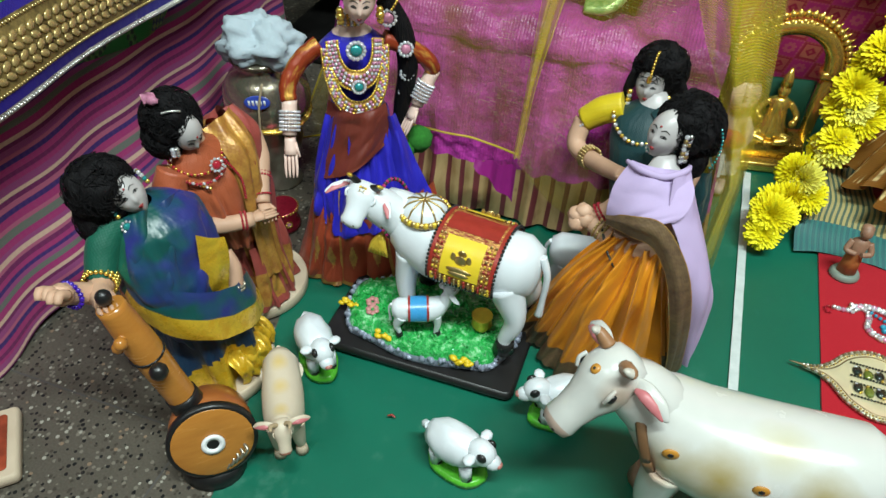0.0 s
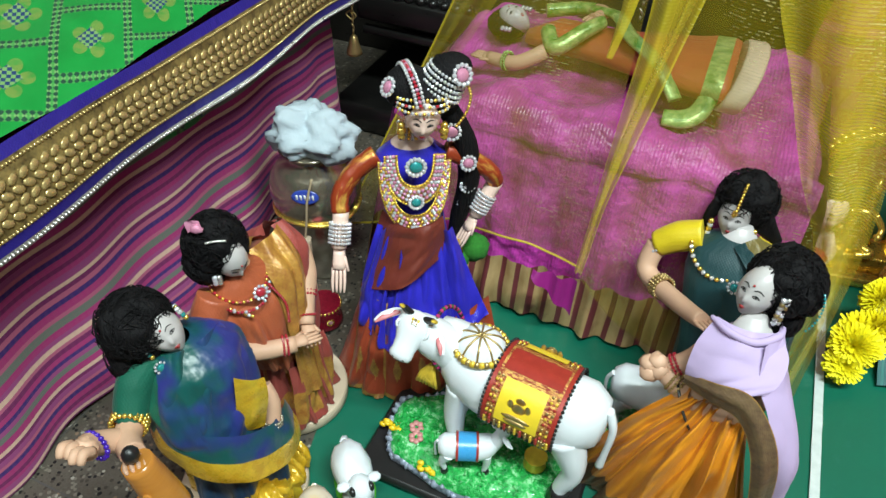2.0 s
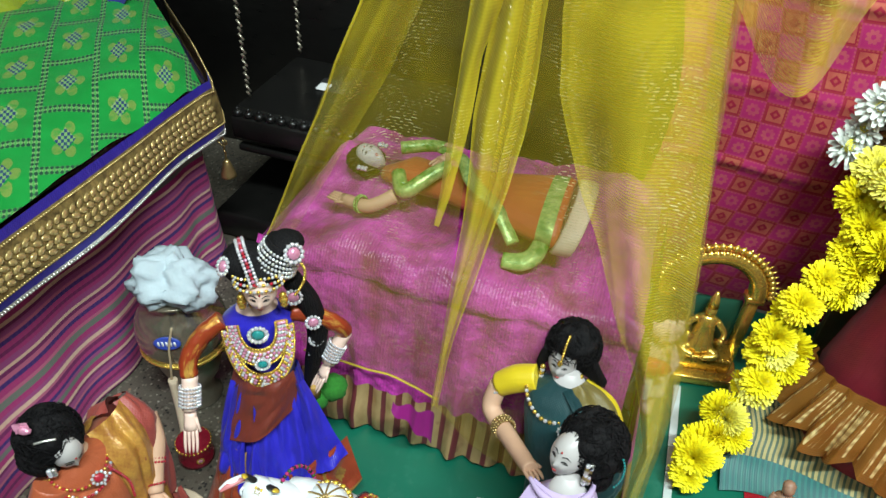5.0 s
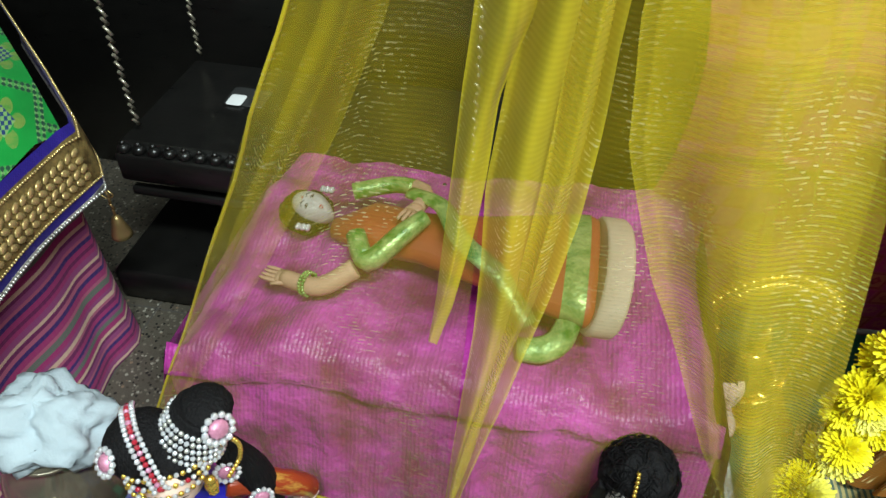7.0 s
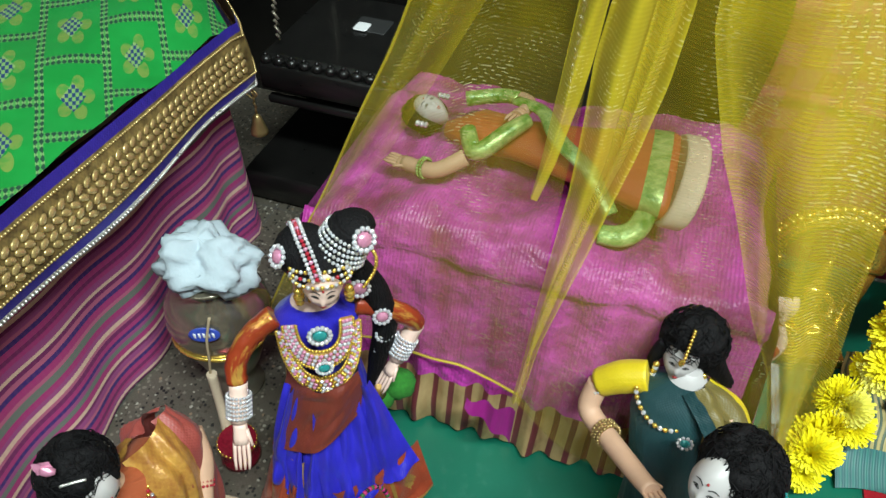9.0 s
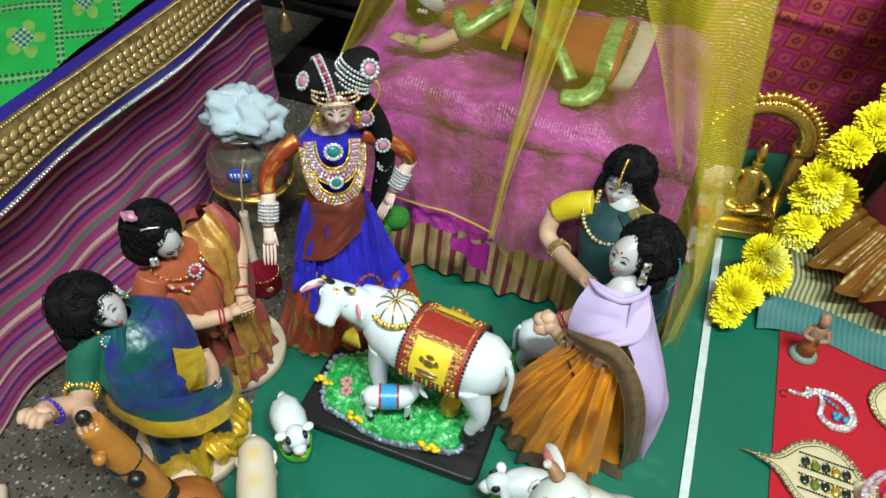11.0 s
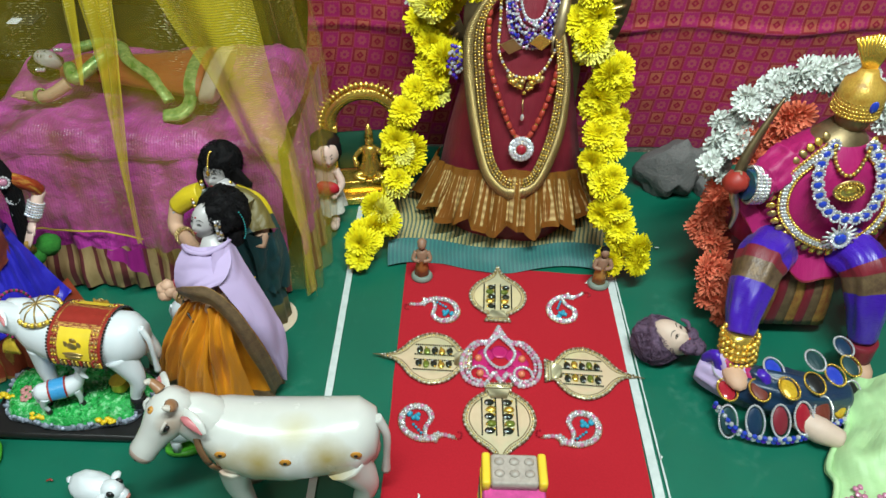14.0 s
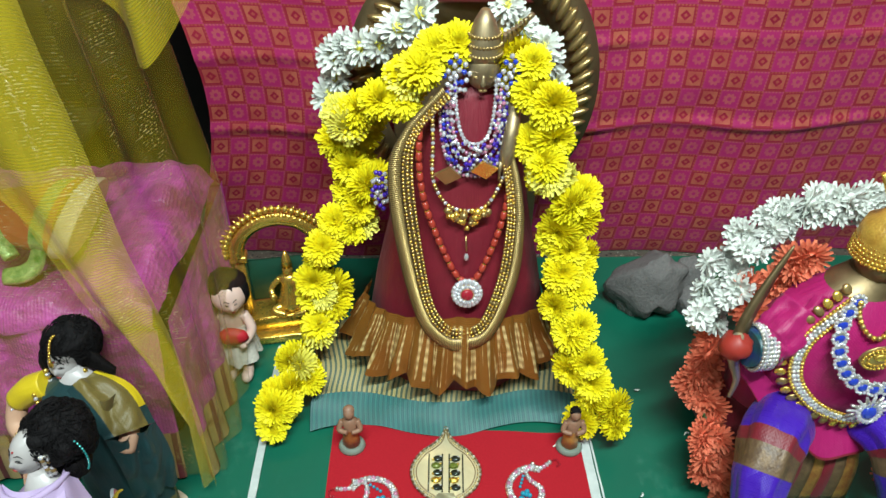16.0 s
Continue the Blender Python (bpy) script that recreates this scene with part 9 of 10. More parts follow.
# ---- flowers ----
def bloom(name, mat, r, layers, seed, curl=0.35, heart=None, width=0.16):
    """A double chrysanthemum: rings of curved petals on a small heart."""
    rng = random.Random(seed)
    s = Shape()
    for th0, n, ln in layers:
        for i in range(n):
            az = 2 * math.pi * (i + rng.uniform(-0.3, 0.3)) / n + th0
            th = th0 + rng.uniform(-0.1, 0.1)
            L = r * ln * rng.uniform(0.88, 1.08)
            w = r * width * rng.uniform(0.85, 1.15)
            rad = Vector((math.cos(az), math.sin(az), 0))
            side = Vector((-math.sin(az), math.cos(az), 0))
            pts = []
            for k, t in enumerate((0.15, 0.6, 1.0)):
                a = th - curl * (1 - t)
                q = (rad * math.sin(a) + Vector((0, 0, 1)) * math.cos(a)) * L * t
                ww = w * (0.45, 1.0, 0.55)[k]
                up = (rad * -math.cos(a) + Vector((0, 0, 1)) * math.sin(a)) * w * 0.35
                pts += [q - side * ww + up, q - up * 0.3, q + side * ww + up]
            s.add(pts, [(0, 1, 4, 3), (1, 2, 5, 4), (3, 4, 7, 6), (4, 5, 8, 7)], mat)
    s.ball((0, 0, r * 0.12), (r * 0.36, r * 0.36, r * 0.30), heart or mat, 8, 6)
    me = s.make(name).data
    bpy.data.objects.remove(bpy.data.objects[name])
    return me


FULL = [(0.12, 9, 0.62), (0.32, 16, 0.74), (0.54, 22, 0.84), (0.78, 28, 0.92), (1.02, 32, 0.98), (1.28, 34, 1.0), (1.55, 32, 0.98), (1.85, 26, 0.9), (2.2, 18, 0.78)]
YELLOW = [bloom("yellow_bloom", YPETAL, 0.0275, FULL, k, 0.55, None, 0.095) for k in range(4)]
PALEYB = [bloom("pale_bloom", PALEY, 0.026, FULL, 20 + k, 0.5, None, 0.10) for k in range(2)]
WHITE = [bloom("white_bloom", WPETAL, 0.027, [(0.3, 6, 0.6), (0.7, 10, 0.85), (1.1, 14, 1.0), (1.5, 16, 1.0), (1.9, 12, 0.8)], 40 + k, 0.2, PALEY, 0.14) for k in range(3)]
CORAL = [bloom("coral_bloom", OPETAL, 0.022, [(0.3, 8, 0.7), (0.7, 12, 0.9), (1.1, 16, 1.0), (1.5, 18, 1.0), (1.9, 14, 0.9)], 60 + k, 0.1, None, 0.13) for k in range(2)]
PAPER = [bloom("paper_bloom", WPETAL, 0.0185, [(0.3, 7, 0.8), (0.8, 11, 1.0), (1.3, 14, 1.0), (1.8, 12, 0.9)], 80 + k, 0.0, None, 0.16) for k in range(2)]


def garland(name, label, runs, seed):
    """runs: (path, gap, meshes, spread, size, part name)."""
    g = thing(name, *runs[0][0][-1][:2], 0, label, "garland")
    rng = random.Random(seed)
    cord = Shape()
    for path, gap, meshes, spread, size, nm in runs:
        p = smooth_path(path, 8)
        cord.tube(p, 0.004, STEM, 6, True, 1)
        for i, q in enumerate(spaced(p, gap)):
            ob = new(nm, rng.choice(meshes))
            ob.parent = g
            off = Vector((rng.uniform(-1, 1), rng.uniform(-1, 0.4), rng.uniform(-0.6, 0.8))) * spread
            d = Vector((rng.uniform(-0.8, 0.8), -1.0 + rng.uniform(-0.2, 0.5), rng.uniform(-0.1, 0.9)))
            place = q + off
            place.z = max(place.z, 0.03)
            ob.matrix_local = Matrix.Translation(-Vector(g.location)) @ Matrix.Translation(place) @ d.to_track_quat("Z", "Y").to_matrix().to_4x4() @ Matrix.Scale(size * rng.uniform(0.86, 1.12), 4)
    part("cord", cord, g, "green stem cord")
    return g


YL = [(0.455, 1.415, 0.500), (0.401, 1.395, 0.462), (0.350, 1.408, 0.420), (0.325, 1.425, 0.375), (0.335, 1.40, 0.31), (0.303, 1.375, 0.252), (0.283, 1.358, 0.190), (0.262, 1.345, 0.130), (0.247, 1.315, 0.085), (0.228, 1.268, 0.055), (0.203, 1.225, 0.038)]
YR = [(0.500, 1.415, 0.500), (0.545, 1.375, 0.480), (0.562, 1.345, 0.440), (0.572, 1.335, 0.390), (0.605, 1.340, 0.330), (0.610, 1.325, 0.275), (0.606, 1.295, 0.225), (0.622, 1.262, 0.172), (0.632, 1.252, 0.125), (0.655, 1.232, 0.090), (0.655, 1.215, 0.045)]
garland("flower_garland", "yellow chrysanthemum garland hung round the draped idol", [
    (YL, 0.0130, YELLOW + YELLOW + PALEYB[:1], 0.022, 1.0, "yellow_flower"), (YR, 0.0135, YELLOW + YELLOW + PALEYB, 0.021, 0.98, "yellow_flower"),
    ([(0.300, 1.500, 0.405), (0.300, 1.498, 0.455), (0.345, 1.470, 0.480), (0.395, 1.455, 0.505), (0.42, 1.46, 0.54)], 0.024, WHITE, 0.012, 1.0, "white_flower"),
    ([(0.585, 1.44, 0.455), (0.580, 1.440, 0.480), (0.545, 1.435, 0.510), (0.520, 1.44, 0.540)], 0.022, WHITE, 0.013, 1.0, "white_flower")], 3)
garland("paper_garland", "white and coral paper garland arched behind the seated doll", [
    ([(0.772, 1.235, 0.225), (0.770, 1.240, 0.268), (0.795, 1.258, 0.315), (0.840, 1.272, 0.350), (0.900, 1.285, 0.372), (0.980, 1.285, 0.360), (1.040, 1.265, 0.300)], 0.0050, PAPER, 0.026, 1.0, "white_paper_flower"),
    ([(0.850, 1.235, 0.330), (0.828, 1.225, 0.300), (0.805, 1.22, 0.27)], 0.008, CORAL, 0.016, 1.0, "coral_paper_flower"),
    ([(0.785, 1.222, 0.200), (0.776, 1.215, 0.160), (0.780, 1.185, 0.125), (0.782, 1.150, 0.100), (0.785, 1.135, 0.060), (0.80, 1.125, 0.030)], 0.0085, CORAL, 0.014, 1.0, "coral_paper_flower"),
    ([(1.04, 1.20, 0.2), (1.045, 1.15, 0.12), (1.03, 1.12, 0.04)], 0.0125, CORAL, 0.010, 1.0, "coral_paper_flower")], 5)


# ---- behind and beside the idol ----
def brass_arch():
    """Cast backing plate with a scaled rim, behind the idol."""
    b = thing("brass_backplate", 0.48, 1.52, 0, "cast brass backplate with a scaled rim behind the idol", "backplate")
    s = Shape()
    n = 60
    def arc(r1, r2, y, z0=0.40):
        return [(0.487 + r1 * math.cos(a), y, z0 + r2 * math.sin(a)) for a in np.linspace(-0.75, math.pi + 0.75, n)]
    s.loft([arc(0.172, 0.205, 1.520), arc(0.176, 0.210, 1.508), arc(0.150, 0.180, 1.500), arc(0.128, 0.155, 1.506), arc(0.126, 0.152, 1.522)], ANTIQUE, cap=False, closed=False)
    part("rim", s, b)
    k = Shape()
    for i in range(46):
        a = -0.65 + i * (math.pi + 1.3) / 45
        c = Vector((0.487 + 0.150 * math.cos(a), 1.500, 0.40 + 0.180 * math.sin(a)))
        rad = Vector((math.cos(a), 0, math.sin(a)))
        t = Vector((-math.sin(a), 0, math.cos(a)))
        rot = Matrix(((rad + t * 0.5).normalized(), Vector((0, 1, 0)), (t - rad * 0.5).normalized())).transposed()
        k.ball(c, (0.019, 0.006, 0.0052), BRASS, 8, 6, rot=rot)
    part("scale_band", k, b)
    part("plate", Shape().slab(0.487, 1.528, 0.22, 0.010, 0.02, 0.52, ANTIQUE, 0.004, 0.002), b)
    t = Shape().body([(0.545, 0.050, 0.018, 0.478, 1.497, 0), (0.57, 0.054, 0.02, 0.478, 1.497, 0), (0.60, 0.046, 0.02, 0.478, 1.497, 0), (0.63, 0.02, 0.01, 0.478, 1.497, 0)], BRASS, n=26)
    for i in range(9):
        a = -1.2 + i * 0.3
        t.ball((0.478 + 0.046 * math.sin(a), 1.482, 0.556 + 0.012 * math.cos(a)), (0.012, 0.010, 0.012), GOLD, 10, 7)
    part("finial", t, b)


brass_arch()


def under_cloth():
    def fn(u, v):
        x = 0.255 + 0.385 * u
        y = 1.232 + 0.16 * v + 0.012 * wave(u, 1.5)
        z = 0.008 + 0.058 * v + 0.006 * wave(u, 2.3, v * 2) * v + 0.003 * wob(u * 8, v * 5)
        return x + 0.012 * wob(v * 3, 2), y, z
    tagged(Shape().sheet(fn, 60, 30, green_stripe_cloth()).make("striped_cloth", (0.45, 1.28, 0)), "teal and gold striped cloth spread under the idol", "cloth")


under_cloth()


def throne():
    t = thing("gold_throne", 0.198, 1.43, 0, "small gilded throne with a beaded arch and a gold idol", "throne")
    part("base", Shape().slab(0.198, 1.425, 0.145, 0.075, 0.004, 0.020, GOLD, 0.004, 0.002), t)
    part("seat", Shape().slab(0.198, 1.432, 0.115, 0.055, 0.020, 0.048, metal("chased_gold", (0.85, 0.45, 0.08), 0.25, 0.5, 200), 0.004, 0.002), t, "chased gold seat block")
    for sx in (-1, 1):
        c = Shape().slab(0.198 + sx * 0.062, 1.438, 0.016, 0.018, 0.02, 0.150, GOLD, 0.003, 0.002)
        c.slab(0.198 + sx * 0.062, 1.438, 0.026, 0.024, 0.146, 0.158, GOLD, 0.003, 0.002)
        part("post", c, t)
    part("back_panel", Shape().slab(0.198, 1.448, 0.108, 0.004, 0.05, 0.135, plain("dark_green_lining", (0.006, 0.06, 0.035), 0.5)), t, "dark green lining")
    a = Shape()
    n = 40
    def arc(r, y, k=1.0):
        return [(0.198 + r * math.cos(q), y, 0.158 + r * k * math.sin(q)) for q in np.linspace(0, math.pi, n)]
    a.loft([arc(0.052, 1.446), arc(0.052, 1.430), arc(0.060, 1.424), arc(0.070, 1.424), arc(0.076, 1.430), arc(0.076, 1.446), arc(0.052, 1.446)], GOLD, cap=False, closed=False)
    part("arch", a, t)
    b = Shape()
    for i in range(27):
        q = math.pi * (i + 0.5) / 27
        for r, sz in ((0.080, 0.0055), (0.069, 0.0042)):
            b.ball((0.198 + r * math.cos(q), 1.428, 0.158 + r * math.sin(q) * (1 + 0.05 * math.sin(q) ** 6)), (sz, sz * 0.9, sz), GOLD, 8, 6)
        b.tube([(0.198 + 0.083 * math.cos(q), 1.428, 0.158 + 0.083 * math.sin(q)), (0.198 + 0.0905 * math.cos(q), 1.428, 0.158 + 0.0905 * math.sin(q))], [0.003, 0.0008], GOLD, 5, k=1)
    part("beading", b, t)
    r = Shape()
    r.beads([(0.142 + 0.112 * u, 1.421, 0.022) for u in np.linspace(0, 1, 20)], 0.003, GOLD, 0.006)
    r.beads([(0.142 + 0.112 * u, 1.404, 0.046) for u in np.linspace(0, 1, 20)], 0.002, GOLD, 0.005)
    part("bead_rim", r, t)
    g = Shape()
    g.body([(0.048, 0.024, 0.018, 0.206, 1.428, 0), (0.060, 0.026, 0.02, 0.206, 1.428, 0), (0.070, 0.018, 0.014, 0.206, 1.43, 0), (0.095, 0.014, 0.011, 0.206, 1.432, 0), (0.108, 0.016, 0.011, 0.206, 1.432, 0), (0.114, 0.006, 0.006, 0.206, 1.432, 0)], GOLD, n=20)
    g.ball((0.206, 1.430, 0.124), (0.009, 0.009, 0.011), GOLD, 12, 9)
    g.body([(0.132, 0.009, 0.009, 0.206, 1.431, 0), (0.145, 0.007, 0.007, 0.206, 1.431, 0), (0.160, 0.002, 0.002, 0.206, 1.431, 0)], GOLD, n=12)
    for sx in (-1, 1):
        g.tube([(0.206 + sx * 0.014, 1.430, 0.106), (0.206 + sx * 0.028, 1.424, 0.090), (0.206 + sx * 0.024, 1.412, 0.080)], [0.005, 0.0045, 0.004], GOLD, 8)
        g.tube([(0.206 + sx * 0.010, 1.420, 0.056), (0.206 + sx * 0.026, 1.410, 0.054), (0.206 + sx * 0.006, 1.404, 0.050)], [0.008, 0.007, 0.005], GOLD, 8)
        g.ball((0.206 + sx * 0.024, 1.410, 0.084), 0.006, GOLD, 8, 6)
    ob = tagged(g.make("gold_idol", (0.206, 1.43, 0.048)), "tiny gold idol seated on the gilded throne", "idol")
    ob.location.y += 0.022
    t.location.y += 0.022
    t.rotation_euler.z = radians(9)


throne()


def baby_doll():
    s = Shape()
    x, y = 0.136, 1.362
    s.body([(0.038, 0.024, 0.021, x, y, 0.06), (0.060, 0.024, 0.02, x, y, 0.04), (0.090, 0.020, 0.017, x, y, 0), (0.118, 0.018, 0.015, x, y, 0), (0.126, 0.008, 0.008, x, y, 0)], plain("blush_frock", (0.52, 0.36, 0.29), 0.7, 0, 0.25, 120), n=28, pleats=8)
    s.skirt((x, y), 0.100, 0.034, 0.020, 0.031, 8, 0.10, plain("printed_cream_cotton", (0.70, 0.66, 0.58), 0.7, 0, 0.4, 260), nu=60, nv=10)
    s.ball((x + 0.004, y - 0.004, 0.152), (0.024, 0.023, 0.026), PINKSKIN, 18, 14)
    face(s, (x + 0.005, y - 0.006, 0.150), 0.0225, (0.35, -0.9, -0.1), PINKSKIN, bindi=False)
    s.ball((x + 0.001, y + 0.004, 0.162), (0.027, 0.025, 0.024), hair_mat("brown_doll_hair", (0.012, 0.006, 0.005)), 18, 12, rough=0.12)
    s.ball((x - 0.018, y - 0.004, 0.150), (0.010, 0.014, 0.020), HAIR, 12, 8, rough=0.2)
    s.ball((x + 0.022, y + 0.002, 0.152), (0.009, 0.013, 0.020), HAIR, 12, 8, rough=0.2)
    for sx in (-1, 1):
        s.tube([(x + sx * 0.018, y - 0.004, 0.116), (x + sx * 0.028, y - 0.012, 0.094), (x + sx * 0.018, y - 0.024, 0.078)], [0.007, 0.007, 0.006], PINKSKIN, 10)
        s.ball((x + sx * 0.016, y - 0.026, 0.076), 0.0065, PINKSKIN, 8, 6)
        s.tube([(x + sx * 0.010, y - 0.006, 0.042), (x + sx * 0.012, y - 0.014, 0.022), (x + sx * 0.012, y - 0.018, 0.012)], [0.009, 0.008, 0.008], PINKSKIN, 10)
        s.ball((x + sx * 0.012, y - 0.026, 0.012), (0.0085, 0.014, 0.008), PINKSKIN, 10, 7)
    s.ball((x + 0.004, y - 0.026, 0.092), (0.022, 0.010, 0.014), plain("red_cushion", (0.50, 0.012, 0.025), 0.6), 12, 8, rough=0.2)
    ob = s.make("baby_doll", (x, y, 0))
    ob.scale = (1.05, 1.05, 1.05)
    tagged(ob, "small baby doll in a cream frock holding a red cushion", "doll")


baby_doll()


def rocks():
    for x, y, r, rz, h, sd in ((0.792, 1.480, 0.064, 0.3, 0.062, 1.0), (0.882, 1.505, 0.046, 0.9, 0.048, 4.0), (0.880, 1.475, 0.038, 0.2, 0.028, 7.0)):
        s = Shape()
        pts_c = Vector((x, y, h))
        s.ball(pts_c, (r, r * 0.72, h * 1.02), STONE, 40, 28, rough=0.38, seed=sd)
        rng = random.Random(int(sd))
        cuts = [(Vector((rng.uniform(-1, 1), rng.uniform(-1, 0.4), rng.uniform(-0.2, 1))).normalized(), rng.uniform(0.66, 0.86)) for _ in range(9)]
        flat = []
        for p in s.v:
            q = Vector((p[0] - x, (p[1] - y) / 0.72, (p[2] - h) * r / h)) / r
            for nrm, lim in cuts:
                over = q.dot(nrm) - lim
                if over > 0:
                    q -= nrm * over * 0.92
            q += q.normalized() * 0.03 * wob(q.x * 6, q.y * 6, q.z * 6 + sd)
            flat.append((x + q.x * r, y + q.y * r * 0.72, h + q.z * h))
        s.v = flat
        tagged(s.make("rock", (x, y, 0)), "rough grey field stone by the backdrop", "rock", "rocks")


rocks()


def small_figures():
    for x, y, body, label in ((0.317, 1.207, (0.36, 0.12, 0.03), "tiny clay figure in an orange cloth on a grey base"), (0.622, 1.200, (0.45, 0.22, 0.05), "tiny clay figure in ochre clothes on a grey base")):
        s = Shape()
        C = plain("ochre_clay_" + str(int(x * 100)), body, 0.5, 0, 0.3, 150)
        BROWN = plain("brown_clay_" + str(int(x * 100)), (0.30, 0.16, 0.10), 0.5, 0, 0.3, 150)
        s.body([(0.006, 0.018, 0.016, x, y, 0), (0.010, 0.019, 0.017, x, y, 0), (0.016, 0.016, 0.014, x, y, 0)], plain("grey_green_base_" + str(int(x * 100)), (0.20, 0.24, 0.20), 0.5), n=20)
        s.body([(0.016, 0.012, 0.011, x, y, 0.05), (0.035, 0.011, 0.010, x, y, 0.04), (0.050, 0.0085, 0.008, x, y, 0), (0.066, 0.011, 0.008, x, y, 0), (0.072, 0.004, 0.004, x, y, 0)], C, [C, C, BROWN, BROWN], 18, 6)
        s.ball((x, y - 0.001, 0.081), (0.0075, 0.0075, 0.009), BROWN, 12, 9)
        s.ball((x, y + 0.002, 0.085), (0.008, 0.008, 0.007), HAIR if x > 0.5 else BROWN, 10, 7)
        for sx in (-1, 1):
            s.tube([(x + sx * 0.010, y, 0.066), (x + sx * 0.014, y - 0.006, 0.054), (x + sx * 0.003, y - 0.012, 0.054)], [0.004, 0.004, 0.003], BROWN, 8)
        tagged(s.make("clay_figure", (x, y, 0)), label, "figurine", "clay figures")


small_figures()


# ---- rangoli pieces on the mat ----
PLATE = plain("gold_foil_plate", (0.92, 0.83, 0.54), 0.20, 0.50, 0.14, 60, 0.55, 70)


def plate_outline():
    """Unit outline of a pot-shaped lamp plate: pointed tip, round belly, short neck."""
    half = [(q.x, q.y) for q in smooth_path([(0.012, 0.72, 0), (0.045, 0.58, 0), (0.15, 0.45, 0), (0.33, 0.30, 0), (0.45, 0.06, 0), (0.40, -0.18, 0), (0.26, -0.33, 0), (0.155, -0.41, 0), (0.20, -0.53, 0)], 4)]
    return half + [(-a, b) for a, b in half[::-1]]


def rangoli_plate(x, y, rz, size):
    p = thing("rangoli_plate", x, y, 0.0075, "gold foil plate edged with beads, bearing two rows of jewels", "rangoli piece", "rangoli pieces on the mat")
    m = pose(x, y, 0.0075, 0, 0, rz) @ Matrix.Scale(size, 4)
    o = plate_outline()
    s = Shape(m)
    s.loft([[(a, b, 0.0) for a, b in o], [(a, b, 0.022) for a, b in o], [(a * 0.93, b * 0.93, 0.030) for a, b in o], [(a * 0.55, b * 0.55, 0.024) for a, b in o]], PLATE)
    plate = part("plate", s, p)
    e = Shape(m)
    ring = [(a, b, 0.032) for a, b in o] + [(o[0][0], o[0][1], 0.032)]
    e.beads(ring, 0.019, SILVER, 0.036, mats=[ANTIQUE, SILVER, ANTIQUE, STEEL])
    e.tube([(a * 0.85, b * 0.85, 0.031) for a, b, _ in ring], 0.007, ANTIQUE, 5, k=1)
    e.beads([(a * 0.92, b * 0.92, 0.034) for a, b, _ in ring], 0.011, STEEL, 0.030, mats=[GOLD, ANTIQUE])
    e.tube([(0, 0.70, 0.03), (0.01, 0.78, 0.03), (0.02, 0.86, 0.02)], [0.02, 0.012, 0.006], ANTIQUE, 6)
    part("bead_edge", e, plate, "beaded edge")
    j = Shape(m)
    for sx in (-1, 1):
        for k in range(5):
            j.ball((sx * 0.115 + 0.012 * (-1) ** k, -0.22 + k * 0.105, 0.040), (0.068, 0.050, 0.030), (DARKGEM, GOLD, DARKGEM, OLIVEGEM, DARKGEM)[k], 10, 6)
            j.ball((sx * 0.115 + 0.045, -0.20 + k * 0.105, 0.052), 0.020, (STONEGEM, GOLD)[k % 2], 6, 4)
            j.ball((sx * 0.115 - 0.050, -0.24 + k * 0.105, 0.050), 0.018, (GOLD, OLIVEGEM)[k % 2], 6, 4)
        j.beads([(sx * 0.22, -0.28 + 0.56 * u, 0.04) for u in np.linspace(0, 1, 12)], 0.014, DARKGEM, 0.03)
        j.beads([(sx * 0.045, -0.28 + 0.56 * u, 0.04) for u in np.linspace(0, 1, 12)], 0.014, DARKGEM, 0.03)
    part("jewel_inlay", j, plate, "dark green and gold jewels")


def paisley(x, y, rz, size, flip):
    p = thing("rangoli_paisley", x, y, 0.0068, "small curled paisley outlined in rhinestones with turquoise stones", "rangoli piece", "rangoli pieces on the mat")
    m = pose(x, y, 0.0068, 0, 0, rz) @ Matrix.Diagonal((size * flip, size, size, 1))
    loop = smooth_path([(0.50, 0.55, 0.03), (0.30, 0.42, 0.03), (0.10, 0.46, 0.03), (-0.20, 0.36, 0.03), (-0.42, 0.05, 0.03), (-0.36, -0.30, 0.03), (-0.08, -0.46, 0.03), (0.20, -0.34, 0.03), (0.26, -0.06, 0.03), (0.06, 0.14, 0.03), (-0.02, 0.34, 0.03), (0.14, 0.52, 0.03)], 6)
    e = Shape(m).beads(loop, 0.056, STONEGEM, 0.080, mats=[SILVER, STONEGEM, PINKGEM, STONEGEM])
    e.beads([(q.x * 0.84 - 0.01, q.y * 0.84, 0.03) for q in loop[6:-8]], 0.045, STONEGEM, 0.075, mats=[STONEGEM, SILVER])
    e.beads([(q.x * 1.10, q.y * 1.10, 0.02) for q in loop], 0.020, BRASS, 0.05)
    part("bead_outline", e, p)
    g = Shape(m)
    for k in range(6):
        g.ball((-0.10 + 0.09 * math.cos(k), -0.20 + 0.09 * math.sin(k * 1.3), 0.03), 0.055, TURQ, 8, 5)
    for k in range(4):
        g.ball((-0.18 + 0.03 * k, 0.0 + 0.08 * k, 0.03), 0.035, TURQ, 8, 5)
    part("stone_cluster", g, p, "turquoise stones")
    t = Shape(m).beads(smooth_path([(0.50, 0.55, 0.03), (0.64, 0.62, 0.03), (0.70, 0.50, 0.03), (0.60, 0.44, 0.03)], 4), 0.026, REDGEM, 0.06)
    part("tail_beads", t, p)


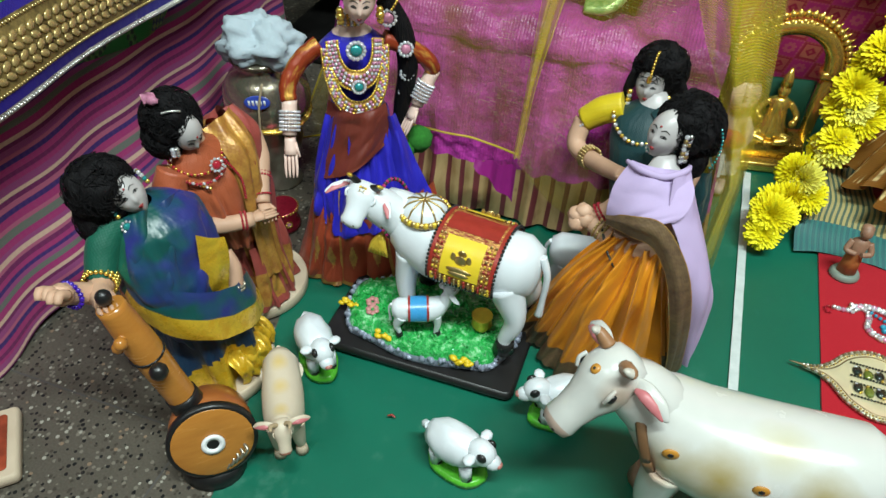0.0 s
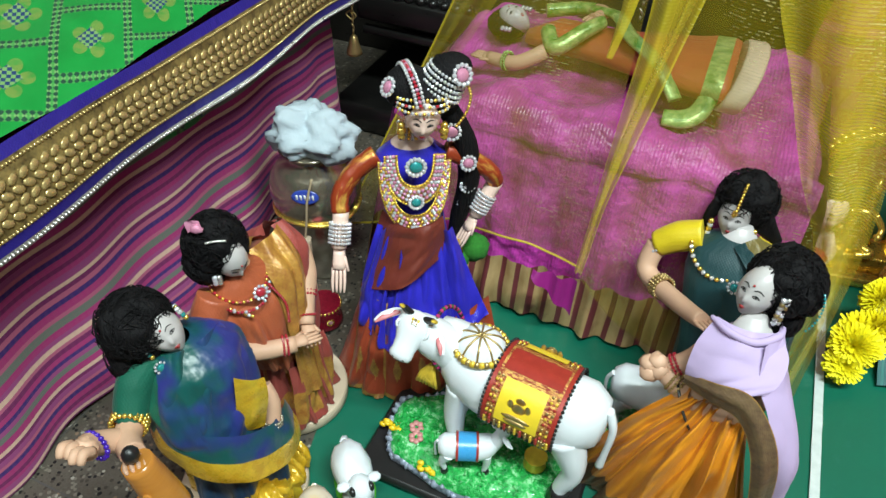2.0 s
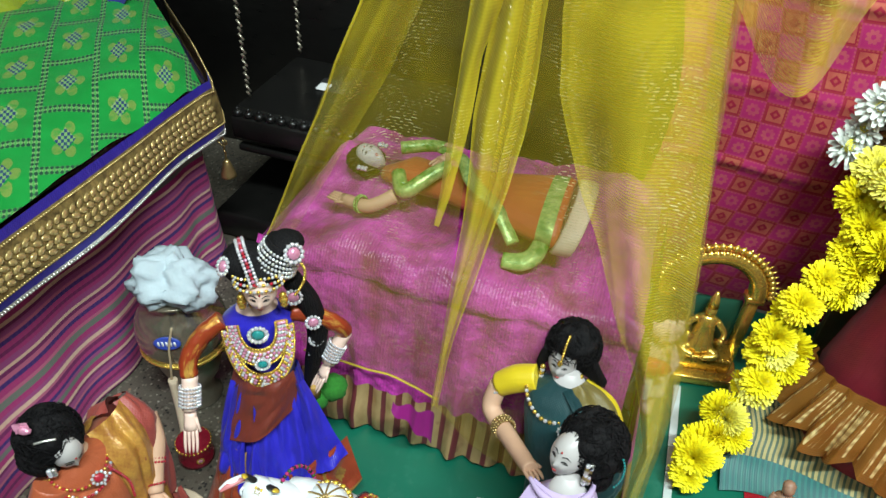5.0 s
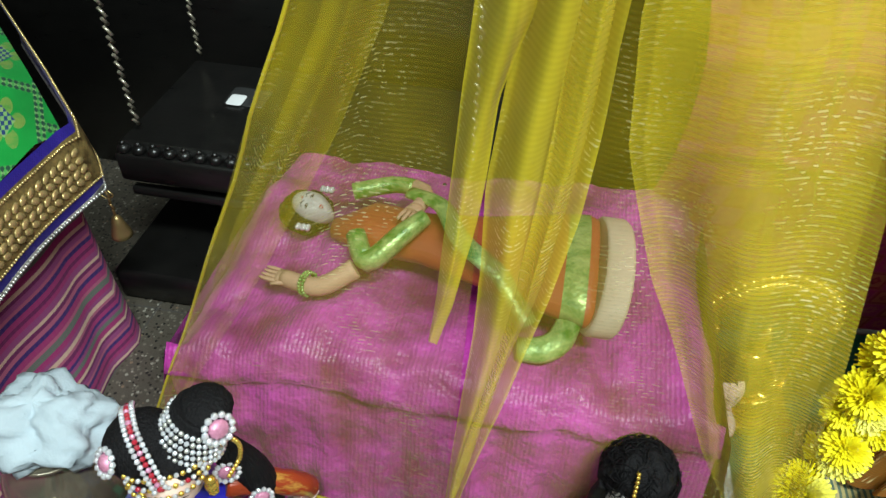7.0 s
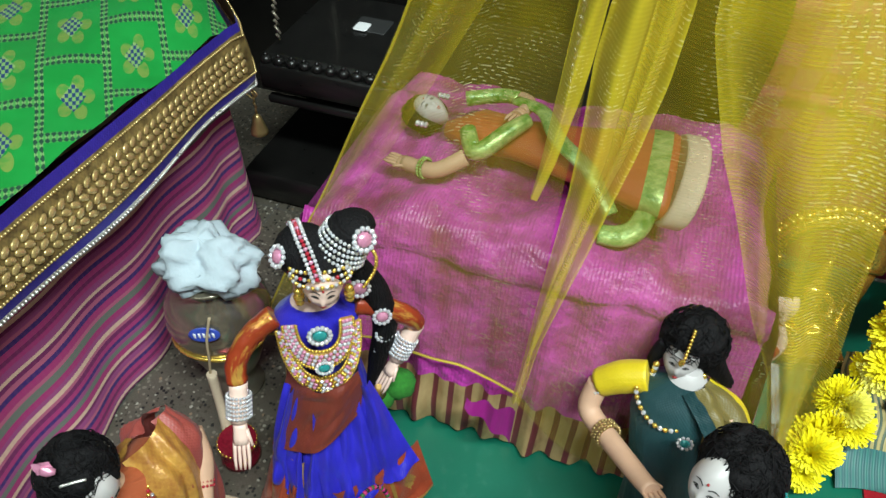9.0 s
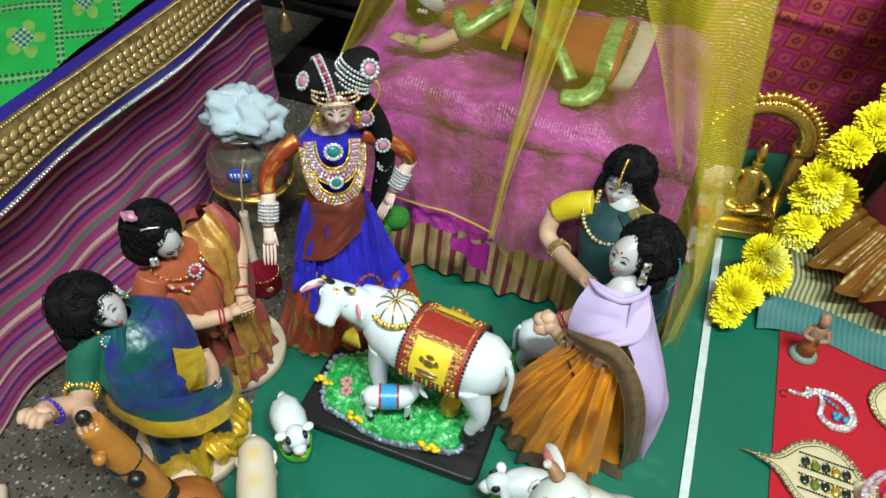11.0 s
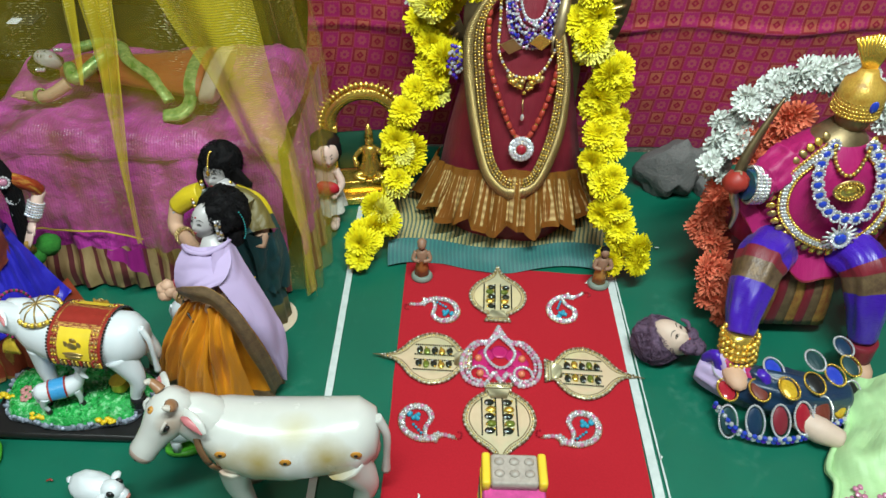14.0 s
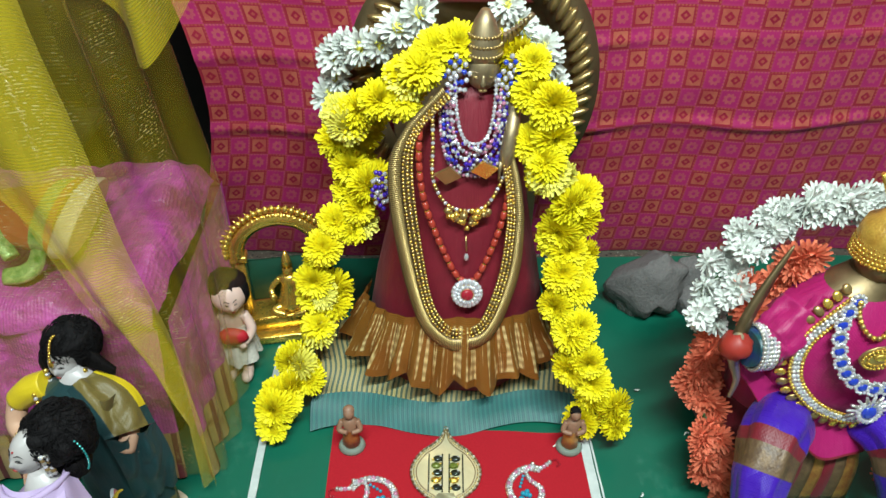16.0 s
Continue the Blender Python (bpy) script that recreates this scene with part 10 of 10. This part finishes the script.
def lotus(x, y, rz, size):
    p = thing("rangoli_lotus", x, y, 0.0068, "pink lotus outlined in white rhinestones with coral stones", "rangoli piece", "rangoli pieces on the mat")
    m = pose(x, y, 0.0068, 0, 0, rz) @ Matrix.Scale(size, 4)
    o = smooth_path([(0, 0.62, 0), (0.14, 0.36, 0), (0.34, 0.32, 0), (0.50, 0.10, 0), (0.54, -0.12, 0), (0.46, -0.34, 0), (0.24, -0.42, 0), (0.10, -0.22, 0), (0, -0.36, 0), (-0.10, -0.22, 0), (-0.24, -0.42, 0), (-0.46, -0.34, 0), (-0.54, -0.12, 0), (-0.50, 0.10, 0), (-0.34, 0.32, 0), (-0.14, 0.36, 0), (0, 0.62, 0)], 5)
    PINKF = plain("hot_pink_foil", (0.48, 0.015, 0.14), 0.35, 0.1)
    s = Shape(m)
    for k in range(8):
        a = k * 0.785
        s.ball((0.27 * math.cos(a), -0.02 + 0.2 * math.sin(a), 0.004), (0.13, 0.12, 0.008), PINKF, 14, 5)
    part("foil", s, p, "hot pink foil")
    b = Shape(m).beads([(q.x, q.y, 0.03) for q in o], 0.038, STONEGEM, 0.055, mats=[STONEGEM, PINKGEM, STONEGEM])
    b.beads([(q.x * 0.88, q.y * 0.88, 0.025) for q in o], 0.030, PINKGEM, 0.055, mats=[PINKGEM, STONEGEM])
    b.beads([(q.x * 0.42, q.y * 0.42 + 0.12, 0.03) for q in smooth_path([(0, 0.8, 0), (0.5, 0.1, 0), (0.2, -0.5, 0), (-0.2, -0.5, 0), (-0.5, 0.1, 0), (0, 0.8, 0)], 6)], 0.030, STONEGEM, 0.05)
    for sx in (-1, 1):
        b.beads([(sx * 0.30 + 0.12 * math.cos(a), -0.22 + 0.12 * math.sin(a), 0.03) for a in np.linspace(0, 5, 16)], 0.026, STONEGEM, 0.045)
    part("rhinestone_outline", b, p, "white rhinestone outline")
    c = Shape(m)
    for q in ((-0.30, 0.04), (0.30, 0.04), (-0.28, -0.22), (0.28, -0.22)):
        c.ball((*q, 0.03), 0.055, CORALGEM, 8, 6)
    part("coral_stone_inlay", c, p, "coral stones")


DARKGEM = plain("dark_bottle_gem", (0.012, 0.02, 0.015), 0.1, 0.2, 0.4, 200, 0, 800, 1.0)
OLIVEGEM = plain("olive_glass_gem", (0.16, 0.20, 0.03), 0.1, 0.3, 0.5, 300, 0, 800, 1.0)
TURQ = plain("turquoise_stone", (0.02, 0.28, 0.42), 0.3)
CORALGEM = plain("coral_stone", (0.62, 0.16, 0.08), 0.3)
rangoli_plate(0.447, 1.160, -2, 0.105)
rangoli_plate(0.343, 1.024, 88, 0.110)
rangoli_plate(0.571, 1.003, -93, 0.108)
rangoli_plate(0.441, 0.918, 180, 0.114)
lotus(0.446, 1.022, 0, 0.112)
paisley(0.350, 1.128, 35, 0.066, -1)
paisley(0.558, 1.138, 0, 0.066, 1)
paisley(0.330, 0.908, 200, 0.068, -1)
paisley(0.552, 0.905, 150, 0.068, 1)


def toy_cart():
    """Bright painted box toy at the front of the mat."""
    t = thing("toy_shrine", 0.435, 0.72, 0, "painted toy shrine with pink, yellow and grey panels", "toy")
    PINK = plain("pink_gloss_card", (0.50, 0.05, 0.22), 0.4, 0, 0.5, 120)
    YEL = plain("yellow_gloss_card", (0.75, 0.50, 0.03), 0.4)
    GREY = plain("grey_embossed_card", (0.34, 0.29, 0.25), 0.5, 0, 0.45, 120, 0.5, 300)
    part("body", Shape().slab(0.437, 0.718, 0.066, 0.055, 0.006, 0.180, PINK, 0.003, 0.002), t)
    part("top_panel", Shape().slab(0.437, 0.728, 0.050, 0.036, 0.178, 0.192, GREY, 0.003, 0.002), t, "grey embossed top")
    for sx in (-1, 1):
        part("yellow_strip", Shape().slab(0.437 + sx * 0.030, 0.728, 0.009, 0.038, 0.176, 0.194, YEL, 0.003, 0.002), t, "yellow strip")
    k = Shape()
    for i in range(3):
        for j in range(2):
            k.ball((0.421 + i * 0.016, 0.722 + j * 0.014, 0.192), (0.006, 0.005, 0.003), GREY, 8, 5)
    part("embossing", k, t)
    for i in range(9):
        part("side_band", Shape().slab(0.437, 0.718, 0.070, 0.059, 0.014 + i * 0.018, 0.020 + i * 0.018, (GREY, INK, YEL)[i % 3], 0.003, 0.001), t)
    g = thing("net_cloth", 0.985, 0.90, 0, "heap of pale green net cloth with pink sequins", "cloth")
    NET = silk("pale_green_net", (0.30, 0.52, 0.22), (0.42, 0.62, 0.32))
    def heap(u, v):
        rise = math.sin(min(1.0, u * 3.0 + 0.05) * 1.5708) * (0.55 + 0.45 * math.sin(v * 2.8 + 0.15))
        return 0.848 + 0.120 * v + 0.20 * u + 0.008 * wave(v, 2), 0.780 + 0.220 * v - 0.02 * u, 0.008 + 0.046 * rise + 0.010 * wob(u * 7, v * 7) + 0.005 * wave(u + v * 0.4, 5)
    part("net", Shape().sheet(heap, 60, 60, NET), g)
    part("selvage", Shape().tube([Vector(heap(0.02, t)) + Vector((0, 0, 0.002)) for t in np.linspace(0, 1, 24)], 0.0045, NET, 8, True, 1), g, "stitched pale green edge")
    q = Shape()
    rng = random.Random(2)
    for i in range(22):
        u, v = rng.uniform(0.10, 0.95), rng.uniform(0.05, 0.95)
        for k in range(5):
            q.ball(Vector(heap(u, v)) + Vector((0.007 * math.cos(k * 1.257), 0.007 * math.sin(k * 1.257), 0.002)), (0.0045, 0.0045, 0.002), PINKGEM, 8, 5)
    part("sequins", q, g, "pink sequins")


toy_cart()


def debris():
    rng = random.Random(11)
    for i, (x, y) in enumerate(((-0.150, 0.801), (0.74, 1.30), (0.80, 1.22), (0.33, 0.79), (0.10, 0.96), (0.705, 1.12), (0.60, 1.20), (0.46, 1.235), (0.235, 0.90), (0.175, 0.93), (0.66, 0.86))):
        a = rng.uniform(0, 6.28)
        L = rng.uniform(0.005, 0.012)
        s = Shape().tube([(x, y, 0.0085), (x + L * 0.5 * math.cos(a), y + L * 0.5 * math.sin(a), 0.0095), (x + L * math.cos(a + 0.4), y + L * math.sin(a + 0.4), 0.0085)], [0.0008, 0.0016, 0.0006], REDPAINT if i in (0, 8) else WPETAL, 5)
        tagged(s.make("fallen_petal", (x, y, 0.008)), "tiny fallen petal shred on the sheet", "petal", "fallen petals")


debris()


def step_top_cloths():
    lime = silk("lime_gold_silk", (0.15, 0.20, 0.010), (0.26, 0.30, 0.02), rough=0.4)
    for x, y, w, d, h, turn in ((-0.955, 1.22, 0.17, 0.24, 0.055, 10), (-1.00, 1.42, 0.15, 0.17, 0.060, -20), (-0.915, 1.555, 0.075, 0.12, 0.050, 30)):
        def roll(u, v):
            lift = math.sin(min(1.0, 0.04 + u) * 3.0) ** 0.7 * math.sin(0.25 + v * 2.7)
            return w * (u - 0.5), d * (v - 0.5) + 0.010 * wave(u, 1.5, v * 3), h * lift + 0.007 * wave(u, 2.6, v * 4) * v + 0.004 * wob(u * 5, v * 6)
        ob = Shape().sheet(roll, 40, 40, lime).make("folded_silk")
        ob.matrix_basis = pose(x, y, 0.382, 0, 0, turn)
        tagged(ob, "rolled lime-gold silk lying on the green step", "cloth", "lime silks on the step")
    b = Shape().sheet(lambda u, v: (-0.98 + 0.20 * u, 1.52 + 0.10 * v, 0.372 + 0.13 * math.sin(v * 1.9 + 0.3) + 0.02 * wave(u, 2)), 24, 20, silk("deep_blue_velvet", (0.012, 0.02, 0.16), rough=0.9))
    tagged(b.make("blue_cloth", (-0.88, 1.56, 0.37)), "deep blue cloth bunched at the end of the step", "cloth")


step_top_cloths()
